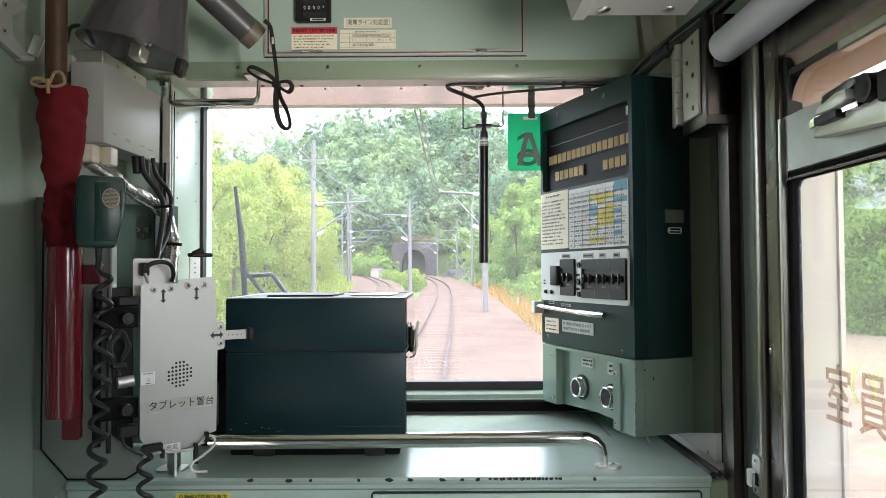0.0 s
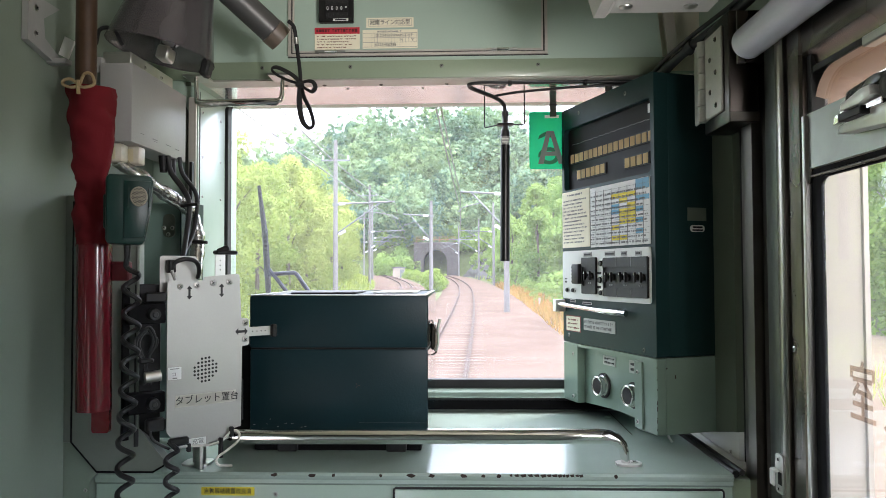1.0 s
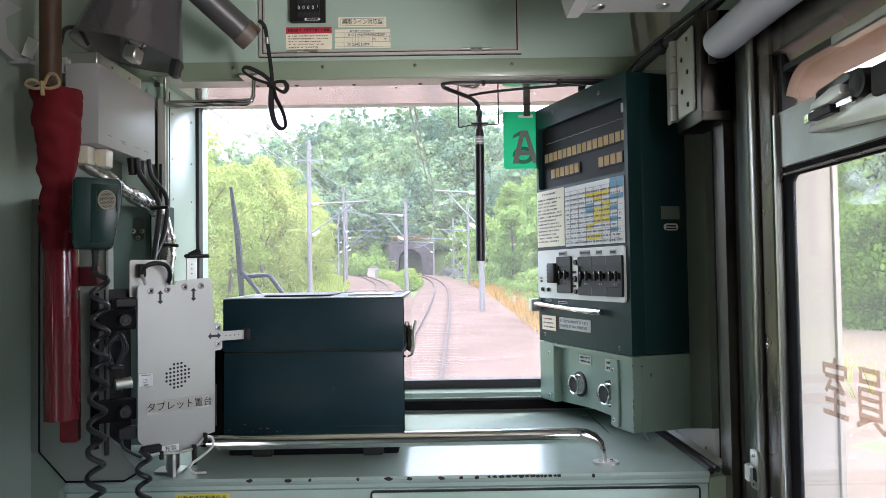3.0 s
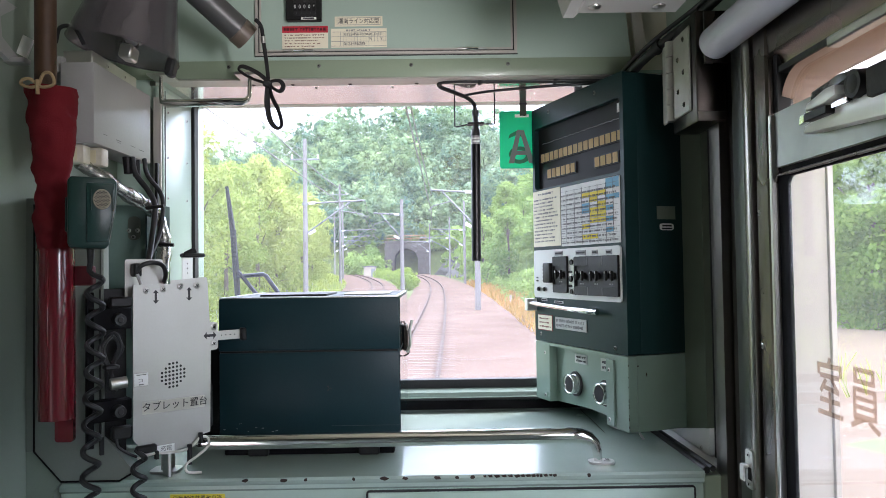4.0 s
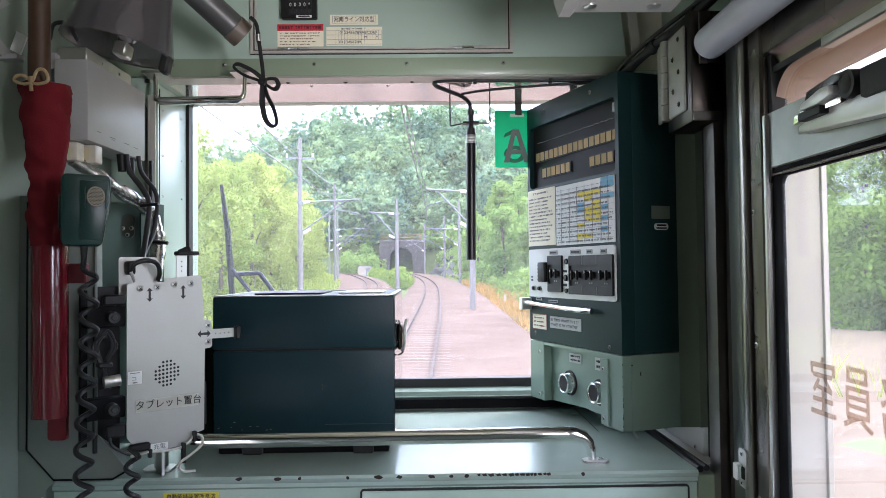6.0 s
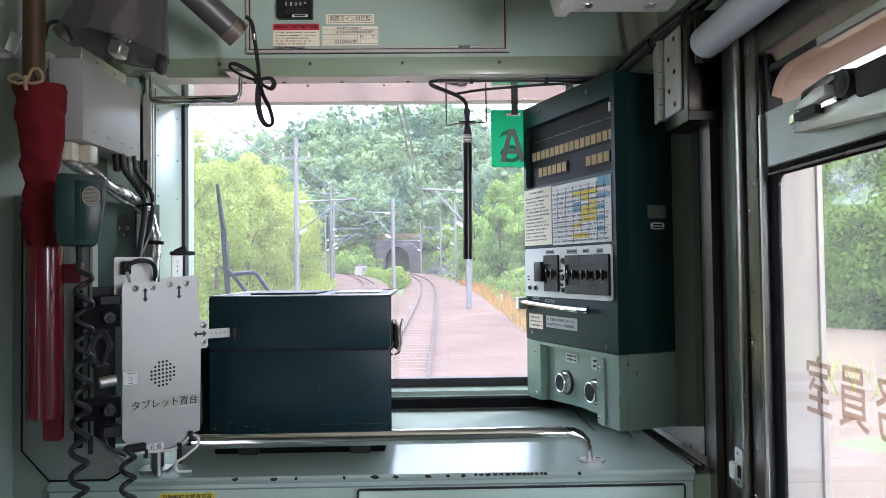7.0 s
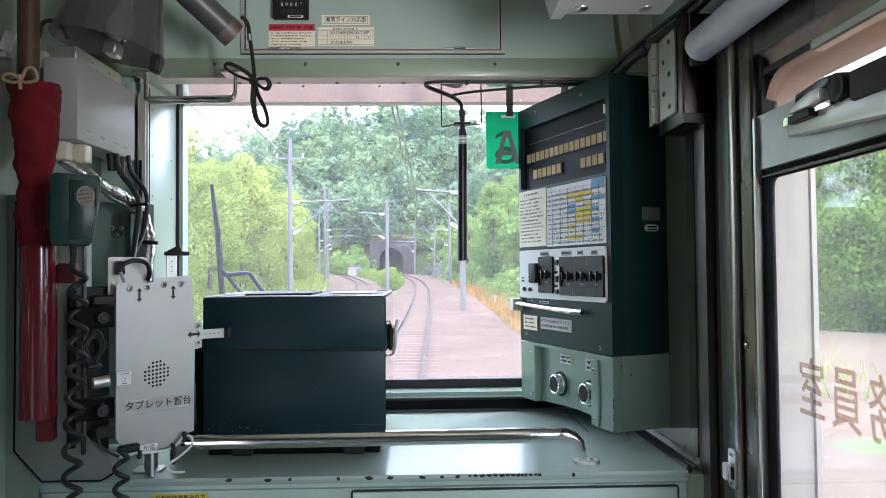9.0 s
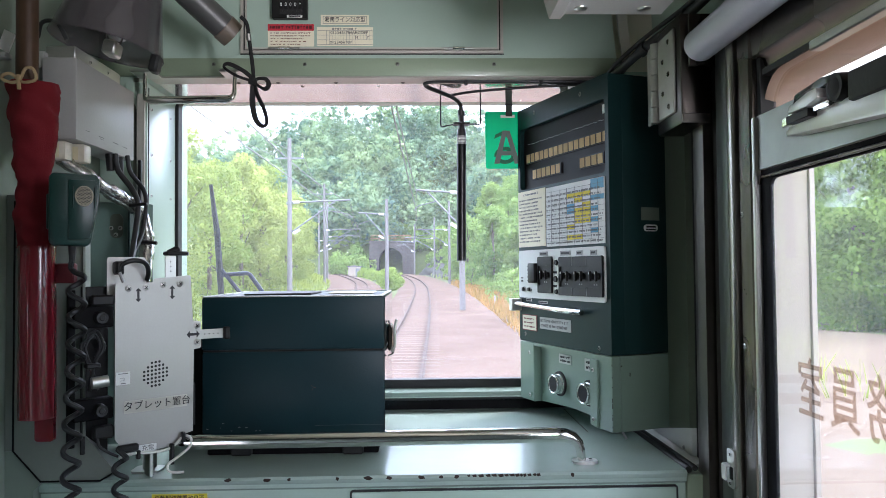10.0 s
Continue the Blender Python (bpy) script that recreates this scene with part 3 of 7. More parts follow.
# ---- counter ----
CF, CB, CR = 1.226, 1.772, 0.412
counter = structure("counter", prism(B(), [(CF + 0.004, 0.988), (CF + 0.001, 0.991), (CF, 0.996), (CF + 0.003, 1.0), (CB, 1.0), (CB, 0.97), (CF + 0.02, 0.97), (CF + 0.004, 0.982)], "x", -0.652, CR), COUNTER, "glossy pale green metal counter with chipped front edge", "counter")
bm = B()
box(bm, -0.652, CR, CF + 0.010, CF + 0.05, 0.0, 0.981)
front = part("front_panel", bm, PAINT, counter)
part("seam", box(B(), -0.651, CR, CF + 0.0085, CF + 0.0105, 0.9815, 0.984), RUBBER, counter)
part("hatch", box(B(), -0.145, 0.395, CF + 0.004, CF + 0.0095, 0.30, 0.972, 0.002), PAINT, counter, "flush green door under the counter")
ringo = ring_plate(B(), rounded(-0.1485, 0.3985, 0.297, 0.9755, 0.006, 3), rounded(-0.1445, 0.3945, 0.301, 0.9715, 0.004, 3), "y", CF + 0.0065, CF + 0.0100)
part("hatch_gap", ringo, RUBBER, counter, "dark gap round the flush door")
screw((-0.346, CF + 0.0095, 0.962), (0, -1, 0), front, 0.004)
# chips of bare metal along the front edge
rnd = random.Random(5)
chips = [(-0.346, 0.010), (-0.283, 0.014), (-0.247, 0.006), (-0.168, 0.006), (-0.118, 0.014), (-0.083, 0.010), (-0.030, 0.012), (0.002, 0.006), (0.028, 0.008), (0.22, 0.006)]
bm = B()
for x, w in chips:
    pts = []
    for k in range(9):
        a = 2 * math.pi * k / 9
        pts.append((x + w * 0.55 * math.cos(a) * rnd.uniform(0.7, 1.1), 0.9965 + 0.0028 * math.sin(a) * rnd.uniform(0.6, 1.2)))
    prism(bm, pts, "y", CF - 0.0012, CF + 0.004)
x = 0.045
while x < 0.165:
    w = rnd.uniform(0.004, 0.012)
    prism(bm, [(x, 0.9985), (x + w * 0.3, 0.9945 + rnd.uniform(0, 0.002)), (x + w, 0.996), (x + w * 0.9, 0.9995)], "y", CF - 0.0012, CF + 0.004)
    x += w + rnd.uniform(0, 0.003)
part("paint_chip", bm, CHIP, counter, "rusty chips in the paint")
# plate joint and its rivet near the corner
part("joint", box(B(), 0.312, 0.3135, 1.52, CB, 1.0, 1.0006), CHIP, counter)
part("rivet", dome(B(), (0.298, 1.70, 1.0), 0.009, (0, 0, 1), 0.5, 16), COUNTER, counter)
# gasket and ledge between counter and side wall, the ledge whitened as daylight
part("edge_gasket", tube(B(), [(CR + 0.006, CF + 0.01, 0.999), (CR + 0.002, 1.50, 1.0), (CR - 0.01, CB, 1.0)], 0.006), RUBBER, counter)
part("edge_gasket", tube(B(), [(CR + 0.017, CF + 0.01, 1.001), (CR + 0.0135, 1.50, 1.001), (CR + 0.002, CB, 1.001)], 0.005), RUBBER, counter)
part("daylit_ledge", box(B(), CR + 0.001, 0.479, 1.287, CB, 0.95, 0.994), WHITEPLATE, counter, "ledge beside the counter, whitened to stand in for daylight")
part("ledge_end", box(B(), CR + 0.001, 0.469, CF + 0.011, 1.286, 0.0, 0.990, 0.003, 1), TRIMGREEN, counter, "green corner filler")
screw((0.4605, 1.375, 1.002), (-1, 0, 0), counter, 0.004)

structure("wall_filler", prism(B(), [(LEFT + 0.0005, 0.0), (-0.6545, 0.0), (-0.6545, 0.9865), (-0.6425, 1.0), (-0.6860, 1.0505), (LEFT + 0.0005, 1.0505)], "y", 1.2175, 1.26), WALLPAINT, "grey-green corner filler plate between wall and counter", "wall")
screw((-0.6610, 1.2172, 0.972), (0, -1, 0), front, 0.0035)

# ---- side door with its post ----
post = thing("door_post", (0.46, 1.2, 0), "brown anodised metal door post with screws", "door post", kind="structure")
part("gap", box(B(), 0.470, 0.50, 1.262, 1.335, 0, 1.71), RUBBER, post, "dark gap beside the wall lining")
part("round_edge", prism(B(), [(0.50, 1.270), (0.456, 1.270), (0.447, 1.266), (0.443, 1.256), (0.442, 1.240), (0.442, 1.209), (0.50, 1.209)], "z", 0, 1.71), POSTSTEEL, post, "rounded steel edge")
part("groove", prism(B(), [(0.50, 1.209), (0.464, 1.2085), (0.464, 1.204), (0.456, 1.203), (0.456, 1.162), (0.50, 1.162)], "z", 0, 1.71), brushed("dark_brown_groove_metal", (0.05, 0.044, 0.038), 0.3, (220, 220, 3)), post, "dark groove")
part("flange", prism(B(), [(0.50, 1.162), (0.4455, 1.1615), (0.444, 1.159), (0.444, 1.118), (0.50, 1.118)], "z", 0, 1.71), FLANGE, post, "grey-green steel flange")
part("bevel", prism(B(), [(0.50, 1.118), (0.4435, 1.1175), (0.4395, 1.110), (0.4392, 1.092), (0.442, 1.0885), (0.50, 1.088)], "z", 0, 1.71), POSTSTEEL, post, "bright bevelled steel strip")
strip2 = part("screwed_strip", prism(B(), [(0.50, 1.088), (0.455, 1.0875), (0.455, 1.083), (0.446, 1.082), (0.4452, 1.079), (0.4462, 1.060), (0.4455, 1.046), (0.449, 1.0425), (0.50, 1.042)], "z", 0, 1.71), BRONZE, post)
for z in (1.415, 1.2215, 1.0):
    screw((0.4455, 1.0755, z), (-1, 0, 0), strip2, 0.0045)
part("bright_edge", box(B(), 0.446, 0.456, 1.0340, 1.0418, 0, 1.55, 0.001, 1), STEEL, post)

# lining strips between panel and post; the pale plate stands in for reflected daylight
structure("daylit_wall_plate", box(B(), 0.4615, 0.479, 1.337, 1.60, 0.995, 1.047, 0.001, 1), WHITEPLATE, "plate at the foot of the wall lining, whitened as reflected daylight", "wall")
# olive darkened well below TRIMGREEN: the strip's shadow is in its colour
structure("lining", prism(B(), [(1.337, 1.0455), (1.345, 1.0445), (1.56, 0.998), (1.56, 1.75), (1.337, 1.75)], "x", 0.4580, 0.48), material("shaded_lining_paint", (0.10, 0.125, 0.09), 0.4, 0, 0.05, 200, 0.006, 0.2, 6), "wall lining strip beside the post, shade put into its dark olive", "wall")

door = thing("door_1", (0.47, 0.7, 0), "side door with a large window and a narrow upper pane", "door", kind="structure")
# W0 set forward: the unseen rear of the opening is closed to cut daylight
WT, WB, W0, W1 = 1.460, 0.985, 0.62, 1.008
bm = B()
box(bm, 0.462, 0.492, 0.30, 1.042, 0, WB - 0.023)
box(bm, 0.462, 0.4755, 0.30, W0 - 0.023, WB - 0.022, 1.474)
part("lower_panel", bm, GREY, door)
bm = B()
prism(bm, rounded(0.30, 1.040, 1.475, 1.552, 0.004, 2), "x", 0.452, 0.486)
part("sash_rail", bm, SASH, door, "matt aluminium sash rail")
outer = rounded(W0 - 0.022, W1 + 0.034, WB - 0.022, WT + 0.014, 0.022)
inner = rounded(W0, W1, WB, WT, 0.014)
part("window_gasket", ring_plate(B(), outer, inner, "x", 0.4555, 0.4603), DEEPBLACK, door, "black rubber gasket")
pane = part("pane", box(B(), 0.4572, 0.4600, W0 + 0.001, W1 - 0.001, WB + 0.001, WT - 0.001), SIDEGLASS, door)
pane.visible_shadow = False
upper = part("upper_pane", box(B(), 0.474, 0.478, 0.62, 1.030, 1.5525, 1.618), UPPERGLASS, door, "narrow upper pane")
upper.visible_shadow = False
part("upper_stile", box(B(), 0.456, 0.4775, 1.0305, 1.0420, 1.5525, 1.70), RUBBER, door)
part("inner_beading", tube(B(), [(0.453, W1 + 0.0305, WB), (0.453, W1 + 0.0305, WT - 0.01), (0.453, W1 + 0.0205, WT + 0.004), (0.452, W0, WT + 0.004)], 0.0022), BRONZE, door)

# crew room lettering on the pane, facing outward
for k, ch in enumerate("室員務乗"):
    at = Matrix.Translation((0.4562, 0.917 - 0.073 * k, 1.179)) @ Matrix(((0, 1, 0, 0), (1, 0, 0, 0), (0, 0, 1, 0), (0, 0, 0, 1)))
    lettering(ch, 0.080, at, "lettering", FADED, door, 0.0004, 0.78, 0.0003)

# outer body skin: return of the door recess with its round upper corner
arc = [(1.035, 0.2), (1.035, 1.545)]
for k in range(9):
    a = radians(90 * k / 8)
    arc.append((0.980 + 0.055 * math.cos(a), 1.554 + 0.055 * math.sin(a)))
arc += [(0.20, 1.609)]
bm = B()
n0 = [(bm.verts.new((0.4612, y, z)), bm.verts.new((0.522, y - 0.003 if z > 1.55 else y, z - 0.009 if z > 1.55 else z))) for y, z in arc]
for i, (a, b) in enumerate(zip(n0, n0[1:])):
    f = bm.faces.new((a[0], b[0], b[1], a[1]))
    # upper return browned: reflected ground light and dirt put into the paint
    f.material_index = 1 if i >= 1 else 0
    f.smooth = i >= 2
body = thing("body_skin", (0.55, 1.4, 0), "white outer body at the door recess, upper return coloured for dust and ground light", "train body", kind="structure")
part("recess_return", bm, BODYWHITE, body, "", BODYTINTED)
bm = B()
box(bm, 0.523, 0.530, 1.030, 1.88, 0.0, 2.2)
box(bm, 0.523, 0.530, 0.20, 1.030, 1.600, 2.2)
box(bm, 0.523, 0.530, -0.40, 0.28, 0.0, 1.29)
box(bm, 0.523, 0.530, -0.40, 0.195, 1.78, 2.2)
part("outer_skin", bm, BODYWHITE, body)

# ---- the control panel by the windscreen ----
PL = 0.3727
PM = Matrix(((0.343, 0.939, 0, 0.206), (-0.939, 0.343, 0, 1.75), (0, 0, 1, 0), (0, 0, 0, 1)))
PN = Vector((-0.939, -0.343, 0))


def on_panel(s, z, y=0.0):
    return PM @ Vector((s, y, z))


panel = thing("control_panel", (0.35, 1.58, 1.168), "dark teal enamelled control panel box with switches and charts", "control panel")
D0, D1, DZ0, DZ1 = 0.010, 0.361, 1.524, 1.668
bm = B()
box(bm, 0, PL, 0.030, 0.146, 1.170, 1.716, 0.003, m=PM)
ring_plate(bm, rounded(0.0, PL, 1.170, 1.716, 0.004, 4), rounded(D0, D1, DZ0, DZ1, 0.010, 4), "y", 0.0, 0.0305, m=PM)
part("body", bm, UNIT, panel)
display = part("display", prism(B(), rounded(D0 + 0.0005, D1 - 0.0005, DZ0 + 0.0005, DZ1 - 0.0005, 0.010, 4), "y", 0.012, 0.0303, m=PM), material("dark_display_plate", (0.015, 0.0145, 0.0135), 0.42, 0, 0.1, 60, 0.0, 0.2, 8, spec=0.08), panel, "glossy dark display plate")
def lamp_row(s0, s1, za, zb, h, n):
    bm = B()
    w = (s1 - s0) / n
    mid = (za + zb) / 2
    box(bm, s0 - 0.0015, s1 + 0.0015, 0.0085, 0.0118, mid - h / 2 - 0.0018, mid + h / 2 + 0.0018, m=PM)
    holder = part("lamp_holder", bm, BLACK, display)
    for k in range(n):
        bm = B()
        box(bm, s0 + k * w + 0.0024, s0 + (k + 1) * w - 0.0024, 0.0072, 0.0086, mid - h / 2, mid + h / 2, 0.0006, 1, m=PM)
        box(bm, s0 + k * w + w * 0.3, s0 + k * w + w * 0.45, 0.0067, 0.0073, mid + h * 0.28, mid + h * 0.36, m=PM)
        part("indicator_lamp", bm, LAMPIVORY, display, "ivory indicator lens")
lamp_row(0.0262, 0.3600, 1.598, 1.596, 0.0195, 16)
lamp_row(0.0555, 0.1808, 1.557, 1.557, 0.0200, 6)
lamp_row(0.2560, 0.3430, 1.5555, 1.5555, 0.0200, 4)
part("small_label", box(B(), 0.3375, 0.3590, 0.0106, 0.0117, 1.643, 1.661, m=PM), WHITEPAPER, display)
bm = B()
s = 0.03
rr = random.Random(2)
while s < 0.335:
    w = rr.uniform(0.006, 0.016)
    box(bm, s, s + w, 0.0112, 0.0119, 1.6305 + 0.0006 * math.sin(s * 260), 1.6316 + 0.0006 * math.sin(s * 260), m=PM)
    s += w + 0.0015
part("print", bm, PALEINK, display)
for s, z in ((0.082, 1.6965), (0.275, 1.6955), (0.0283, 1.1865), (0.3312, 1.181)):
    screw(on_panel(s, z), PN, panel, 0.0048, name="panel_screw", material=PALEMETAL)
# notice, chart
notice = part("notice", box(B(), 0.003, 0.1305, -0.0022, -0.0004, 1.389, 1.5195, 0.0004, 1, m=PM), PAPER, panel, "cream notice with close black print")
bars(print_rows(0.030, 0.10, 1.506, 1.515, 1, 1, (0.004, 0.006), 0.55, 0.05) + print_rows(0.010, 0.123, 1.397, 1.502, 13, 3, (0.0016, 0.0032), 0.5, 0.3), PM, notice, GREYINK, y=-0.0022)
chart = part("chart", box(B(), 0.1345, 0.3595, -0.0022, -0.0004, 1.3865, 1.5165, 0.0004, 1, m=PM), WHITEPAPER, panel, "white chart with yellow and blue cells")
CH = (1.5165 - 1.3865) / 12
rows = []
for k in range(1, 12):
    rows.append((0.137, 0.357, 1.3865 + k * CH, 0.0004))
bars(rows, PM, chart, GREYINK, y=-0.0023, name="ruling")
bm = B()
for s in (0.158, 0.192, 0.222, 0.252, 0.282, 0.312, 0.338):
    box(bm, s, s + 0.0003, -0.0030, -0.0023, 1.389, 1.508, m=PM)
tagged(part("ruling", bm, GREYINK, chart), kind="stuff")
def cells(spots, mat_):
    for c, r, n in spots:
        bm = B()
        s0 = (0.192, 0.222, 0.252, 0.282, 0.312, 0.338)[c]
        s1 = (0.222, 0.252, 0.282, 0.312, 0.338, 0.358)[c]
        box(bm, s0 + 0.0008, s1 - 0.0004, -0.0027, -0.0022, 1.5165 - (r + n) * CH + 0.0008, 1.5165 - r * CH - 0.0006, m=PM)
        part("cell", bm, mat_, chart)
cells([(1, 2, 1), (2, 2, 1), (2, 3, 1), (3, 4, 1), (2, 5, 2), (3, 5, 2), (1, 8, 1), (2, 7, 1), (3, 7, 1), (1, 10, 1), (2, 10, 1), (3, 2, 1)], YELLOWPRINT)
cells([(4, 0, 2), (5, 0, 2), (4, 3, 1), (5, 3, 1), (1, 4, 1), (1, 5, 1), (4, 5, 1), (4, 7, 1), (4, 9, 1)], BLUEPRINT)
bars(print_rows(0.139, 0.156, 1.388, 1.502, 11, 8, (0.0015, 0.004), 0.34, 0.1) + print_rows(0.161, 0.356, 1.388, 1.502, 11, 9, (0.0018, 0.0045), 0.42, 0.1), PM, chart, GREYINK, y=-0.0029)
# white switch plate
plate = part("switch_plate", prism(B(), rounded(0.006, 0.360, 1.271, 1.381, 0.006, 3), "y", -0.004, -0.0003, m=PM), WHITEPLATE, panel, "white plate with black rotary switches")
for s0, s1, z0, z1 in ((0.108, 0.142, 1.3668, 1.376), (0.198, 0.237, 1.3655, 1.3755), (0.261, 0.282, 1.3655, 1.3745), (0.312, 0.333, 1.3645, 1.374)):
    tag = part("tag", box(B(), s0, s1, -0.0054, -0.0041, z0, z1, m=PM), material("grey_engraved_tag", (0.35, 0.36, 0.35), 0.5), plate)
    bars([(s0 + 0.003, s1 - 0.003, (z0 + z1) / 2, 0.004)], PM, tag, y=-0.0054)
def switch_bank(s0, s1, z0, z1, n):
    bm = B()
    ring_plate(bm, rounded(s0, s1, z0, z1, 0.003, 2), rounded(s0 + 0.003, s1 - 0.003, z0 + 0.018, z1 - 0.020, 0.003, 2), "y", -0.0095, -0.0042, m=PM)
    box(bm, s0 + 0.002, s1 - 0.002, -0.0056, -0.0043, z0 + 0.010, z1 - 0.010, m=PM)
    bank = part("switch_bank", bm, BLACK, plate, "black moulded switch block")
    w = (s1 - s0) / n
    bm = B()
    for k in range(1, n):
        box(bm, s0 + k * w - 0.0006, s0 + k * w + 0.0006, -0.0101, -0.0094, z1 - 0.019, z1 - 0.001, m=PM)
        box(bm, s0 + k * w - 0.0006, s0 + k * w + 0.0006, -0.0101, -0.0094, z0 + 0.001, z0 + 0.017, m=PM)
    if n > 1:
        tagged(part("joint", bm, GREYINK, bank), kind="stuff")
    for k in range(n):
        cs = s0 + (k + 0.5) * w
        for ds in ((-0.010, 0.010) if w > 0.04 else (0.0,)):
            bm = cyl(B(), on_panel(cs + ds, (z0 + z1) / 2, -0.0055), on_panel(cs + ds, (z0 + z1) / 2, -0.010), 0.007, 0.006, 14)
            knob = part("knob", bm, BLACK, bank)
            part("lever", box(B(), cs + ds - 0.0025, cs + ds + 0.0025, -0.0150, -0.0095, (z0 + z1) / 2 - 0.010, (z0 + z1) / 2 + 0.010, 0.001, 1, m=PM @ Matrix.Translation((0, 0, 0))), BLACK, knob)
            part("pointer", box(B(), cs + ds - 0.0007, cs + ds + 0.0007, -0.0156, -0.0149, (z0 + z1) / 2 + 0.004, (z0 + z1) / 2 + 0.009, m=PM), WHITEPAPER, knob)
        bars([(cs - 0.006, cs - 0.002, z0 + 0.024, 0.003), (cs + 0.002, cs + 0.006, z0 + 0.024, 0.003)], PM, bank, GREYINK, y=-0.0056)
switch_bank(0.1040, 0.1650, 1.2845, 1.3645, 1)
switch_bank(0.1960, 0.3575, 1.2815, 1.3625, 3)
grip = part("grip_block", box(B(), 0.070, 0.1000, -0.016, -0.0041, 1.306, 1.3505, 0.002, m=PM), BLACK, plate, "ribbed black block handle")
bm = B()
for k in range(5):
    box(bm, 0.0685, 0.0705, -0.0155, -0.006, 1.310 + k * 0.008, 1.313 + k * 0.008, m=PM)
part("rib", bm, RUBBER, grip)
for s, z, r in ((0.1835, 1.351, 0.0065), (0.1800, 1.3155, 0.0075), (0.1826, 1.2882, 0.0055), (0.0328, 1.291, 0.0050), (0.0604, 1.2907, 0.0050)):
    b = part("button", cyl(B(), on_panel(s, z, -0.0041), on_panel(s, z, -0.0095), r, r * 0.85, 14), BLACK, plate, "round black button")
    part("collar", cyl(B(), on_panel(s, z, -0.0040), on_panel(s, z, -0.0062), r * 1.25, r * 1.25, 14), STEEL, b)
bars([(0.018, 0.027, 1.310, 0.004), (0.018, 0.027, 1.317, 0.003), (0.060, 0.068, 1.2895, 0.004), (0.163, 0.181, 1.330, 0.005), (0.164, 0.180, 1.300, 0.005)], PM, plate, y=-0.004)
# chrome lever handle below the plate
lever = part("lever_handle", tube(B(), [on_panel(0.008, 1.2575, -0.018), on_panel(0.10, 1.2545, -0.020), on_panel(0.18, 1.2520, -0.021), on_panel(0.24, 1.2500, -0.018), on_panel(0.288, 1.2490, -0.012)], 0.0055, 12, radii=[0.0048, 0.0046, 0.0046, 0.0062, 0.0060]), CHROME, panel, "polished chrome lever handle")
part("bracket", box(B(), -0.004, 0.012, -0.026, -0.0003, 1.240, 1.268, 0.001, 1, m=PM), ALU, lever)
part("pivot", cyl(B(), on_panel(0.262, 1.2495, -0.0003), on_panel(0.262, 1.2495, -0.016), 0.007, 0.006, 16), STEEL, lever)
for s0, s1, z0, z1 in ((0.036, 0.062, 1.263, 1.2695), (0.095, 0.135, 1.2600, 1.2655)):
    tag = part("tag", box(B(), s0, s1, -0.0016, -0.0003, z0, z1, m=PM), AGEDPAPER, panel)
    bars([(s0 + 0.003, s1 - 0.003, (z0 + z1) / 2, 0.003)], PM, tag, y=-0.0016)
red = part("red_label", box(B(), 0.016, 0.085, -0.0014, -0.0003, 1.1955, 1.2320, m=PM), BROWNPRINT, panel, "cream label with a red edge")
part("paper", box(B(), 0.0185, 0.0825, -0.0020, -0.0014, 1.1972, 1.2303, m=PM), PAPER, red)
bars(print_rows(0.026, 0.078, 1.200, 1.227, 3, 12, (0.004, 0.008), 0.42), PM, red, BROWNPRINT, y=-0.0020)
lab = part("white_label", box(B(), 0.099, 0.2295, -0.0016, -0.0003, 1.2035, 1.2295, m=PM), AGEDPAPER, panel)
bars(print_rows(0.103, 0.226, 1.206, 1.227, 2, 14, (0.004, 0.008), 0.7, 0.08), PM, lab, GREYINK, y=-0.0016)
# two stickers on the side
SM = Matrix(((0.939, -0.343, 0, 0), (0.343, 0.939, 0, 0), (0, 0, 1, 0), (0, 0, 0, 1)))
SM.translation = on_panel(PL, 0.0)
part("metal_plate", box(B(), 0.0725, 0.1154, -0.0014, -0.0003, 1.4310, 1.4565, m=SM), material("olive_grey_plate", (0.16, 0.19, 0.15), 0.45, 0.3), panel)
tag = part("oval_tag", prism(B(), rounded(0.0783, 0.1113, 1.4095, 1.4228, 0.006, 4), "y", -0.0014, -0.0003, m=SM), WHITEPAPER, panel)
bars([(0.084, 0.106, 1.4185, 0.0035), (0.083, 0.107, 1.4130, 0.003)], SM, tag, y=-0.0014)

# ---- green under-box with two round sockets ----
under = thing("socket_box", (0.35, 1.58, 1.03), "pale green metal box with two round chromed sockets", "switch box")
bm = B()
SOCKETPAINT = material("mid_grey_green_enamel", (0.20, 0.285, 0.232), 0.3, 0, 0.04, 240, 0.008, 0.18, 7, coat=0.25)
lower = [(0.3727, 1.1685), (0.0, 1.1685), (0.0, 1.036), (0.062, 1.034), (0.065, 1.0345), (0.20, 1.0405), (0.298, 1.036), (0.302, 1.024), (0.3727, 1.024)]
prism(bm, lower, "y", 0.020, 0.142, m=PM)
box(bm, 0.0, 0.066, 0.0, 0.0205, 1.0340, 1.1685, 0.0015, 1, m=PM)
box(bm, 0.305, PL, 0.0, 0.0205, 1.0240, 1.1685, 0.0015, 1, m=PM)
box(bm, 0.066, 0.305, 0.001, 0.0205, 1.1615, 1.1683, m=PM)
part("body", bm, SOCKETPAINT, under)
cover = part("cover_strip", box(B(), 0.303, 0.3285, -0.0045, 0.0, 1.028, 1.158, 0.001, 1, m=PM), SOCKETPAINT, under)
for s, z, y, p in ((0.314, 1.137, -0.0045, cover), (0.314, 1.040, -0.0045, cover), (0.046, 1.144, 0.0, under), (0.046, 1.047, 0.0, under)):
    screw(on_panel(s, z, y), PN, p, 0.0045)
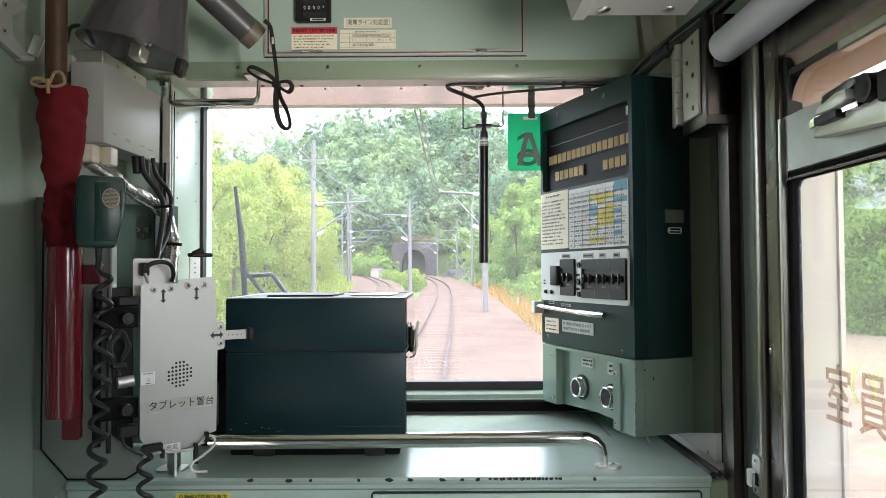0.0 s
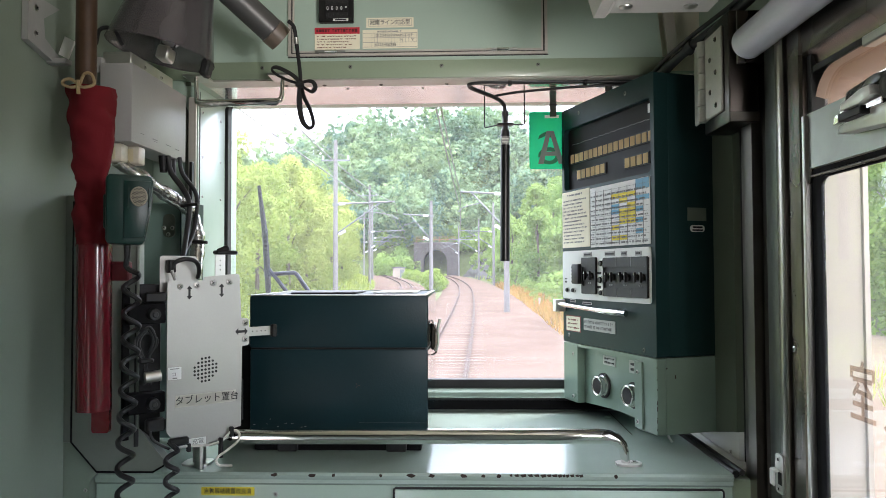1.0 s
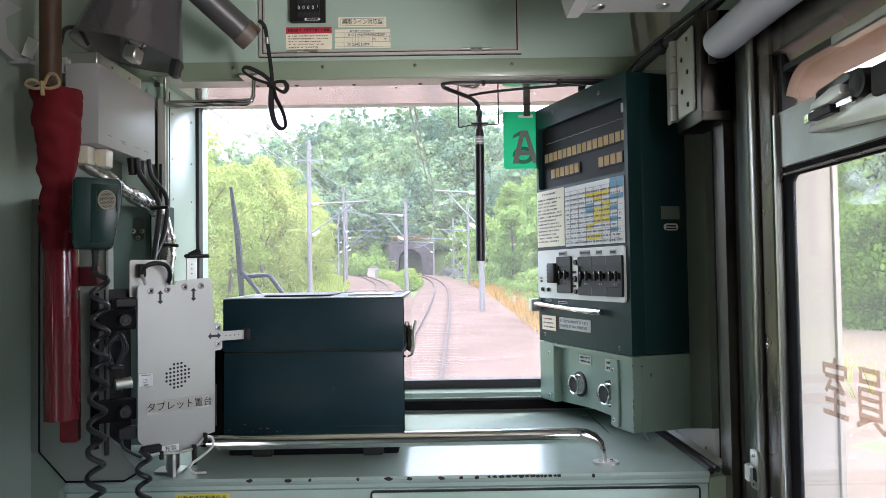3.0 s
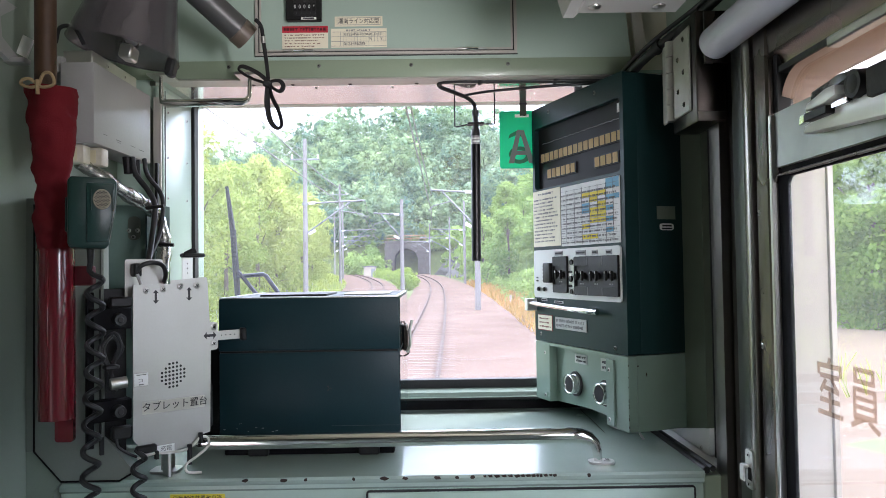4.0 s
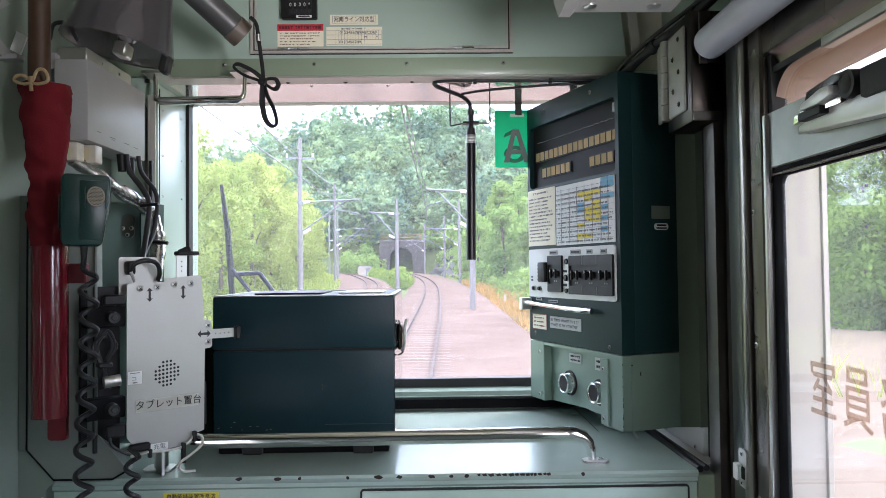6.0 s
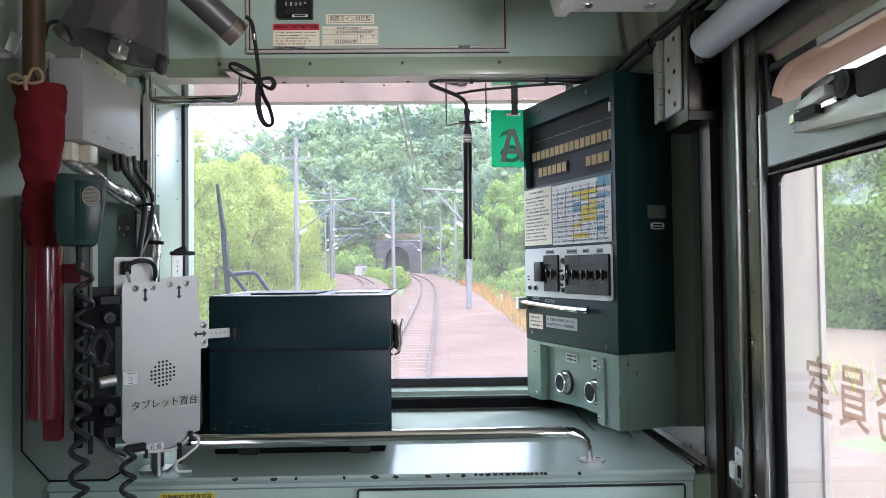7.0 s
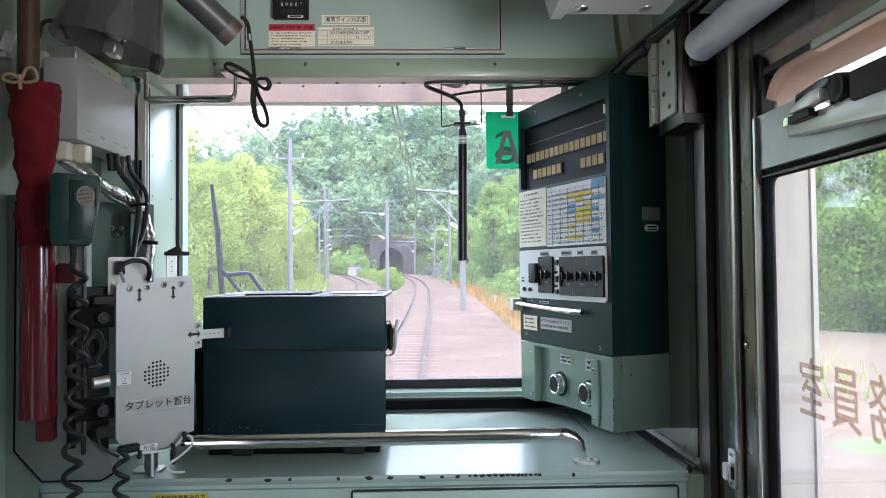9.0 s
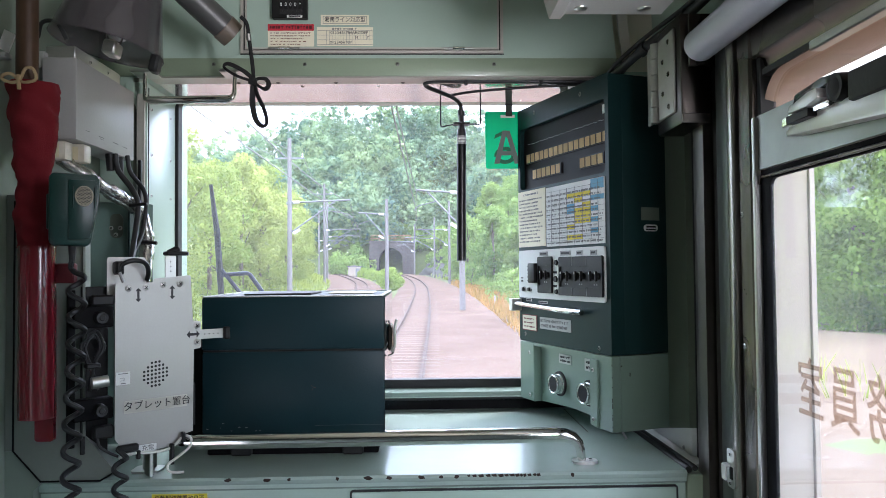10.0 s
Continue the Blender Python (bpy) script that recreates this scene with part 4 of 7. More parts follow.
for s, z in ((0.148, 1.0850), (0.266, 1.0820)):
    bm = B()
    cyl(bm, on_panel(s, z, 0.0198), on_panel(s, z, 0.0130), 0.0240, 0.0232, 28)
    cyl(bm, on_panel(s, z, 0.0130), on_panel(s, z, 0.0030), 0.0215, 0.0205, 28)
    sock = part("socket", bm, CHROME, under, "round chromed socket")
    part("gasket", cyl(B(), on_panel(s, z, 0.0199), on_panel(s, z, 0.0170), 0.0275, 0.0270, 28), RUBBER, sock)
    ringpts = [on_panel(s + 0.0192 * math.cos(k * math.pi / 16), z + 0.0192 * math.sin(k * math.pi / 16), 0.0024) for k in range(33)]
    part("rim", tube(B(), ringpts, 0.0024, 10), CHROME, sock, "bright chromed rim")
    part("lens", cyl(B(), on_panel(s, z, 0.0035), on_panel(s, z, 0.0022), 0.0172, 0.0168, 24), BLACK, sock, "dark lens")
for s0, s1, z0, z1, sd in ((0.148, 0.196, 1.1310, 1.1510, 21), (0.250, 0.290, 1.1265, 1.1520, 22)):
    tag = part("tag", box(B(), s0, s1, 0.0180, 0.0197, z0, z1, m=PM), AGEDPAPER, under)
    bars(print_rows(s0 + 0.006, s1 - 0.003, z0 + 0.002, z1 - 0.002, 2, sd, (0.007, 0.012), 0.6, 0.05), PM, tag, y=0.0180)
bm = B()
for z, h in ((1.150, 0.004), (1.128, 0.002), (1.109, 0.003), (1.082, 0.007), (1.070, 0.009), (1.056, 0.002), (1.047, 0.007), (1.033, 0.004)):
    box(bm, PL - 0.0003, PL + 0.0004, -0.0004, 0.0005, z, z + h, m=PM)
for d, z, w, h in ((0.020, 1.148, 0.003, 0.003), (0.040, 1.129, 0.002, 0.007)):
    box(bm, d, d + w, -0.0004, 0.0003, z, z + h, m=SM)
part("paint_chip", bm, CHIP, under, "small chips in the paint")
part("underside_wire", tube(B(), [on_panel(0.33, 1.026, 0.05), on_panel(0.335, 1.012, 0.05), on_panel(0.34, 1.001, 0.055)], 0.0025), GREY, under)

# ---- the dark case on the counter ----
case = thing("equipment_case", (-0.27, 1.55, 1.0), "dark navy painted metal case with a hinged lid on small feet", "case")
BX0, BX1, BY0, BY1 = -0.4295, -0.0976, 1.365, 1.70
# black block filling the space between the feet, for the shade there
part("underside_shade", box(B(), BX0 + 0.006, BX1 - 0.012, BY0 + 0.012, BY1 - 0.02, 1.0006, 1.0362, 0.002, 1), DEEPBLACK, case, "black block standing in for the shade under the case")
body_ob = part("body", box(B(), BX0, BX1, BY0, BY1, 1.036, 1.1904, 0.003), CASEPAINT, case)
lid = part("lid", box(B(), BX0 - 0.001, BX1 + 0.001, BY0 - 0.0012, BY1, 1.1932, 1.2906, 0.004), CASEPAINT, case)
SIDEGLOSS = material("polished_navy_paint", (0.008, 0.030, 0.037), 0.07, 0, 0.06, 200, 0.0, 0.15, 9, coat=0.6)
part("side_plate", box(B(), BX1 + 0.0002, BX1 + 0.0010, BY0 + 0.004, BY1 - 0.004, 1.039, 1.1875), SIDEGLOSS, body_ob, "smooth glossy side")
part("side_plate", box(B(), BX1 + 0.0012, BX1 + 0.0020, BY0 + 0.004, BY1 - 0.004, 1.1965, 1.2870), SIDEGLOSS, lid, "smooth glossy side")
part("lid_rim", ring_plate(B(), rounded(BX0, BX1, BY0, BY1, 0.004, 2), rounded(BX0 + 0.006, BX1 - 0.006, BY0 + 0.006, BY1 - 0.006, 0.004, 2), "z", 1.2902, 1.2922), ALU, lid, "bright worn rim")
part("label_plate", box(B(), -0.374, -0.244, 1.45, 1.60, 1.2902, 1.2942, 0.001, 1), BLACK, lid)
part("label_plate", box(B(), -0.214, -0.127, 1.48, 1.62, 1.2902, 1.2932, 0.001, 1), ALU, lid)
part("seam", box(B(), BX0 + 0.003, BX1 - 0.003, BY0 + 0.002, BY1 - 0.002, 1.1898, 1.1938), BLACK, case)
for x in (-0.360, -0.156):
    for y in (BY0 + 0.002, BY1 - 0.06):
        part("foot", box(B(), x - 0.019, x + 0.019, y, y + 0.030, 1.0, 1.0363, 0.003, 1), RUBBER, case, "dark grey rubber foot")
part("base_line", box(B(), BX0 + 0.205, BX1 - 0.002, BY0 - 0.0004, BY0 + 0.001, 1.0545, 1.0551), material("dull_scratch", (0.05, 0.06, 0.065), 0.6), body_ob)
latch = part("latch", box(B(), BX1 + 0.0015, BX1 + 0.011, 1.47, 1.515, 1.178, 1.230, 0.003, 1), BRONZE, case, "steel toggle latch")
part("hasp", tube(B(), [(BX1 + 0.010, 1.465, 1.176), (BX1 + 0.016, 1.465, 1.190), (BX1 + 0.016, 1.465, 1.222), (BX1 + 0.020, 1.465, 1.240)], 0.0030, 8), STEEL, latch)
part("loop", tube(B(), smooth_path([(BX1 + 0.003, 1.468, 1.168), (BX1 + 0.013, 1.468, 1.176), (BX1 + 0.014, 1.468, 1.21), (BX1 + 0.004, 1.468, 1.238)], 5), 0.0018, 8), BRONZE, latch)
for x, z in ((-0.2277, 1.1236),):
    bm = B()
    for k in range(9):
        a, r = k * 2.1, 0.0012 + 0.0005 * k
        box(bm, x + r * math.cos(a) - 0.0007, x + r * math.cos(a) + 0.0008, BY0 - 0.0005, BY0 + 0.001, z + r * math.sin(a) - 0.0004, z + r * math.sin(a) + 0.0004)
    part("scuff", bm, material("red_brown_scuff", (0.085, 0.042, 0.032), 0.7), body_ob)
bm = B()
rr = random.Random(9)
for k in range(9):
    x = BX0 + 0.006 + rr.random() ** 2 * 0.12
    z = 1.046 + rr.random() * 0.016
    box(bm, x, x + rr.uniform(0.0008, 0.006), BY0 - 0.0004, BY0 + 0.001, z, z + 0.0006)
part("scratch", bm, GREY, body_ob, "pale scratches")["kind"] = "stuff"

# ---- chrome hand rail on the counter ----
rail_ob = thing("hand_rail", (0.0, 1.287, 1.0), "polished chrome hand rail along the counter", "hand rail")
pts = [(-0.505, 1.287, 1.0455), (-0.46, 1.287, 1.046), (0.203, 1.287, 1.0485), (0.220, 1.287, 1.0475), (0.234, 1.287, 1.043), (0.243, 1.287, 1.034), (0.247, 1.287, 1.022), (0.249, 1.287, 1.003)]
radii = [0.0130, 0.0134, 0.0134, 0.0128, 0.0114, 0.0096, 0.0080, 0.0072]
part("bar", tube(B(), pts, 0.01, 18, radii=radii), CHROME, rail_ob)
foot = part("foot_plate", prism(B(), rounded(0.232, 0.276, 1.272, 1.302, 0.012, 5), "z", 1.0002, 1.0042), STEEL, rail_ob)
screw((0.264, 1.287, 1.0042), (0, 0, 1), foot, 0.006)
part("stub_foot", box(B(), -0.503, -0.486, 1.275, 1.298, 1.0002, 1.040, 0.002, 1), STEEL, rail_ob)
part("stub_base", prism(B(), rounded(-0.52, -0.472, 1.262, 1.305, 0.010, 4), "z", 1.0002, 1.0035), STEEL, rail_ob)

# ---- tablet stand on the counter ----
TM = Matrix(((0.7615, -0.6481, 0, -0.518), (0.6481, 0.7615, 0, 1.20), (0, 0, 1, 0), (0, 0, 0, 1)))
TN = Vector((0.6481, -0.7615, 0))


def on_stand(s, z, y=0.0):
    return TM @ Vector((s, y, z))


stand = thing("tablet_stand", (-0.46, 1.25, 1.0), "grey sheet metal tablet stand with clamps and cables", "tablet stand")
outline = [(0.0, 1.318), (0.0, 1.072), (0.019, 1.046), (0.035, 1.043), (0.106, 1.047), (0.108, 1.062), (0.128, 1.066), (0.1295, 1.205), (0.140, 1.206), (0.1425, 1.209), (0.1425, 1.250), (0.140, 1.253), (0.128, 1.254), (0.124, 1.329), (0.121, 1.332), (0.062, 1.327), (0.060, 1.321), (0.003, 1.320)]
plate = part("plate", prism(B(), outline, "y", 0.0, 0.002, m=TM), PLATE, stand, "grey metal plate with a speaker grille")
for s, z in ((0.0206, 1.3112), (0.0481, 1.3125), (0.0765, 1.3165), (0.1048, 1.3175), (0.1345, 1.245), (0.1345, 1.2165)):
    screw(on_stand(s, z), TN, plate, 0.0055)
bm = B()
for a in range(-3, 4):
    for b in range(-3, 4):
        if abs(a) + abs(b) < 5:
            s, z = 0.0645 + a * 0.0062, 1.1695 + b * 0.0064 + a * 0.0006
            cyl(bm, on_stand(s, z, -0.0004), on_stand(s, z, 0.001), 0.0021, n=8)
part("grille_hole", bm, BLACK, plate, "round pattern of small holes")
def arrow(s, z, along_s):
    bm = B()
    pts = [(-0.0115, 0), (-0.006, 0.0062), (-0.006, 0.0022), (0.006, 0.0022), (0.006, 0.0062), (0.0115, 0), (0.006, -0.0062), (0.006, -0.0022), (-0.006, -0.0022), (-0.006, -0.0062)]
    prism(bm, [(s + u, z + v) if along_s else (s + v * 0.8, z + u) for u, v in pts], "y", -0.0005, 0.0005, m=TM)
    part("arrow", bm, INK, plate)
arrow(0.0361, 1.3005, False)
arrow(0.0919, 1.3035, False)
arrow(0.1283, 1.2305, True)
part("tape", box(B(), 0.014, 0.118, -0.0007, -0.0001, 1.1100, 1.1300, m=TM), material("yellowed_clear_tape", (0.50, 0.49, 0.42), 0.3), plate)
lettering("タブレット置台", 0.0158, TM @ Matrix.Translation((0.068, -0.0011, 1.1200)) @ pose(0, 0, 0, 0, 0.5, 0), "lettering", INK, plate, 0.0003)
tag = part("tag", box(B(), 0.0015, 0.0235, -0.0008, -0.0001, 1.1570, 1.1775, m=TM), WHITEPAPER, plate)
bars([(0.005, 0.020, 1.1748, 0.0012), (0.008, 0.014, 1.1680, 0.0006), (0.0135, 0.0142, 1.1658, 0.0040), (0.008, 0.014, 1.1636, 0.0006), (0.009, 0.016, 1.1592, 0.0020)], TM, tag, GREYINK, y=-0.0008)
tag = part("tag", box(B(), 0.030, 0.066, -0.0008, -0.0001, 1.0435, 1.0560, m=TM), WHITEPAPER, plate)
lettering("充電", 0.0100, TM @ Matrix.Translation((0.052, -0.0012, 1.0500)), "lettering", GREYINK, tag, 0.0002)
# side arm gripping the case
arm = part("side_arm", box(B(), 0.138, 0.188, 0.0021, 0.0035, 1.221, 1.2375, 0.0005, 1, m=TM), PLATE, stand, "perforated steel arm")
bm = B()
for k in range(4):
    cyl(bm, on_stand(0.150 + k * 0.008, 1.2295, 0.0017), on_stand(0.150 + k * 0.008, 1.2295, 0.003), 0.0011, n=8)
part("hole", bm, BLACK, arm)
part("arm_pad", box(B(), 0.184, 0.194, -0.006, 0.006, 1.218, 1.2405, 0.002, 1, m=TM), BLACK, arm)
# upper bracket with a plug, post with a clamp
brk = part("back_plate", prism(B(), rounded(-0.004, 0.058, 1.30, 1.363, 0.004, 3), "y", 0.028, 0.030, m=TM), PLATE, stand)
part("plug", box(B(), 0.004, 0.016, 0.004, 0.026, 1.334, 1.356, 0.003, m=TM), BLACK, brk)
part("plug_lead", tube(B(), smooth_path([on_stand(0.010, 1.336, 0.01), on_stand(0.012, 1.350, 0.004), on_stand(0.028, 1.357, 0.0), on_stand(0.048, 1.353, 0.004), on_stand(0.057, 1.338, 0.012), on_stand(0.057, 1.325, 0.02)], 6), 0.0038, 10), CABLE, brk)
part("strain_relief", tube(B(), [on_stand(0.006, 1.338, -0.001), on_stand(0.012, 1.322, -0.002)], 0.003, 8), GREY, brk)
post2 = part("slotted_post", box(B(), 0.082, 0.101, 0.006, 0.008, 1.318, 1.372, 0.001, 1, m=TM), STEEL, stand)
part("clamp", box(B(), 0.080, 0.118, -0.008, 0.012, 1.3655, 1.3725, 0.002, 1, m=TM), BLACK, post2)
part("clamp_knob", cyl(B(), on_stand(0.087, 1.370, 0.002), on_stand(0.103, 1.3775, 0.002), 0.0055, 0.0055, 12), BLACK, post2)
bm = B()
for k in range(3):
    cyl(bm, on_stand(0.0915, 1.339 + k * 0.008, 0.0055), on_stand(0.0915, 1.339 + k * 0.008, 0.007), 0.0012, n=8)
part("hole", bm, BLACK, post2)
# frame and knobs behind the plate's edge
part("frame_rail", box(B(), -0.060, -0.049, 0.035, 0.045, 1.06, 1.31, 0.001, 1, m=TM), DEEPBLACK, stand)
for z in (1.266, 1.120):
    kb = part("cross_arm", box(B(), -0.058, 0.002, 0.012, 0.034, z - 0.016, z + 0.018, 0.002, 1, m=TM), DEEPBLACK, stand)
    part("knob", cyl(B(), on_stand(-0.020, z, 0.012), on_stand(-0.020, z, -0.004), 0.0105, 0.009, 16), RUBBER, kb)
    part("knob_cap", cyl(B(), on_stand(-0.020, z, -0.004), on_stand(-0.020, z, -0.0052), 0.005, 0.004, 12), RUBBER, kb)
part("clip", box(B(), -0.034, 0.001, 0.004, 0.02, 1.285, 1.302, 0.003, 1, m=TM), BLACK, stand)
part("clip", box(B(), -0.030, 0.001, 0.004, 0.02, 1.074, 1.095, 0.003, 1, m=TM), BLACK, stand)
part("hanging_lead", tube(B(), smooth_path([on_stand(-0.024, 1.080, 0.008), on_stand(-0.022, 1.064, 0.003), on_stand(-0.008, 1.052, 0.0), on_stand(0.004, 1.045, -0.004)], 6), 0.0024), CABLE, stand)
part("silver_knob", cyl(B(), on_stand(-0.036, 1.1650, -0.004), on_stand(-0.012, 1.1672, -0.006), 0.0092, 0.0092, 24), ALU, stand, "polished silver knob")
for k, (w, top) in enumerate(((0.014, 1.245), (0.010, 1.240), (0.017, 1.235))):
    loop = [on_stand(-0.028 - w * 0.3, 1.150, 0.02), on_stand(-0.030 + w * 0.3, 1.19, 0.018 + k * 0.003), on_stand(-0.028 + w, 1.22, 0.015), on_stand(-0.026, top, 0.012 + k * 0.004), on_stand(-0.030 - w, 1.22, 0.016), on_stand(-0.026 - w * 0.3, 1.185, 0.02), on_stand(-0.020, 1.150, 0.02)]
    part("looped_cable", tube(B(), smooth_path(loop, 6), 0.0026, 8), CABLE, stand)
part("tie", box(B(), -0.040, -0.018, 0.008, 0.026, 1.186, 1.194, 0.002, 1, m=TM), BLACK, stand)
part("side_hook", box(B(), 0.1275, 0.133, 0.0, 0.016, 1.075, 1.148, 0.002, 1, m=TM), RUBBER, stand)
part("white_lead", tube(B(), smooth_path([on_stand(0.005, 1.042, -0.004), on_stand(0.03, 1.046, -0.006), on_stand(0.06, 1.043, -0.007), on_stand(0.088, 1.045, -0.006), on_stand(0.110, 1.060, -0.004), on_stand(0.122, 1.056, -0.005), on_stand(0.120, 1.043, -0.008), on_stand(0.100, 1.031, -0.012), on_stand(0.080, 1.020, -0.014), on_stand(0.083, 1.008, -0.016), on_stand(0.105, 1.004, -0.018)], 6), 0.0022, 8), material("white_lead_sheath", (0.66, 0.64, 0.58), 0.4), stand, "thin white lead")
part("lead_clip", box(B(), 0.086, 0.092, -0.012, -0.003, 1.018, 1.052, 0.001, 1, m=TM), BLACK, stand)
part("lead_clip", box(B(), 0.106, 0.112, -0.009, -0.001, 1.050, 1.068, 0.001, 1, m=TM), BLACK, stand)
part("lead_clip", box(B(), 0.032, 0.038, -0.009, -0.001, 1.036, 1.050, 0.001, 1, m=TM), BLACK, stand)
# added black box that blocks the bright gap between stand and case
part("gap_block", box(B(), -0.505, -0.4455, 1.425, 1.56, 1.0005, 1.215, 0.003, 1), BLACK, stand, "black box added to fill the gap beside the case")
part("back_plate", box(B(), -0.038, 0.004, 0.046, 0.049, 1.045, 1.315, 0.001, 1, m=TM), BLACK, stand, "black backing plate")
part("base_strut", box(B(), 0.057, 0.063, 0.004, 0.030, 1.0, 1.048, 0.001, 1, m=TM), STEEL, stand)
part("cable_tail", box(B(), 0.0, 0.034, -0.014, -0.004, 1.050, 1.063, 0.003, 1, m=TM), BLACK, stand)
cord2 = thing("coiled_lead", (-0.505, 1.195, 0.98), "black coiled lead hanging from the tablet stand", "cable")
part("coil", tube(B(), [Vector((-0.512, 1.195, 1.058))] + coil((-0.507, 1.195, 1.045), (-0.505, 1.19, 0.90), 0.0095, 4.5), 0.0042, 8), CABLE, cord2)

# ---- equipment cupboard in the corner ----
cupboard = thing("corner_cupboard", (-0.64, 1.32, 1.0), "pale green metal corner cupboard with a tapered foot", "cupboard")
bm = B()
prism(bm, [(-0.6985, 1.052), (-0.6835, 1.052), (-0.640, 1.002), (-0.547, 1.002), (-0.523, 1.017), (-0.573, 1.078), (-0.575, 1.465), (-0.6985, 1.465)], "y", 1.215, 1.238)
# paint darkened so that the colour carries the corner's shade
part("body", bm, material("darkened_cupboard_paint", (0.20, 0.225, 0.20), 0.4, 0, 0.05, 220, 0.008, 0.25, 5, coat=0.15), cupboard)
part("edge_shadow_gap", tube(B(), [(-0.685, 1.2145, 1.455), (-0.685, 1.2145, 1.052), (-0.6415, 1.2145, 1.003), (-0.547, 1.2145, 1.003), (-0.524, 1.2145, 1.0165)], 0.0016, 6), DEEPBLACK, cupboard, "dark joint along the wall")
# highlight along the rounded corner, built as a pale metal strip
part("edge_highlight", tube(B(), [(-0.5725, 1.2135, 1.075), (-0.5735, 1.2135, 1.20), (-0.5745, 1.2135, 1.455)], 0.0028, 8), PALEMETAL, cupboard, "pale strip standing in for light on the rounded corner")
side = part("side_panel", box(B(), -0.586, -0.583, 1.42, 1.54, 1.26, 1.478, 0.001, 1), UNIT, cupboard, "dark green hinged plate")
# a flat green cover with three screws
cov = part("cover", box(B(), -0.690, -0.578, 1.452, 1.458, 1.005, 1.476, 0.003, 1), material("mid_green_paint", (0.19, 0.29, 0.26), 0.3, 0, 0.05, 200, 0.006, 0.15, 6, coat=0.2), cupboard, "mid green cover plate")
part("strap_plate", prism(B(), rounded(-0.632, -0.608, 1.405, 1.452, 0.010, 4), "y", 1.449, 1.4522), PALEMETAL, cov)
for x, z in ((-0.630, 1.424), (-0.613, 1.424), (-0.621, 1.411)):
    screw((x, 1.4488, z), (0, -1, 0), cov, 0.0045)
part("mount_strip", box(B(), -0.602, -0.586, 1.500, 1.506, 1.25, 1.70, 0.001, 1), SATIN, cupboard)
screw((-0.594, 1.500, 1.561), (0, -1, 0), cupboard, 0.0045)
bm = B()
pts = [(-0.640, 1.735)]
for k in range(9):
    a = radians(90 - 100 * k / 8)
    pts.append((-0.645 + 0.040 * math.cos(a), 1.58 + 0.13 * math.sin(a)))
pts += [(-0.612, 1.44), (-0.598, 1.44), (-0.598, 1.735)]
part("curved_plate", prism(bm, pts, "y", 1.545, 1.5485), PAINT, cupboard)
for k, x in enumerate((-0.584,)):
    part("terminal_bar", box(B(), x - 0.003, x + 0.003, 1.468, 1.478, 1.46, 1.56, 0.001, 1), BLACK, cupboard)

# ---- grey junction box ----
junction = thing("junction_box", (-0.615, 1.33, 1.55), "grey enamelled junction box with sockets beneath", "junction box")
part("case", box(B(), -0.645, -0.589, 1.217, 1.455, 1.556, 1.691, 0.0025), GREY, junction)
part("top_rail", box(B(), -0.650, -0.600, 1.236, 1.415, 1.691, 1.716, 0.002, 1), ALU, junction)
part("top_rail", box(B(), -0.690, -0.645, 1.225, 1.400, 1.676, 1.704, 0.002, 1), GREY, junction)
for y in (1.29, 1.36):
    screw((-0.600, y, 1.703), (1, 0, 0), junction, 0.004)
bm = B()
for y0, y1, z, h in ((1.25, 1.265, 1.576, 0.0012), (1.30, 1.32, 1.575, 0.0016), (1.305, 1.318, 1.572, 0.0010), (1.36, 1.38, 1.575, 0.0012), (1.40, 1.42, 1.574, 0.0012)):
    box(bm, -0.5892, -0.5886, y0, y1, z, z + h)
tagged(part("print", bm, material("faint_grey_print", (0.17, 0.17, 0.165), 0.6), junction), kind="stuff")
for y, x in ((1.236, -0.622), (1.268, -0.606)):
    sck = part("socket", box(B(), x - 0.018, x + 0.012, y - 0.012, y + 0.016, 1.524, 1.5555, 0.004), material("milky_plastic", (0.62, 0.58, 0.48), 0.35, 0, 0.2, 90, 0.01, 0.3, 30), junction, "milky plastic socket")
    part("pin", box(B(), x - 0.010, x + 0.002, y - 0.0125, y - 0.0115, 1.528, 1.550), IVORY, sck)
for y in (1.37, 1.41):
    part("gland", cyl(B(), (-0.600, y, 1.5565), (-0.598, y, 1.525), 0.008, 0.007, 12), BLACK, junction)

# hoses and cables from the junction box down to the stand
hose = thing("conduit", (-0.58, 1.36, 1.34), "bundle of silver taped conduit and black cables", "conduit")
run = smooth_path([(-0.628, 1.245, 1.528), (-0.605, 1.28, 1.507), (-0.590, 1.31, 1.490), (-0.576, 1.36, 1.474), (-0.560, 1.395, 1.456), (-0.546, 1.40, 1.420), (-0.543, 1.40, 1.385), (-0.540, 1.385, 1.345), (-0.538, 1.37, 1.28)], 6)
rr = random.Random(4)
part("silver_conduit", tube(B(), run, 0.012, 12, radii=[0.0125 + 0.0022 * rr.uniform(-1, 1) for _ in run]), SILVERHOSE, hose, "silver taped conduit")
for dx, dy, r in ((0.0, 0.0, 0.0052), (0.014, 0.02, 0.0042)):
    pts = [(-0.590 + dx, 1.37 + dy, 1.556), (-0.584 + dx, 1.37 + dy, 1.525), (-0.560 + dx, 1.37 + dy, 1.492), (-0.546 + dx * 0.5, 1.365 + dy, 1.462), (-0.545 + dx * 0.3, 1.35 + dy, 1.410), (-0.540, 1.32, 1.365), (-0.535, 1.29, 1.34)]
    part("black_cable", tube(B(), smooth_path(pts, 6), r, 10), CABLE, hose)
part("cable_tie", tube(B(), [(-0.562, 1.388, 1.395), (-0.520, 1.388, 1.392)], 0.0032, 8), BLACK, hose)
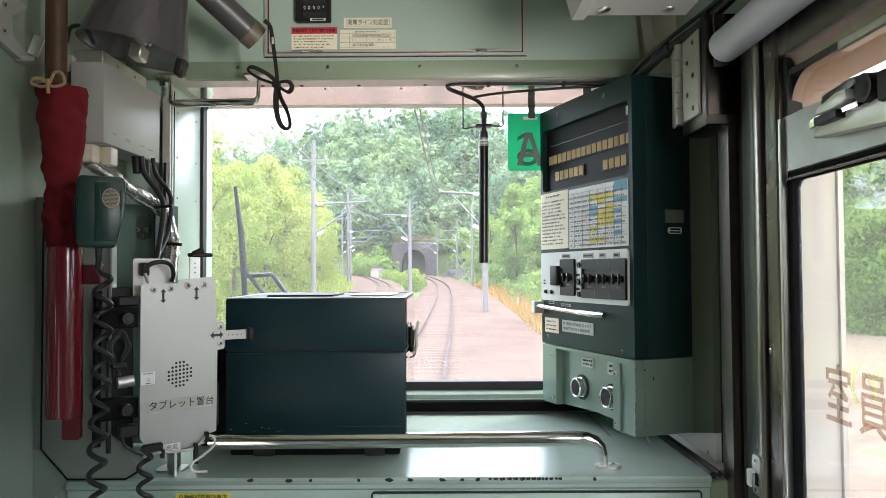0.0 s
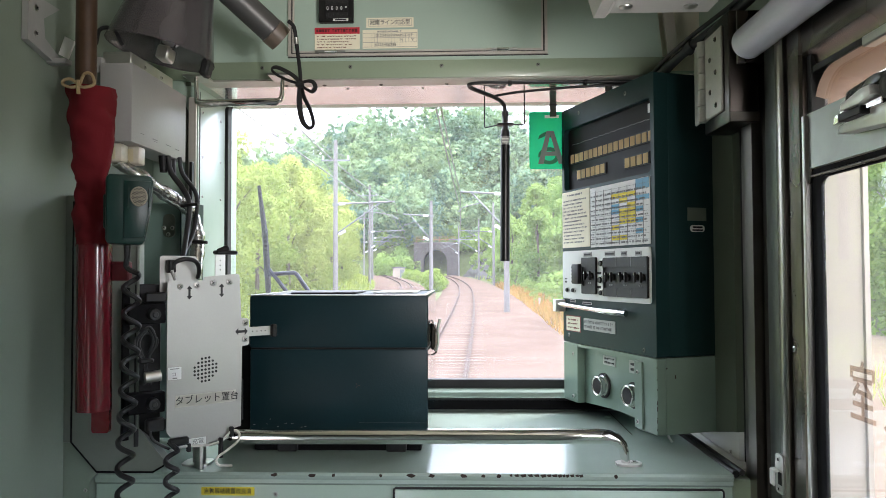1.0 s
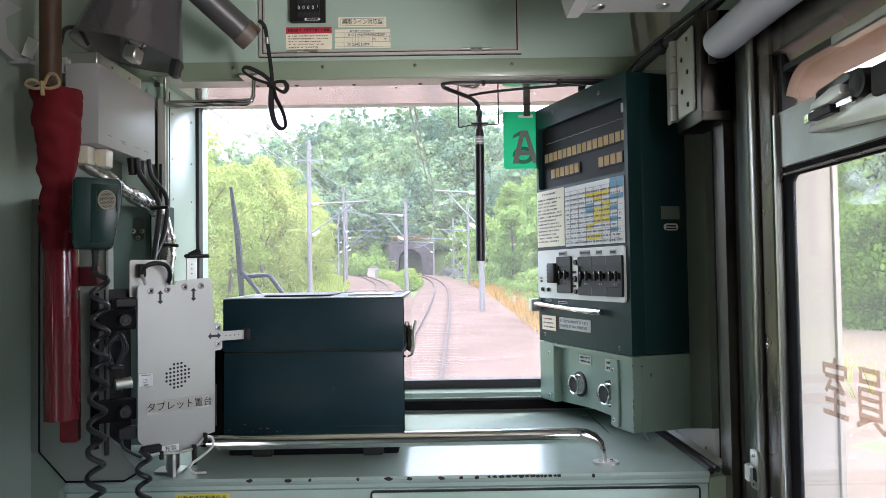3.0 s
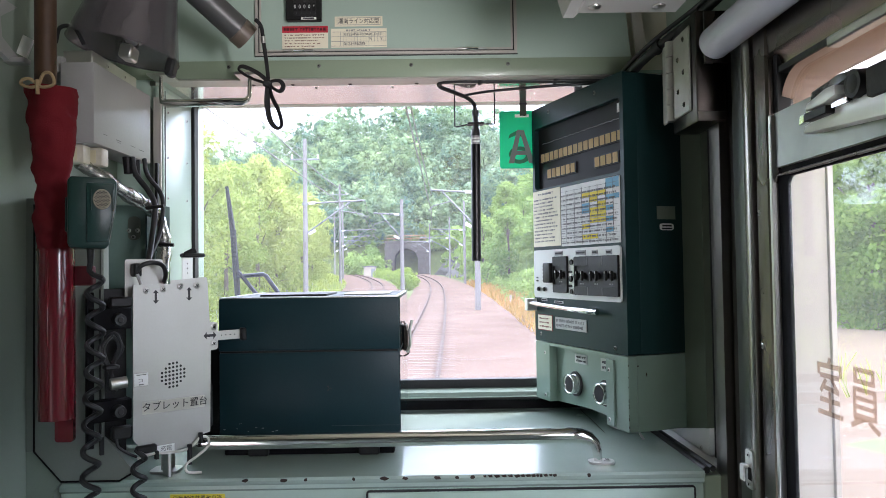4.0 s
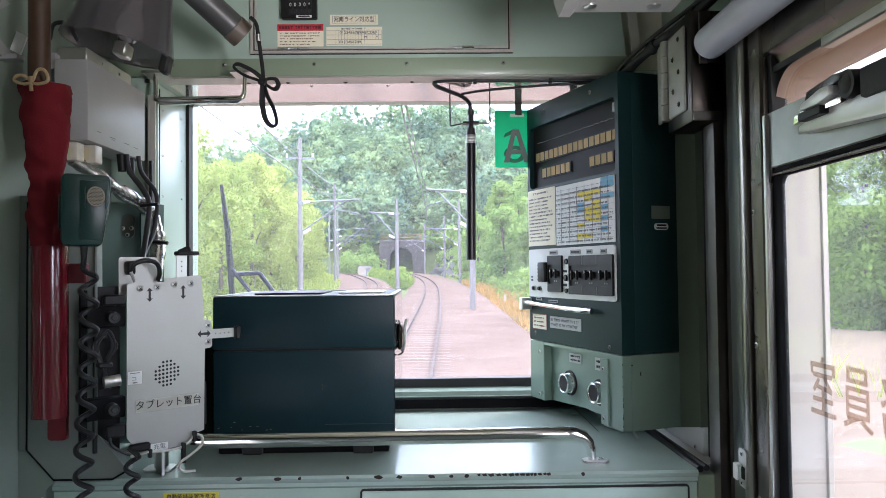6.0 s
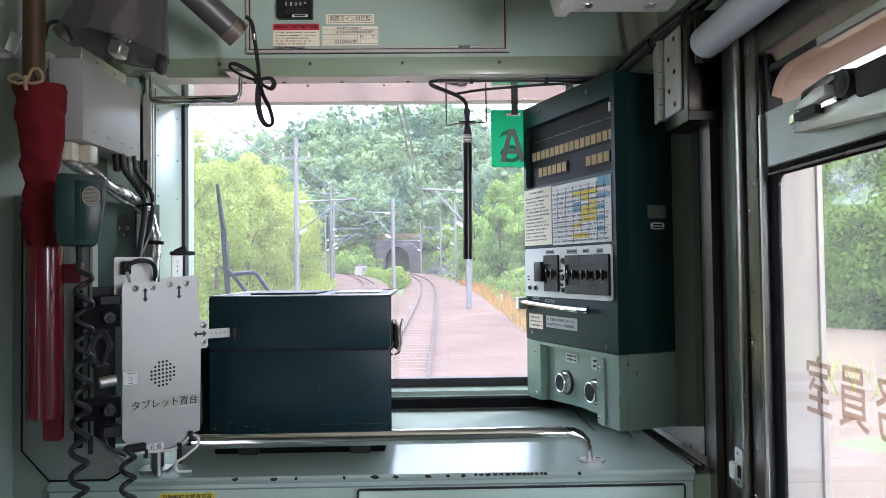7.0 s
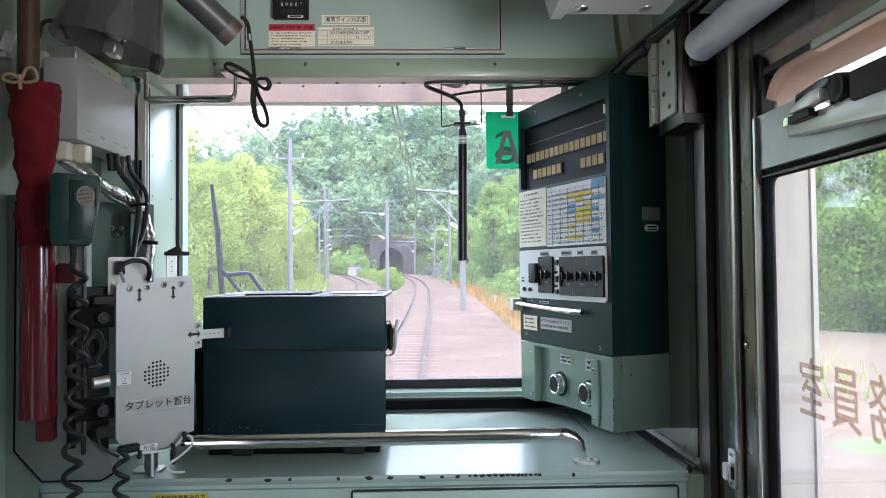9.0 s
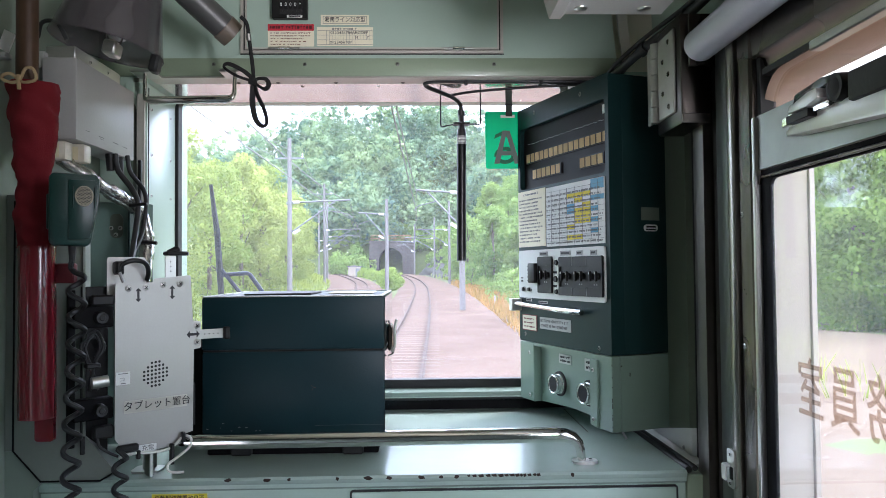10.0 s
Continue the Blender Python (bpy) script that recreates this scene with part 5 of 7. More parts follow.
part("cable_tie", tube(B(), [(-0.560, 1.36, 1.460), (-0.528, 1.36, 1.463)], 0.0032, 8), BLACK, hose)

# ---- furled signal flag in its holder ----
flag = thing("signal_flag", (-0.60, 1.12, 1.09), "furled red cloth signal flag on a dark wooden stick", "signal flag")
part("stick", tube(B(), [(-0.6165, 1.12, 1.60), (-0.6175, 1.12, 1.95)], 0.0155, 16), WOOD, flag, "dark stained wooden stick")
bm = B()
n, rings = 28, []


def step_up(t):
    v = min(1.0, max(0.0, (t - 0.25) / 0.6))
    return v * v * (3 - 2 * v)


zs = [1.375 + k * (1.622 - 1.375) / 46 for k in range(47)]
for i, z in enumerate(zs):
    t = (z - 1.375) / (1.622 - 1.375)
    cx = -0.603 - 0.004 * t
    rad = 0.0235 + 0.0015 * math.sin(t * 9) + 0.0095 * step_up(t) + (0.003 if t > 0.94 else 0)
    ring = []
    for k in range(n):
        a = 2 * math.pi * k / n
        fold = 0.0026 * math.sin(3 * a + 2.2 * math.sin(z * 60) + z * 30) + 0.0010 * math.sin(z * 140 + 3.5 * math.sin(a + z * 23)) + 0.0062 * noise.noise((math.cos(a) * 1.5, math.sin(a) * 1.5, z * 52)) + 0.0012 * noise.noise((math.cos(a) * 4, math.sin(a) * 4, z * 110))
        r = rad + fold
        ring.append(bm.verts.new((cx + r * math.cos(a), 1.12 + r * 0.8 * math.sin(a), z + 0.002 * math.sin(a * 2))))
    rings.append(ring)
for a, b in zip(rings, rings[1:]):
    for k in range(n):
        f = bm.faces.new((a[k], a[(k + 1) % n], b[(k + 1) % n], b[k]))
        f.smooth = True
bm.faces.new(rings[0][::-1])
bm.faces.new(rings[-1])
part("cloth", bm, REDCLOTH, flag, "furled red cloth")
bm = B()
for sgn in (-1, 1):
    tube(bm, smooth_path([(-0.612, 1.092, 1.619), (-0.612 + sgn * 0.010, 1.088, 1.632 + sgn * 0.004), (-0.612 + sgn * 0.021, 1.088, 1.631 + sgn * 0.004), (-0.612 + sgn * 0.024, 1.090, 1.621), (-0.612 + sgn * 0.011, 1.089, 1.616), (-0.612, 1.090, 1.618)], 6), 0.0024, 8)
tube(bm, [(-0.612, 1.090, 1.606), (-0.612, 1.088, 1.627)], 0.003, 8)
part("string_bow", bm, STRING, flag, "cotton string tied in a bow")
holder = thing("flag_holder", (-0.599, 1.12, 1.09), "glossy red plastic tube holder, worn, fixed to the wall", "tube holder")
bm = B()
cyl(bm, (-0.5985, 1.12, 1.1235), (-0.600, 1.12, 1.378), 0.0258, 0.0255, 32)
part("tube", bm, REDTUBE, holder)
bm = B()
box(bm, -0.5995 - 0.0035, -0.5995 + 0.0005, 1.0938, 1.0955, 1.126, 1.374, 0.0005, 1)
part("mould_line", bm, REDTUBE, holder)
part("lower_tab", prism(B(), rounded(-0.6010, -0.5735, 1.0885, 1.1300, 0.005, 4), "y", 1.118, 1.126), REDTUBE, holder)
part("wall_clip", box(B(), -0.590, -0.550, 1.128, 1.142, 1.322, 1.352, 0.002, 1), material("dark_red_rubber", (0.10, 0.006, 0.01), 0.5), holder)

# ---- hand microphone with its coiled cord ----
mic = thing("hand_microphone", (-0.53, 1.08, 1.376), "dark green plastic hand microphone with a round beige grille", "microphone")
MICM = Matrix.Translation((-0.522, 1.070, 0)) @ pose(0, 0, 0, 0, 0, 26) @ Matrix.Diagonal((0.826, 1, 1, 1)) @ Matrix.Translation((0.5233, -1.070, 0))


def mic_part(name, bm, mat_, owner, label=""):
    bm.transform(MICM)
    return part(name, bm, mat_, owner, label)


bm = B()
out = [(-0.5625, 1.474), (-0.5570, 1.4795), (-0.489, 1.4785), (-0.4840, 1.472), (-0.4850, 1.440), (-0.4970, 1.380), (-0.503, 1.3755), (-0.557, 1.3765), (-0.5625, 1.382)]
prism(bm, out, "y", 1.062, 1.098, bevel=0.006)
mic_part("shell", bm, MICGREEN, mic)
mic_part("face_plate", prism(B(), [(-0.533, 1.470), (-0.4885, 1.4695), (-0.488, 1.440), (-0.499, 1.386), (-0.533, 1.384)], "y", 1.0585, 1.0622, bevel=0.0012), MICGREEN, mic)
bm = cyl(B(), (-0.5085, 1.0588, 1.4465), (-0.5085, 1.0560, 1.4465), 0.0150, 0.0140, 24)
gr = mic_part("grille", bm, material("beige_grille", (0.34, 0.31, 0.23), 0.6, 0, 0.1, 100, 0.0), mic, "round beige grille")
bm = B()
for a in range(-6, 7):
    for b in range(-6, 7):
        x, z = a * 0.0021 + (b % 2) * 0.00105, b * 0.0019
        if x * x + z * z < 0.0122 ** 2:
            cyl(bm, (-0.5085 + x, 1.0562, 1.4465 + z), (-0.5085 + x, 1.0557, 1.4465 + z), 0.00078, n=6)
mic_part("mesh_hole", bm, BLACK, gr)
for x in (-0.5255, -0.4915):
    mic_part("rib", box(B(), x - 0.0012, x + 0.0012, 1.0555, 1.0590, 1.430, 1.460, 0.0006, 1), MICGREEN, mic)
mic_part("push_key", box(B(), -0.566, -0.561, 1.070, 1.090, 1.40, 1.45, 0.002, 1), MICGREEN, mic)
path = smooth_path([(-0.530, 1.082, 1.380), (-0.532, 1.085, 1.358), (-0.536, 1.09, 1.345), (-0.530, 1.09, 1.338)], 6) + coil((-0.529, 1.092, 1.333), (-0.534, 1.09, 0.93), 0.0108, 10.5, 20, 0.002)
cord = part("coiled_cord", tube(B(), path, 0.0041, 8), CABLE, mic, "black coiled cord hanging straight down")
part("strain_relief", cyl(B(), (-0.530, 1.081, 1.378), (-0.5315, 1.084, 1.356), 0.0055, 0.004, 10), RUBBER, cord)

# ---- bracket on the left wall ----
wb = thing("wall_bracket", (-0.70, 1.15, 1.70), "grey angle bracket screwed to the wall with white tape", "bracket")
ang = part("angle", prism(B(), [(1.085, 1.765), (1.085, 1.690), (1.165, 1.672), (1.175, 1.685), (1.130, 1.705), (1.125, 1.735), (1.170, 1.765)], "x", -0.6985, -0.688), GREY, wb)
for z in (1.745, 1.705):
    screw((-0.688, 1.105, z), (1, 0, 0), ang, 0.005)
part("white_tape", prism(B(), [(-0.6725, 1.7175), (-0.6565, 1.709), (-0.6675, 1.6805), (-0.683, 1.6885)], "y", 1.158, 1.162), WHITEPAPER, wb, "folded white tape")
part("arm", box(B(), -0.6985, -0.666, 1.150, 1.170, 1.672, 1.680, 0.001, 1), GREY, wb)

# ---- hatch, counter and labels on the header ----
hatch2 = thing("header_hatch", (-0.125, HY, 1.80), "pale green hinged hatch in an aluminium frame", "hatch", kind="structure")
HX0, HX1, HZ0 = -0.404, 0.150, 1.796
bm = B()
for x0, x1, z0, z1 in ((HX0, HX1, HZ0, HZ0 + 0.006), (HX0, HX0 + 0.006, HZ0 + 0.006, TOP - 0.01), (HX1 - 0.006, HX1, HZ0 + 0.006, TOP - 0.01)):
    box(bm, x0, x1, HY - 0.006, HY - 0.0003, z0, z1)
part("outer_frame", bm, SATIN, hatch2, "satin aluminium frame")
bm = B()
for x0, x1, z0, z1 in ((HX0 + 0.009, HX1 - 0.009, HZ0 + 0.0085, HZ0 + 0.0125), (HX0 + 0.009, HX0 + 0.013, HZ0 + 0.0125, TOP - 0.01), (HX1 - 0.013, HX1 - 0.009, HZ0 + 0.0125, TOP - 0.01)):
    box(bm, x0, x1, HY - 0.005, HY - 0.0003, z0, z1)
part("inner_frame", bm, SATIN, hatch2)
bm = B()
for x0, x1, z0, z1 in ((HX0 + 0.006, HX1 - 0.006, HZ0 + 0.006, HZ0 + 0.0085), (HX0 + 0.006, HX0 + 0.009, HZ0 + 0.0085, TOP - 0.01), (HX1 - 0.009, HX1 - 0.006, HZ0 + 0.0085, TOP - 0.01), (HX0 - 0.0015, HX1 + 0.0015, HZ0 - 0.0018, HZ0)):
    box(bm, x0, x1, HY - 0.0015, HY - 0.0002, z0, z1)
part("shadow_gap", bm, RUBBER, hatch2)
part("leaf", box(B(), HX0 + 0.013, HX1 - 0.013, HY - 0.0035, HY - 0.0003, HZ0 + 0.0125, TOP - 0.01), PAINT, hatch2)
for x in (-0.311, 0.055):
    hg = part("hinge", cyl(B(), (x - 0.031, HY - 0.009, HZ0 + 0.0095), (x + 0.031, HY - 0.009, HZ0 + 0.0095), 0.0032, n=12), STEEL, hatch2)
    part("pin", cyl(B(), (x - 0.012, HY - 0.0092, HZ0 + 0.0095), (x + 0.012, HY - 0.0092, HZ0 + 0.0095), 0.0036, n=12), CHROME, hg)

meter = thing("counter_dial", (-0.30, HY - 0.005, 1.865), "black four-digit thumbwheel counter on the hatch", "counter dial")
part("housing", box(B(), -0.336, -0.262, HY - 0.020, HY - 0.0038, 1.866, 1.935, 0.002, 1), BLACK, meter)
part("face", box(B(), -0.320, -0.272, HY - 0.0225, HY - 0.0202, 1.872, 1.914, 0.001, 1), RUBBER, meter)
for k in range(5):
    x = -0.3155 + k * 0.0098
    w = part("wheel", box(B(), x - 0.0036, x + 0.0036, HY - 0.0240, HY - 0.0227, 1.884, 1.901, 0.0005, 1), BLACK, meter)
    lettering("0" if k < 4 else "*", 0.0115, Matrix.Translation((x, HY - 0.0246, 1.8925)), "digit", WHITEPAPER, w, 0.0002, 0.8)
    for z in (1.8795, 1.9065):
        part("thumb_key", cyl(B(), (x, HY - 0.0226, z), (x, HY - 0.0245, z), 0.0032, 0.0028, 10), RUBBER, meter)
tag = part("tag", box(B(), -0.304, -0.272, HY - 0.0216, HY - 0.0203, 1.8665, 1.8715), WHITEPAPER, meter)
bars([(-0.300, -0.276, 1.869, 0.0028)], Matrix.Translation((0, HY - 0.0216, 0)), tag, y=0.0)

def label(x0, x1, z0, z1, mat_, text, parent=None):
    return single("label", box(B(), x0, x1, HY - 0.0046, HY - 0.0038, z0, z1), mat_, text, "label", "labels on the header")
YM = Matrix.Translation((0, HY - 0.0046, 0))
red_l = label(-0.347, -0.250, 1.8105, 1.858, PAPER, "cream instruction label with a red heading on the hatch")
part("heading", box(B(), -0.347, -0.250, HY - 0.0050, HY - 0.0047, 1.844, 1.858), REDPRINT, red_l, "red heading band")
bars(print_rows(-0.343, -0.254, 1.846, 1.8565, 1, 31, (0.006, 0.010), 0.72, 0.02), Matrix.Translation((0, HY - 0.0050, 0)), red_l, material("dark_red_print", (0.12, 0.01, 0.012), 0.6), y=0.0)
bars(print_rows(-0.342, -0.255, 1.812, 1.842, 5, 32, (0.004, 0.011), 0.42, 0.3), YM, red_l, material("brown_print", (0.25, 0.14, 0.10), 0.6), y=0.0)
name_l = label(-0.236, -0.1345, 1.8565, 1.878, PAPER, "cream name label in a thin printed frame on the hatch")
bm = B()
for x0, x1, z0, z1 in ((-0.231, -0.139, 1.8745, 1.8751), (-0.231, -0.139, 1.8595, 1.8601), (-0.231, -0.2304, 1.8595, 1.8751), (-0.1396, -0.139, 1.8595, 1.8751)):
    box(bm, x0, x1, HY - 0.0051, HY - 0.0046, z0, z1)
part("printed_frame", bm, GREYINK, name_l)
lettering("湘南ライン対応型", 0.0126, Matrix.Translation((-0.185, HY - 0.0050, 1.8672)), "lettering", INK, name_l, 0.0003, 0.86)
tab_l = label(-0.244, -0.126, 1.8115, 1.8520, PAPER, "cream label with a small printed table on the hatch")
bars(print_rows(-0.212, -0.155, 1.845, 1.851, 1, 35, (0.004, 0.008), 0.7, 0.05), YM, tab_l, GREYINK, y=0.0)
bm = B()
for z in (1.8445, 1.8345, 1.8245, 1.8145):
    box(bm, -0.243, -0.127, HY - 0.0051, HY - 0.0046, z, z + 0.0005)
for k in range(17):
    x = -0.224 + k * 0.006
    box(bm, x, x + 0.0004, HY - 0.0051, HY - 0.0046, 1.8145 if k < 11 else 1.8245, 1.8445)
part("table_ruling", bm, GREYINK, tab_l)
lettering("0123456789ABCDEF", 0.0082, Matrix.Translation((-0.1762, HY - 0.0050, 1.8395)), "lettering", INK, tab_l, 0.0002, 1.12)
lettering("0123456789", 0.0082, Matrix.Translation((-0.194, HY - 0.0050, 1.8193)), "lettering", INK, tab_l, 0.0002, 1.12)
lettering("M", 0.0080, Matrix.Translation((-0.1610, HY - 0.0050, 1.8295)), "lettering", INK, tab_l, 0.0002)
lettering("Y", 0.0080, Matrix.Translation((-0.1370, HY - 0.0050, 1.8295)), "lettering", INK, tab_l, 0.0002)

# yellow label under the counter's edge
yl = single("label", box(B(), -0.472, -0.382, CF + 0.0085, CF + 0.0098, 0.9595, 0.9735), YELLOWPRINT, "yellow label on the counter front", "label")
lettering("自動解結装置改良済", 0.0098, Matrix.Translation((-0.427, CF + 0.0081, 0.9664)), "lettering", INK, yl, 0.0003, 0.92)

# ---- grab handle under the header ----
grab = thing("grab_handle", (-0.49, 1.52, 1.72), "chrome grab handle hanging under the header", "grab handle")
part("bar", tube(B(), [(-0.586, 1.50, 1.744), (-0.585, 1.50, 1.700), (-0.583, 1.50, 1.690), (-0.574, 1.50, 1.686), (-0.418, 1.50, 1.688), (-0.409, 1.50, 1.692), (-0.405, 1.50, 1.702), (-0.404, 1.50, 1.744)], 0.006, 12, radii=[0.004, 0.0045, 0.0065, 0.0085, 0.0085, 0.0065, 0.0045, 0.004]), CHROME, grab)
for x in (-0.586, -0.408):
    part("foot_plate", box(B(), x - 0.026, x + 0.020, 1.49, 1.546, 1.742, 1.7475, 0.001, 1), STEEL, grab)

# ---- lamp with a smoked shade ----
lamp = thing("ceiling_lamp", (-0.56, 1.27, 1.70), "hanging lamp with a smoked grey plastic shade", "lamp")
LM = pose(-0.5595, 1.262, 1.721, -3, 11.5, 0)
bm = B()
prof = [(0.0925, 0.0), (0.0905, 0.006), (0.0800, 0.05), (0.068, 0.105), (0.058, 0.17), (0.052, 0.30), (0.049, 0.30), (0.055, 0.17), (0.065, 0.105), (0.0770, 0.05), (0.0875, 0.006), (0.0895, 0.0)]
n = 40
rings = [[bm.verts.new(LM @ Vector((r * math.cos(2 * math.pi * k / n), r * math.sin(2 * math.pi * k / n), z))) for k in range(n)] for r, z in prof]
for i in range(len(prof)):
    a, b = rings[i], rings[(i + 1) % len(prof)]
    for k in range(n):
        f = bm.faces.new((a[k], a[(k + 1) % n], b[(k + 1) % n], b[k]))
        f.smooth = True
shade = part("shade", bm, SMOKED, lamp, "smoked grey conical shade")
part("rim", tube(B(), [LM @ Vector((0.0910 * math.cos(k * math.pi / 24), 0.0910 * math.sin(k * math.pi / 24), 0.0)) for k in range(49)], 0.0014, 8), SMOKED, shade, "rolled rim")
bm = B()
bulb = [(0.0, -0.004), (0.012, -0.001), (0.021, 0.010), (0.024, 0.022), (0.020, 0.036), (0.012, 0.050), (0.011, 0.075)]
rings = [[bm.verts.new(LM @ Vector((0.022 + max(r, 0.0005) * math.cos(2 * math.pi * k / 18), -0.02 + max(r, 0.0005) * math.sin(2 * math.pi * k / 18), z + 0.012))) for k in range(18)] for r, z in bulb]
for a, b in zip(rings, rings[1:]):
    for k in range(18):
        f = bm.faces.new((a[k], a[(k + 1) % 18], b[(k + 1) % 18], b[k]))
        f.smooth = True
part("bulb", bm, material("frosted_glass_bulb", (0.55, 0.55, 0.55), 0.2), lamp, "unlit glass bulb")
part("bulb_base", box(B(), 0.010, 0.032, -0.040, -0.008, -0.020, 0.004, 0.003, 1, m=LM), ALU, lamp)
part("bulb_guard", tube(B(), smooth_path([LM @ Vector((0.010, -0.03, 0.0)), LM @ Vector((0.008, -0.032, 0.030)), LM @ Vector((0.024, -0.032, 0.045)), LM @ Vector((0.036, -0.03, 0.020)), LM @ Vector((0.034, -0.03, 0.0))], 6), 0.0016, 8), CHROME, lamp)
part("strap", box(B(), 0.078, 0.094, -0.012, 0.012, -0.028, 0.004, 0.004, 1, m=LM), RUBBER, lamp, "black rubber strap")
part("lead", tube(B(), smooth_path([LM @ Vector((-0.105, -0.02, -0.012)), LM @ Vector((-0.098, -0.03, 0.012)), LM @ Vector((-0.075, -0.03, 0.016)), LM @ Vector((-0.058, -0.02, -0.006))], 6), 0.0035, 8), CABLE, lamp)
part("hanger", cyl(B(), LM @ Vector((0, 0, 0.29)), (-0.515, 1.265, TOP), 0.02, 0.02, 14), GREY, lamp)

# ---- torch hung from above, with a wrist strap ----
torch = thing("torch", (-0.40, 1.36, 1.80), "grey metal torch with a brown cap and black wrist strap", "torch")
t0, t1 = Vector((-0.552, 1.27, 1.935)), Vector((-0.397, 1.385, 1.799))
part("barrel", cyl(B(), t0, t1, 0.0245, 0.0255, 28), material("worn_grey_metal_tube", (0.095, 0.095, 0.093), 0.4, 0.3, 0.08, 200, 0.01, 0.3, 14), torch)
dirn = (t1 - t0).normalized()
cap = part("cap", cyl(B(), t1 + dirn * 0.0005, t1 + dirn * 0.024, 0.0268, 0.0262, 28), material("dull_brown_cap", (0.15, 0.118, 0.09), 0.45, 0, 0.1, 90, 0.01, 0.3, 20), torch, "dull brown end cap")
part("cap_lens", cyl(B(), t1 + dirn * 0.024, t1 + dirn * 0.0245, 0.021, 0.021, 24), BLACK, cap)
bm = B()
tube(bm, smooth_path([(-0.352, 1.335, 1.800), (-0.343, 1.342, 1.790), (-0.340, 1.348, 1.765), (-0.335, 1.355, 1.715), (-0.334, 1.36, 1.690)], 6), 0.0036, 8)
tube(bm, smooth_path([(-0.334, 1.36, 1.692), (-0.352, 1.352, 1.706), (-0.378, 1.35, 1.718), (-0.386, 1.352, 1.712), (-0.366, 1.355, 1.698), (-0.336, 1.36, 1.688)], 7), 0.0056, 8, flat=0.45)
tube(bm, smooth_path([(-0.334, 1.36, 1.690), (-0.322, 1.355, 1.692), (-0.310, 1.352, 1.690), (-0.305, 1.352, 1.680), (-0.312, 1.354, 1.672), (-0.326, 1.358, 1.680), (-0.334, 1.36, 1.688)], 7), 0.0050, 8, flat=0.45)
tube(bm, smooth_path([(-0.334, 1.36, 1.690), (-0.336, 1.358, 1.650), (-0.330, 1.356, 1.618), (-0.318, 1.354, 1.604), (-0.309, 1.354, 1.610), (-0.314, 1.355, 1.635), (-0.328, 1.358, 1.665), (-0.332, 1.36, 1.688)], 8), 0.0064, 8, flat=0.45)
tube(bm, [(-0.340, 1.352, 1.688), (-0.328, 1.352, 1.684)], 0.007, 8)
part("wrist_strap", bm, material("black_woven_strap", (0.012, 0.012, 0.012), 0.8, 0, 0.2, 500, 0.05, 0.2, 30), torch, "black cord strap tied in loops")
part("collar", tube(B(), [(-0.3405, 1.347, 1.772), (-0.3400, 1.3485, 1.760)], 0.0045, 10), STEEL, torch)

# ---- aerial rod hanging before the glass ----
aerial = thing("aerial", (0.068, 1.72, 1.36), "slim black aerial rod hanging from a cable before the glass", "aerial")
part("rod", cyl(B(), (0.0665, 1.72, 1.3585), (0.069, 1.72, 1.632), 0.0113, 0.0113, 20), material("ribbed_black_plastic", (0.008, 0.008, 0.009), 0.3), aerial)
part("band", cyl(B(), (0.069, 1.72, 1.632), (0.0692, 1.72, 1.652), 0.0110, 0.0110, 20), GREY, aerial, "grey printed band")
bars([(0.060, 0.078, 1.645, 0.003), (0.061, 0.077, 1.638, 0.003)], Matrix.Translation((0, 1.7085, 0)), aerial, WHITEPAPER, y=0.0)
bm = B()
cyl(bm, (0.0692, 1.72, 1.652), (0.0694, 1.72, 1.668), 0.0115, 0.0095, 16)
cyl(bm, (0.0694, 1.72, 1.668), (0.0695, 1.72, 1.679), 0.0075, 0.0075, 8)
cyl(bm, (0.0695, 1.72, 1.684), (0.0692, 1.72, 1.700), 0.0070, 0.0070, 8)
cyl(bm, (0.0692, 1.72, 1.700), (0.0690, 1.72, 1.712), 0.0085, 0.0080, 14)
part("connector", bm, material("dark_gunmetal", (0.10, 0.10, 0.10), 0.35, 0.8), aerial)
part("bracket_plate", box(B(), 0.050, 0.088, 1.708, 1.732, 1.6785, 1.6825), BLACK, aerial)
bm = B()
tube(bm, [(0.0205, 1.72, 1.7515), (0.0205, 1.72, 1.676), (0.0225, 1.72, 1.674), (0.050, 1.72, 1.6795)], 0.0016, 8)
tube(bm, [(0.1145, 1.72, 1.7515), (0.1145, 1.72, 1.682), (0.1125, 1.72, 1.680), (0.088, 1.72, 1.6805)], 0.0016, 8)
part("wire_frame", bm, CABLE, aerial)
lead = [(0.069, 1.72, 1.710), (0.066, 1.715, 1.726), (0.050, 1.69, 1.735), (0.020, 1.65, 1.738), (-0.012, 1.61, 1.741), (-0.013, 1.59, 1.7455), (0.02, 1.58, 1.7465), (0.10, 1.58, 1.7455), (0.20, 1.58, 1.7455), (0.32, 1.58, 1.743), (0.385, 1.58, 1.742)]
part("lead", tube(B(), smooth_path(lead, 8), 0.0048, 10), CABLE, aerial, "black aerial cable")
part("lead", tube(B(), smooth_path([(0.045, 1.66, 1.735), (0.10, 1.63, 1.736), (0.22, 1.60, 1.738), (0.33, 1.59, 1.741), (0.385, 1.59, 1.744)], 6), 0.0030, 8), CABLE, aerial)
for x in (0.072, 0.235):
    part("cable_clip", box(B(), x - 0.004, x + 0.004, 1.572, 1.588, 1.738, 1.7515, 0.001, 1), BLACK, aerial)

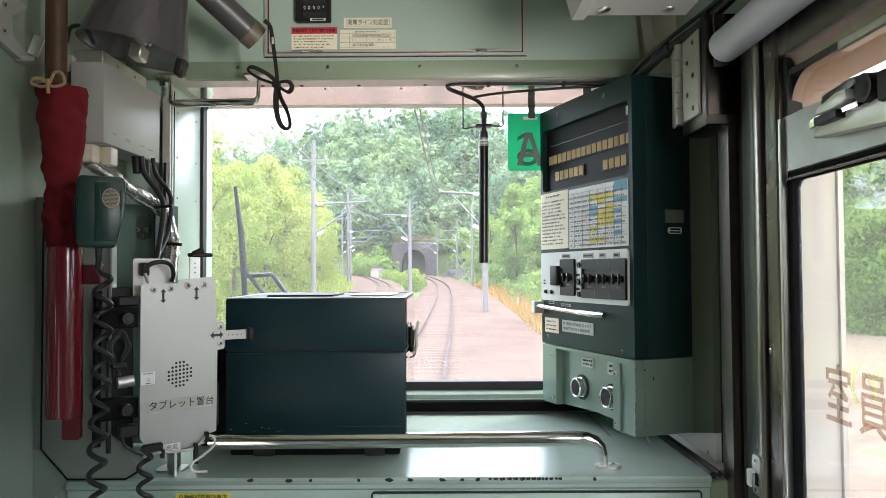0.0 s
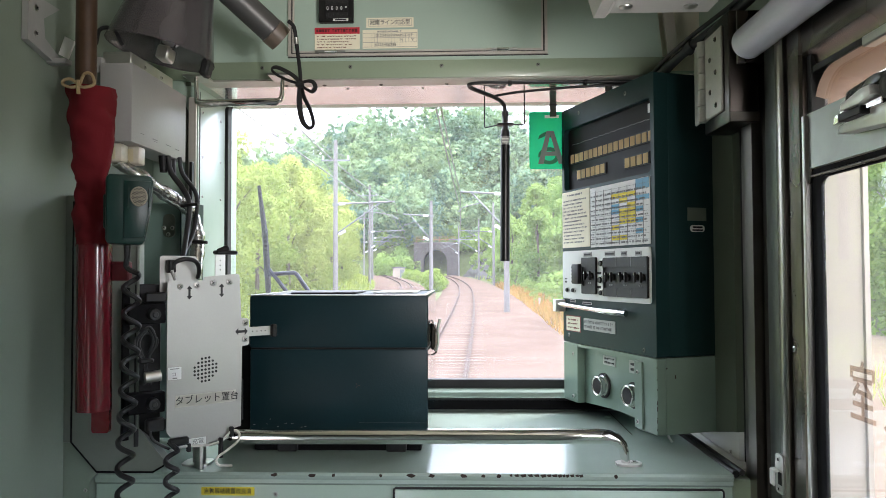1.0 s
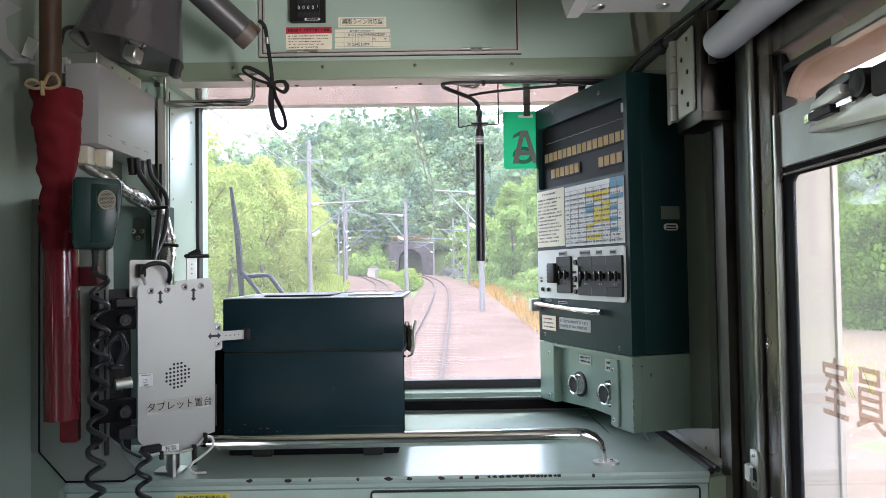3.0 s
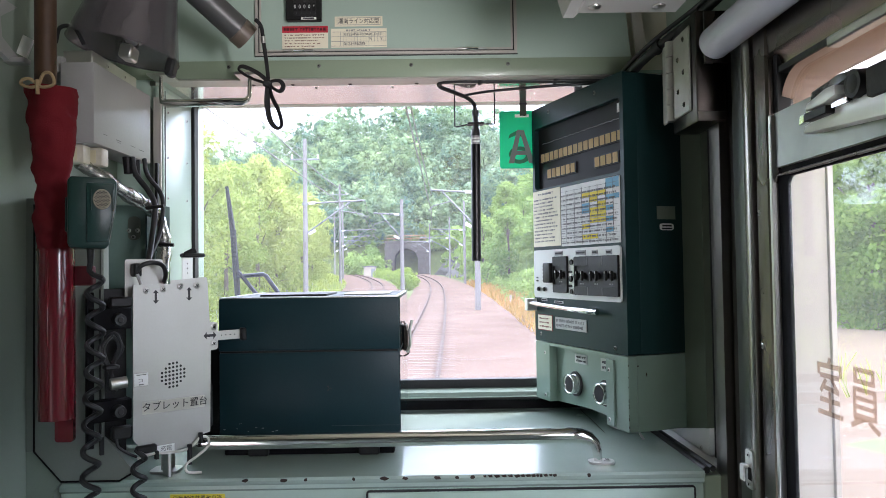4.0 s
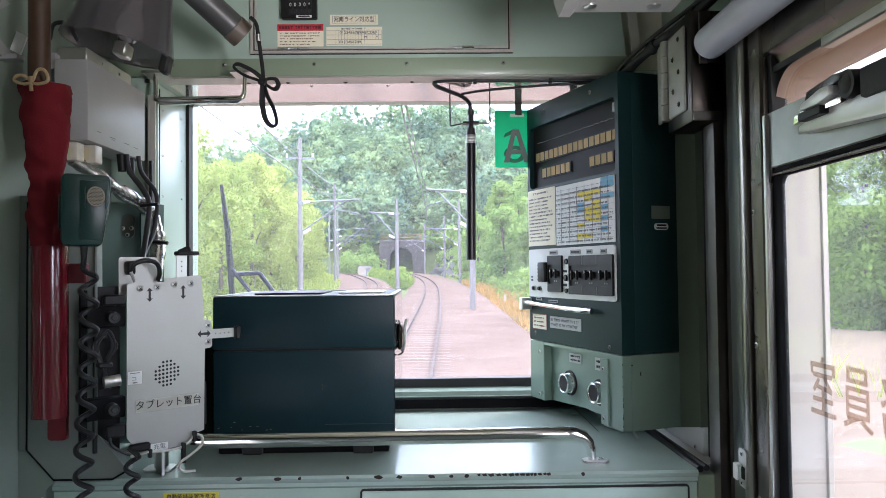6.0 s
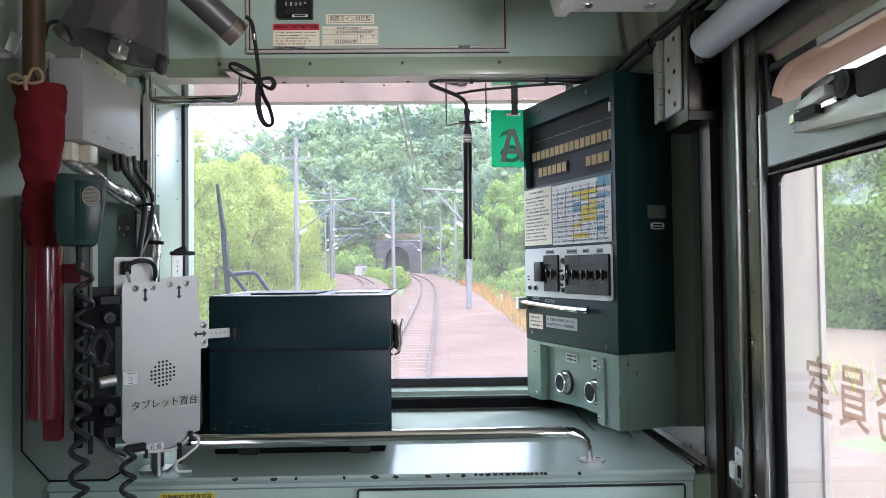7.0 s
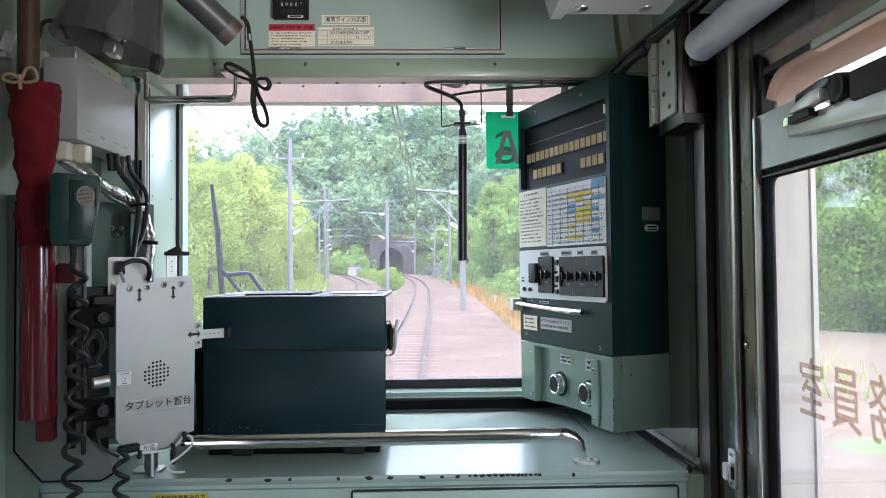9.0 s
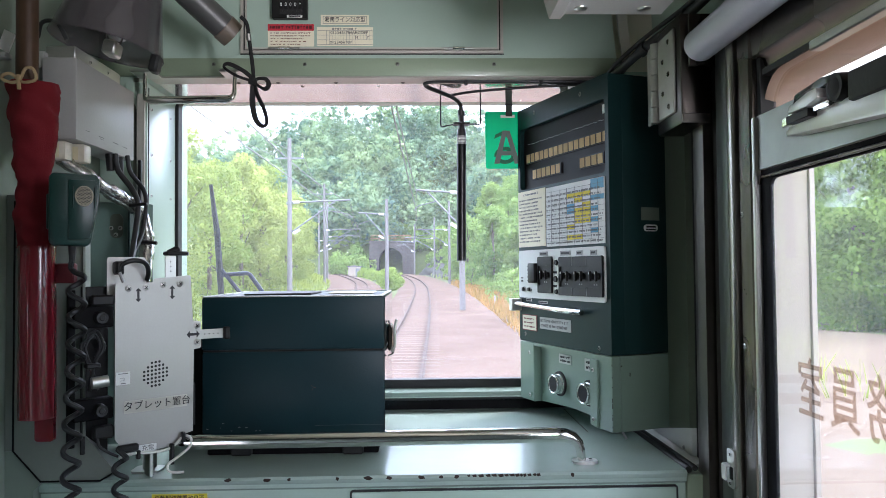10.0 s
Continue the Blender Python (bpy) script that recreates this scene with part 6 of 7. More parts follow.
# ---- green plate with a letter, on a strap ----
sign = thing("letter_plate", (0.19, 1.76, 1.58), "bright green plastic plate with a grey letter on a strap", "sign")
plate2 = part("plate", prism(B(), rounded(0.129, 0.229, 1.580, 1.7185, 0.006, 4), "y", 1.758, 1.761), SIGNGREEN, sign)
plate2.data.materials[0].node_tree.nodes["Principled BSDF"].inputs["Transmission Weight"].default_value = 0.0
bm = B()
prism(bm, [(0.1495, 1.592), (0.1625, 1.592), (0.1810, 1.672), (0.1705, 1.672)], "y", 1.7560, 1.7572)
prism(bm, [(0.1990, 1.592), (0.2120, 1.592), (0.1870, 1.6715), (0.1768, 1.6715)], "y", 1.7561, 1.7573)
prism(bm, [(0.160, 1.612), (0.202, 1.612), (0.199, 1.622), (0.163, 1.622)], "y", 1.7562, 1.7574)
part("letter", bm, SIGNGREY, plate2, "grey capital letter")
bm = B()
for k in range(16):
    a, b = radians(190 - 340 * k / 16), radians(190 - 340 * (k + 1) / 16)
    prism(bm, [(0.176 + r * 1.25 * math.cos(t), 1.612 + r * math.sin(t)) for r, t in ((0.012, a), (0.021, a), (0.021, b), (0.012, b))], "y", 1.7576, 1.7581)
prism(bm, [(0.150, 1.652), (0.153, 1.662), (0.172, 1.672), (0.186, 1.664), (0.181, 1.656), (0.170, 1.661)], "y", 1.7576, 1.7581)
part("shadow_letter", bm, material("deep_green_print", (0.0, 0.16, 0.08), 0.5), plate2, "darker curved mark")
part("slot", box(B(), 0.166, 0.200, 1.7568, 1.7582, 1.703, 1.710), WHITEPAPER, plate2)
part("strap", box(B(), 0.178, 0.194, 1.7535, 1.7555, 1.706, 1.7515, 0.0005, 1), material("olive_webbing", (0.05, 0.06, 0.045), 0.8, 0, 0.2, 400, 0.04), sign, "dark olive webbing strap")
part("strap_joint", box(B(), 0.177, 0.195, 1.7530, 1.7560, 1.733, 1.736), BLACK, sign)
part("strap", box(B(), 0.300, 0.318, 1.70, 1.702, 1.733, 1.7515), STEEL, sign)

# ---- wiper outside the windscreen ----
wiper = thing("wiper", (-0.50, 1.90, 1.20), "dark blue-grey windscreen wiper parked upright", "wiper")
part("blade", tube(B(), [(-0.568, 1.90, 1.562), (-0.552, 1.90, 1.44), (-0.545, 1.90, 1.34), (-0.537, 1.90, 1.20)], 0.008, 8, radii=[0.0045, 0.0078, 0.0085, 0.006]), material("blue_grey_metal", (0.012, 0.014, 0.02), 0.45, 0.1), wiper)
part("arm", tube(B(), [(-0.540, 1.895, 1.328), (-0.525, 1.895, 1.330), (-0.474, 1.895, 1.3335), (-0.467, 1.895, 1.330), (-0.428, 1.895, 1.275), (-0.395, 1.895, 1.22)], 0.0055, 8), material("blue_grey_enamel", (0.035, 0.045, 0.065), 0.4, 0.2), wiper)
part("arm", tube(B(), [(-0.538, 1.893, 1.342), (-0.522, 1.893, 1.322), (-0.487, 1.893, 1.278), (-0.45, 1.893, 1.23)], 0.0055, 8), material("blue_grey_enamel", (0.035, 0.045, 0.065), 0.4, 0.2), wiper)
bm = B()
for k in range(7):
    z = 1.37 + k * 0.012
    box(bm, -0.551, -0.543, 1.892, 1.896, z, z + 0.007)
part("louvre", bm, material("dull_blue_grey_rubber", (0.05, 0.055, 0.065), 0.6), wiper)

# ---- roller blind, hinge, latch at the door ----
blind = thing("roller_blind", (0.43, 0.8, 1.67), "rolled grey cloth blind above the door window", "roller blind")
part("roll", cyl(B(), (0.4255, 1.172, 1.697), (0.4255, 0.30, 1.697), 0.0265, 0.0265, 36), BLIND, blind)
part("end_cap", cyl(B(), (0.4255, 1.1725, 1.697), (0.4255, 1.178, 1.697), 0.024, 0.022, 28), GREY, blind)
part("bracket", prism(B(), [(1.176, 1.75), (1.182, 1.75), (1.182, 1.665), (1.176, 1.665)], "x", 0.41, 0.48), BRONZE, blind)
part("bottom_bar", box(B(), 0.441, 0.4575, 0.30, 0.875, 1.596, 1.609, 0.002, 1), STEEL, blind, "bright bottom bar")
casing = structure("door_casing", prism(B(), [(0.448, 1.668), (0.466, 1.74), (0.466, 1.96), (0.4795, 1.96), (0.4795, 1.618), (0.464, 1.618), (0.460, 1.632), (0.450, 1.640)], "y", 0.30, 1.149), BRONZE, "brown metal casing over the door", "casing")
part("lip", box(B(), 0.458, 0.4735, 0.30, 1.042, 1.609, 1.6178), RUBBER, casing)

HINGE = material("greyish_worn_steel", (0.46, 0.46, 0.41), 0.4, 0.5, 0.1, 120, 0.01, 0.3, 14)
hinge = thing("butt_hinge", (0.43, 1.35, 1.60), "large steel butt hinge on a brown metal block", "hinge")
part("block", box(B(), 0.4035, 0.4525, 1.200, 1.322, 1.5755, 1.76, 0.004), brushed("dark_brown_block_metal", (0.060, 0.053, 0.047), 0.3, (220, 220, 3)), hinge, "dark brown metal block")
# the block's lit lower edge, put in as a strip of brighter metal
part("rim_highlight", box(B(), 0.4045, 0.4515, 1.1965, 1.1995, 1.5765, 1.592, 0.001, 1), POSTSTEEL, hinge, "brighter metal strip standing in for light on the lower rim")
part("leaf_plate", box(B(), 0.3985, 0.4033, 1.220, 1.300, 1.598, 1.742, 0.002, 1), HINGE, hinge)
for k, z in enumerate((1.614, 1.642, 1.670, 1.698, 1.726)):
    screw((0.3985, 1.260 + (0.014 if k % 2 else -0.014), z), (-1, 0, 0), hinge, 0.005, material=BRONZE)
for k in range(5):
    z = 1.598 + k * 0.029
    part("knuckle", cyl(B(), (0.3985, 1.312, z), (0.3985, 1.312, z + 0.0275), 0.0092, n=16), HINGE, hinge)
part("leaf_plate", box(B(), 0.3950, 0.3990, 1.323, 1.350, 1.598, 1.742, 0.002, 1), HINGE, hinge)

hook = thing("door_catch", (0.44, 1.14, 0.99), "small white-metal door catch screwed to the post", "catch")
part("base", prism(B(), rounded(1.0965, 1.1225, 1.006, 1.0635, 0.006, 3), "x", 0.4355, 0.4390), ALU, hook)
bm = B()
box(bm, 0.4265, 0.4300, 1.1085, 1.1235, 1.0165, 1.0400, 0.0015, 1)
box(bm, 0.4265, 0.4356, 1.1085, 1.1235, 1.0365, 1.0410, 0.0015, 1)
part("tongue", bm, WHITEPLATE, hook, "bent metal tongue")
part("slot", box(B(), 0.4350, 0.4357, 1.1015, 1.1130, 1.0190, 1.0375), BLACK, hook)
for z in (1.0555, 1.0125):
    screw((0.4355, 1.1095, z), (-1, 0, 0), hook, 0.0042)

PALELATCH = material("satin_aluminium_latch", (0.80, 0.81, 0.78), 0.35, 0.4, 0.04, 160, 0.004, 0.12, 20)
lt = thing("window_latch", (0.45, 0.85, 1.50), "aluminium sash latch with a black grip", "latch")
part("base", prism(B(), [(0.916, 1.501), (0.912, 1.510), (0.860, 1.517), (0.640, 1.522), (0.640, 1.488), (0.72, 1.488)], "x", 0.432, 0.4515, bevel=0.0015), PALELATCH, lt)
part("keeper_plate", prism(B(), [(0.914, 1.512), (0.912, 1.5215), (0.889, 1.5245), (0.886, 1.5145)], "x", 0.426, 0.4318), CHROME, lt)
part("bolt", box(B(), 0.420, 0.4318, 0.842, 0.892, 1.511, 1.521, 0.001, 1), BLACK, lt)
part("slide", prism(B(), [(0.884, 1.5225), (0.880, 1.5300), (0.838, 1.5385), (0.820, 1.5385), (0.818, 1.5270), (0.842, 1.5225)], "x", 0.418, 0.4318, bevel=0.001), PALELATCH, lt)
part("slide_stop", box(B(), 0.424, 0.4318, 0.806, 0.838, 1.5145, 1.5225, 0.001, 1), CHROME, lt)
part("grip", prism(B(), [(0.884, 1.5310), (0.879, 1.5450), (0.820, 1.5500), (0.800, 1.5490), (0.802, 1.5395), (0.838, 1.5395)], "x", 0.424, 0.4510, bevel=0.002), material("dark_smoky_grip", (0.045, 0.055, 0.048), 0.25), lt)
part("knob", cyl(B(), (0.4515, 0.795, 1.5330), (0.424, 0.795, 1.5330), 0.0170, 0.0155, 24), BLACK, lt)
part("knob_face", cyl(B(), (0.424, 0.795, 1.5330), (0.4232, 0.795, 1.5330), 0.0105, 0.0095, 20), RUBBER, lt)
part("keeper", box(B(), 0.426, 0.4515, 0.700, 0.775, 1.512, 1.545, 0.004), RUBBER, lt)

# ---- ceiling unit and hoses in the corner ----
unit = thing("ceiling_unit", (0.27, 1.15, 1.78), "pale grey ceiling equipment cover with domed screws", "equipment cover")
part("cover", prism(B(), [(0.176, TOP - 0.002), (0.176, 1.785), (0.186, 1.749), (0.204, 1.749), (0.212, 1.757), (0.372, 1.757), (0.388, 1.775), (0.388, TOP - 0.002)], "y", 0.60, 1.20), material("pale_grey_enamel", (0.58, 0.58, 0.55), 0.4, 0, 0.04, 200, 0.008, 0.12, 6), unit)
for x in (0.232, 0.335):
    part("screw", dome(B(), (x, 1.17, 1.7568), 0.011, (0, 0, -1), 0.5, 16), STEEL, unit)
hoses = thing("cable_run", (0.39, 1.35, 1.72), "bundle of black hoses running along the ceiling corner", "cables")
for dx, dz, r in ((0.0, 0.0, 0.0085), (0.017, 0.012, 0.0062), (-0.004, 0.016, 0.004)):
    part("hose", tube(B(), smooth_path([(0.352 + dx, 1.50, 1.70 + dz), (0.361 + dx, 1.44, 1.722 + dz), (0.392 + dx, 1.35, 1.747 + dz), (0.434 + dx * 0.5, 1.25, 1.773 + dz), (0.452 + dx * 0.5, 1.15, 1.79 + dz), (0.455, 0.9, 1.80 + dz), (0.455, 0.5, 1.80 + dz)], 6), r, 12), CABLE, hoses)
part("hose_clip", tube(B(), [(0.388, 1.362, 1.7435), (0.394, 1.345, 1.7485)], 0.0115, 12), RUBBER, hoses)
part("hose_clip", tube(B(), [(0.428, 1.265, 1.770), (0.434, 1.250, 1.774)], 0.0115, 12), RUBBER, hoses)

# ---- outside ----
RAIL = -1.16
GRADE = 0.0131
LINE_Y = np.array([-60, 0, 15, 30, 48, 68, 87, 110, 134, 150, 185, 240, 300.0])
LINE_1 = np.array([-2.0, -0.95, -0.65, -0.32, -0.08, -0.08, -0.53, -1.75, -3.9, -6.1, -13.0, -28.0, -45.0])
LINE_2 = np.array([-5.8, -4.75, -4.5, -4.35, -4.6, -5.6, -7.4, -10.6, -14.6, -17.8, -26.0, -41.0, -60.0])


def spline(knots, values):
    """A smooth line through knots, as a function."""
    slopes = np.gradient(values, knots)

    def at(y):
        k = int(min(len(knots) - 2, max(0, np.searchsorted(knots, y) - 1)))
        h = knots[k + 1] - knots[k]
        t = (y - knots[k]) / h
        if t < 0 or t > 1:
            return float(values[k] + slopes[k] * (y - knots[k])) if t < 0 else float(values[k + 1] + slopes[k + 1] * (y - knots[k + 1]))
        return float((2 * t ** 3 - 3 * t * t + 1) * values[k] + (t ** 3 - 2 * t * t + t) * h * slopes[k] + (3 * t * t - 2 * t ** 3) * values[k + 1] + (t ** 3 - t * t) * h * slopes[k + 1])
    return at


track_x = spline(LINE_Y, LINE_1)
track2_x = spline(LINE_Y, LINE_2)


def climb(y):
    """The line rises gently away from the train."""
    return GRADE * min(230.0, max(0.0, y))


def step(a, b, v):
    t = min(1.0, max(0.0, (v - a) / (b - a)))
    return t * t * (3 - 2 * t)


ridge = spline(np.array([-300.0, -140, -95, -70, -50, -30, -12, 6, 25, 60, 140, 300]), np.array([6.0, 9, 12, 17, 24, 32, 36, 36, 30, 32, 38, 40]))


def ground_z(x, y):
    base = RAIL - 0.45 + climb(y)
    right = x - (track_x(y) + 4.2)
    left = (track2_x(y) - 4.0) - x
    h = 0.0
    if right > 0:
        h += step(75, 125, y) * min(26.0, 0.75 * max(0.0, right - 3)) * step(2, 9, right)
        h -= 0.9 * step(0, 3, right) * (1 - step(4, 12, right)) * step(10, 30, y)
    if left > 0:
        h += step(20, 60, y) * min(7.0, 0.35 * left) * (1 - 0.7 * step(120, 150, y))
    back = y - 151 - 0.12 * max(0.0, -(x + 20))
    rise = 0.0
    if back > 0:
        rise = min(back * 0.72, ridge(x))
    h = max(h, rise)
    return base + h + 0.25 * noise.noise((x * 0.15, y * 0.15, 0)) * min(1.0, max(right, left, 0.0) * 0.4)


GROUND = material("summer_grass_and_soil", (0.10, 0.125, 0.045), 0.9, 0, 0.5, 0.9, 0.0, 0.5, 0.12, spec=0.2, fine=12)
BALLAST = material("pinkish_grey_ballast", (0.130, 0.080, 0.060), 0.9, 0, 0.6, 14.0, 0.06, 0.60, 0.35, spec=0.2, fine=12)
RAILSTEEL = material("rusty_rail", (0.050, 0.022, 0.014), 0.6, 0.0, 0.2, 4, 0.0, 0.2, 2, spec=0.3)
SLEEPER = material("weathered_concrete_sleeper", (0.126, 0.081, 0.062), 0.85, 0, 0.15, 8, 0.0, 0.3, 2, island=0.15)
CONCRETE = material("pale_concrete", (0.21, 0.195, 0.195), 0.85, 0, 0.1, 3, 0.0, 0.25, 0.8)
GALV = material("galvanised_steel", (0.22, 0.23, 0.235), 0.5, 0.5, 0.1, 5, 0.0, 0.2, 2)
# bluer and paler than the nearer leaves: distance haze is in this colour
LEAF_A = leaf("hazed_forest_leaves", (0.100, 0.195, 0.170), (0.35, 0.47, 0.23), 0.35, 0.08, 0.6)
LEAF_B = leaf("bamboo_leaves", (0.175, 0.28, 0.065), (0.42, 0.48, 0.14))
LEAF_C = leaf("scrub_leaves", (0.115, 0.225, 0.065), (0.33, 0.45, 0.13))
LEAF_E = leaf("roadside_leaves", (0.085, 0.185, 0.035), (0.30, 0.43, 0.10), 0.4, 0.2)
LEAF_D = leaf("bank_bush_leaves", (0.17, 0.28, 0.05), (0.36, 0.46, 0.11))
BARK = material("grey_brown_bark", (0.14, 0.11, 0.085), 0.9, 0, 0.3, 6, 0.0, 0.3, 2)

xs = sorted({round(v, 2) for v in [*np.arange(-60, 60.1, 2.0), *np.arange(-260, -60, 8.0), *np.arange(68, 260, 8.0), -2500, -1500, -900, -600, -400, 400, 600, 900, 1500, 2500]})
ys = sorted({round(v, 2) for v in [*np.arange(-40, 200, 2.5), *np.arange(200, 480, 8.0), -2500, -1200, -600, -300, -150, -80, 520, 600, 700, 900, 1300, 2500]})
verts = [(x, y, ground_z(x, y)) for y in ys for x in xs]
nx = len(xs)
faces = [(j * nx + i, j * nx + i + 1, (j + 1) * nx + i + 1, (j + 1) * nx + i) for j in range(len(ys) - 1) for i in range(nx - 1)]
me = bpy.data.meshes.new("ground")
me.from_pydata(verts, [], faces)
me.materials.append(GROUND)
me.shade_smooth()
tagged(new("ground", me), "grassy valley floor rising into steep wooded hills", "ground", "", "structure")


# sandy yard beside the line
YARD = material("pinkish_sandy_gravel", (0.150, 0.110, 0.080), 0.95, 0, 0.25, 5.0, 0.02, 0.3, 0.25, spec=0.1, fine=12)
yx = [3.4 + 0.75 * i for i in range(19)]
yy = [-6.0 + 1.75 * j for j in range(32)]
yard_v = [(x + 0.35 * noise.noise((x, y * 0.4, 5)), y, ground_z(x, y) + 0.03) for y in yy for x in yx]
yard_f = [(j * 19 + i, j * 19 + i + 1, (j + 1) * 19 + i + 1, (j + 1) * 19 + i) for j in range(31) for i in range(18)]
me = bpy.data.meshes.new("pavement")
me.from_pydata(yard_v, [], yard_f)
me.materials.append(YARD)
me.shade_smooth()
tagged(new("pavement", me), "bare sandy gravel yard beside the railway", "ground", "", "structure")


def along(fx, offset, profile, y0, y1, dy, z0):
    """A profile (across, up) swept along a track."""
    bm = B()
    rings = []
    y = y0
    while y <= y1 + 1e-6:
        x = fx(y) + offset
        slope = (fx(y + 0.5) - fx(y - 0.5))
        nrm = Vector((1, -slope, 0)).normalized()
        rings.append([bm.verts.new((x + nrm.x * u, y + nrm.y * u, z0 + climb(y) + v)) for u, v in profile])
        y += dy
    n = len(profile)
    for a, b in zip(rings, rings[1:]):
        for i in range(n):
            bm.faces.new((a[i], a[(i + 1) % n], b[(i + 1) % n], b[i]))
    bm.faces.new(rings[0])
    bm.faces.new(rings[-1][::-1])
    return bm


HEAD = [(-0.033, 0), (0.033, 0), (0.033, -0.03), (0.01, -0.045), (0.01, -0.12), (0.06, -0.14), (-0.06, -0.14), (-0.01, -0.12), (-0.01, -0.045), (-0.033, -0.03)]
BED = [(-1.75, -0.19), (-1.2, -0.155), (1.2, -0.155), (3.6, -0.20), (4.6, -0.62), (-2.6, -0.62)]
BED2 = [(-3.2, -0.24), (-1.3, -0.16), (1.3, -0.16), (1.9, -0.21), (2.6, -0.62), (-4.2, -0.62)]
sleeper_bm = box(B(), -1.0, 1.0, -0.11, 0.11, -0.10, 0.0, 0.02, 1)
sleeper_me = bpy.data.meshes.new("sleeper")
sleeper_bm.to_mesh(sleeper_me)
sleeper_bm.free()
sleeper_me.materials.append(SLEEPER)
for fx, bed, y0 in ((track_x, BED, 3.0), (track2_x, BED2, 3.0)):
    track = thing("railway_track", (fx(10), 10, RAIL - 0.2), "rusty single railway track on pale pinkish ballast", "railway track", "railway tracks", "structure")
    part("ballast", along(fx, 0, bed, -30, 185 if fx is track_x else 230, 2.5, RAIL), BALLAST, track, "pinkish grey crushed stone")
    for off in (-0.5665, 0.5665):
        part("rail", along(fx, off, HEAD, -30, 185 if fx is track_x else 230, 2.5, RAIL), RAILSTEEL, track)
    y = 6.0
    k = 0
    while y < 150 and k < 230:
        s = new("sleeper", sleeper_me)
        s.parent = track
        s.matrix_parent_inverse = world_of(track).inverted()
        s.location = (fx(y), y, RAIL - 0.152 + climb(y))
        s.rotation_euler = (0, 0, -math.atan(fx(y + 0.5) - fx(y - 0.5)))
        y += 0.62
        k += 1

# ---- tunnel portal ----
PY = 150.0
PX = track_x(PY) - 0.3
PR = RAIL + climb(PY)
STONE = material("weathered_grey_masonry", (0.095, 0.082, 0.078), 0.9, 0, 0.35, 1.6, 0.0, 0.5, 0.25, fine=10, island=0.25)
portal = thing("tunnel_portal", (PX, PY, PR), "weathered grey stone tunnel portal in the hillside", "tunnel portal")
hole = [(PX + 2.4, PR - 0.6)]
for k in range(21):
    a = radians(180 * k / 20)
    hole.append((PX + 2.4 * math.cos(a), PR + 2.75 + 2.4 * math.sin(a)))
hole.append((PX - 2.4, PR - 0.6))
rim = []
for u, v in hole:
    du, dv = u - PX, v - (PR + 2.2)
    if v < PR:
        rim.append((PX + (5.0 if du > 0 else -4.4), v))
    else:
        s_ = max(abs(du) / (5.0 if du > 0 else 4.4), abs(dv) / 4.3)
        rim.append((PX + du / s_, PR + 2.2 + dv / s_))
bm = B()
g = [[bm.verts.new((u, y, v)) for u, v in line] for line, y in ((rim, PY + 0.12), (hole, PY + 0.12), (hole, PY + 30), (rim, PY + 8))]
for a, b in ((0, 1), (3, 0)):
    for i in range(len(hole) - 1):
        bm.faces.new((g[a][i], g[a][i + 1], g[b][i + 1], g[b][i]))
for v in g[2]:
    bm.verts.remove(v)
part("masonry", bm, STONE, portal)
# inner faces coloured near-black to carry the darkness inside the tunnel
bm = B()
g = [[bm.verts.new((u, y, v)) for u, v in hole] for y in (PY + 0.125, PY + 30)]
for i in range(len(hole) - 1):
    bm.faces.new((g[0][i], g[0][i + 1], g[1][i + 1], g[1][i]))
part("bore_lining", bm, material("dark_bore_brick", (0.006, 0.007, 0.010), 0.95, 0, 0.3, 1.5, 0.0, 0.3, 0.4, spec=0.1), portal, "brick lining coloured near-black for the tunnel's darkness")
part("bore_end", box(B(), PX - 2.7, PX + 2.7, PY + 29.9, PY + 30.2, PR - 0.6, PR + 6), BLACK, portal, "darkness of the bore")
# courses of squared stones, kept clear of the arch, and the ring of voussoirs
rs = random.Random(17)
for row in range(12):
    z0 = PR - 0.3 + row * 0.52
    x = PX - 4.35 - rs.random() * 0.2
    while x < PX + 4.4:
        w = rs.uniform(0.6, 1.1)
        cx, cz = x + w / 2, z0 + 0.25
        d = math.hypot(max(0.0, abs(cx - PX) - w * 0.4), max(0.0, cz - (PR + 2.75)))
        if (cz < PR + 2.9 and abs(cx - PX) - w / 2 > 2.75) or (cz >= PR + 2.9 and d > 3.05):
            part("stone", box(B(), x + 0.02, x + w - 0.03, PY - 0.03 - rs.random() * 0.06, PY + 0.12, z0 + 0.02, z0 + 0.49, 0.03, 1), STONE, portal)
        x += w
for k in range(15):
    a0, a1 = radians(180 * k / 15 + 1), radians(180 * (k + 1) / 15 - 1)
    pts = [(PX + r * math.cos(a), PR + 2.75 + r * math.sin(a)) for r, a in ((2.42, a0), (3.0, a0), (3.0, a1), (2.42, a1))]
    part("voussoir", prism(B(), pts, "y", PY - 0.10, PY + 0.12), STONE, portal)
part("coping", box(B(), PX - 4.5, PX + 5.1, PY - 0.15, PY + 0.5, PR + 6.3, PR + 6.65, 0.04, 1), STONE, portal)
# orange pipe railing on top of the portal
ORANGE = material("faded_orange_paint", (0.42, 0.19, 0.10), 0.6, 0, 0.1, 4, 0.0, 0.2, 2)
fence = thing("pipe_railing", (PX, PY, PR + 6.65), "faded orange pipe railing on top of the portal", "railing")
for k in range(6):
    x = PX - 3.9 + k * 1.6
    part("post", cyl(B(), (x, PY + 0.1, PR + 6.6), (x, PY + 0.1, PR + 7.8), 0.05, n=8), ORANGE, fence)
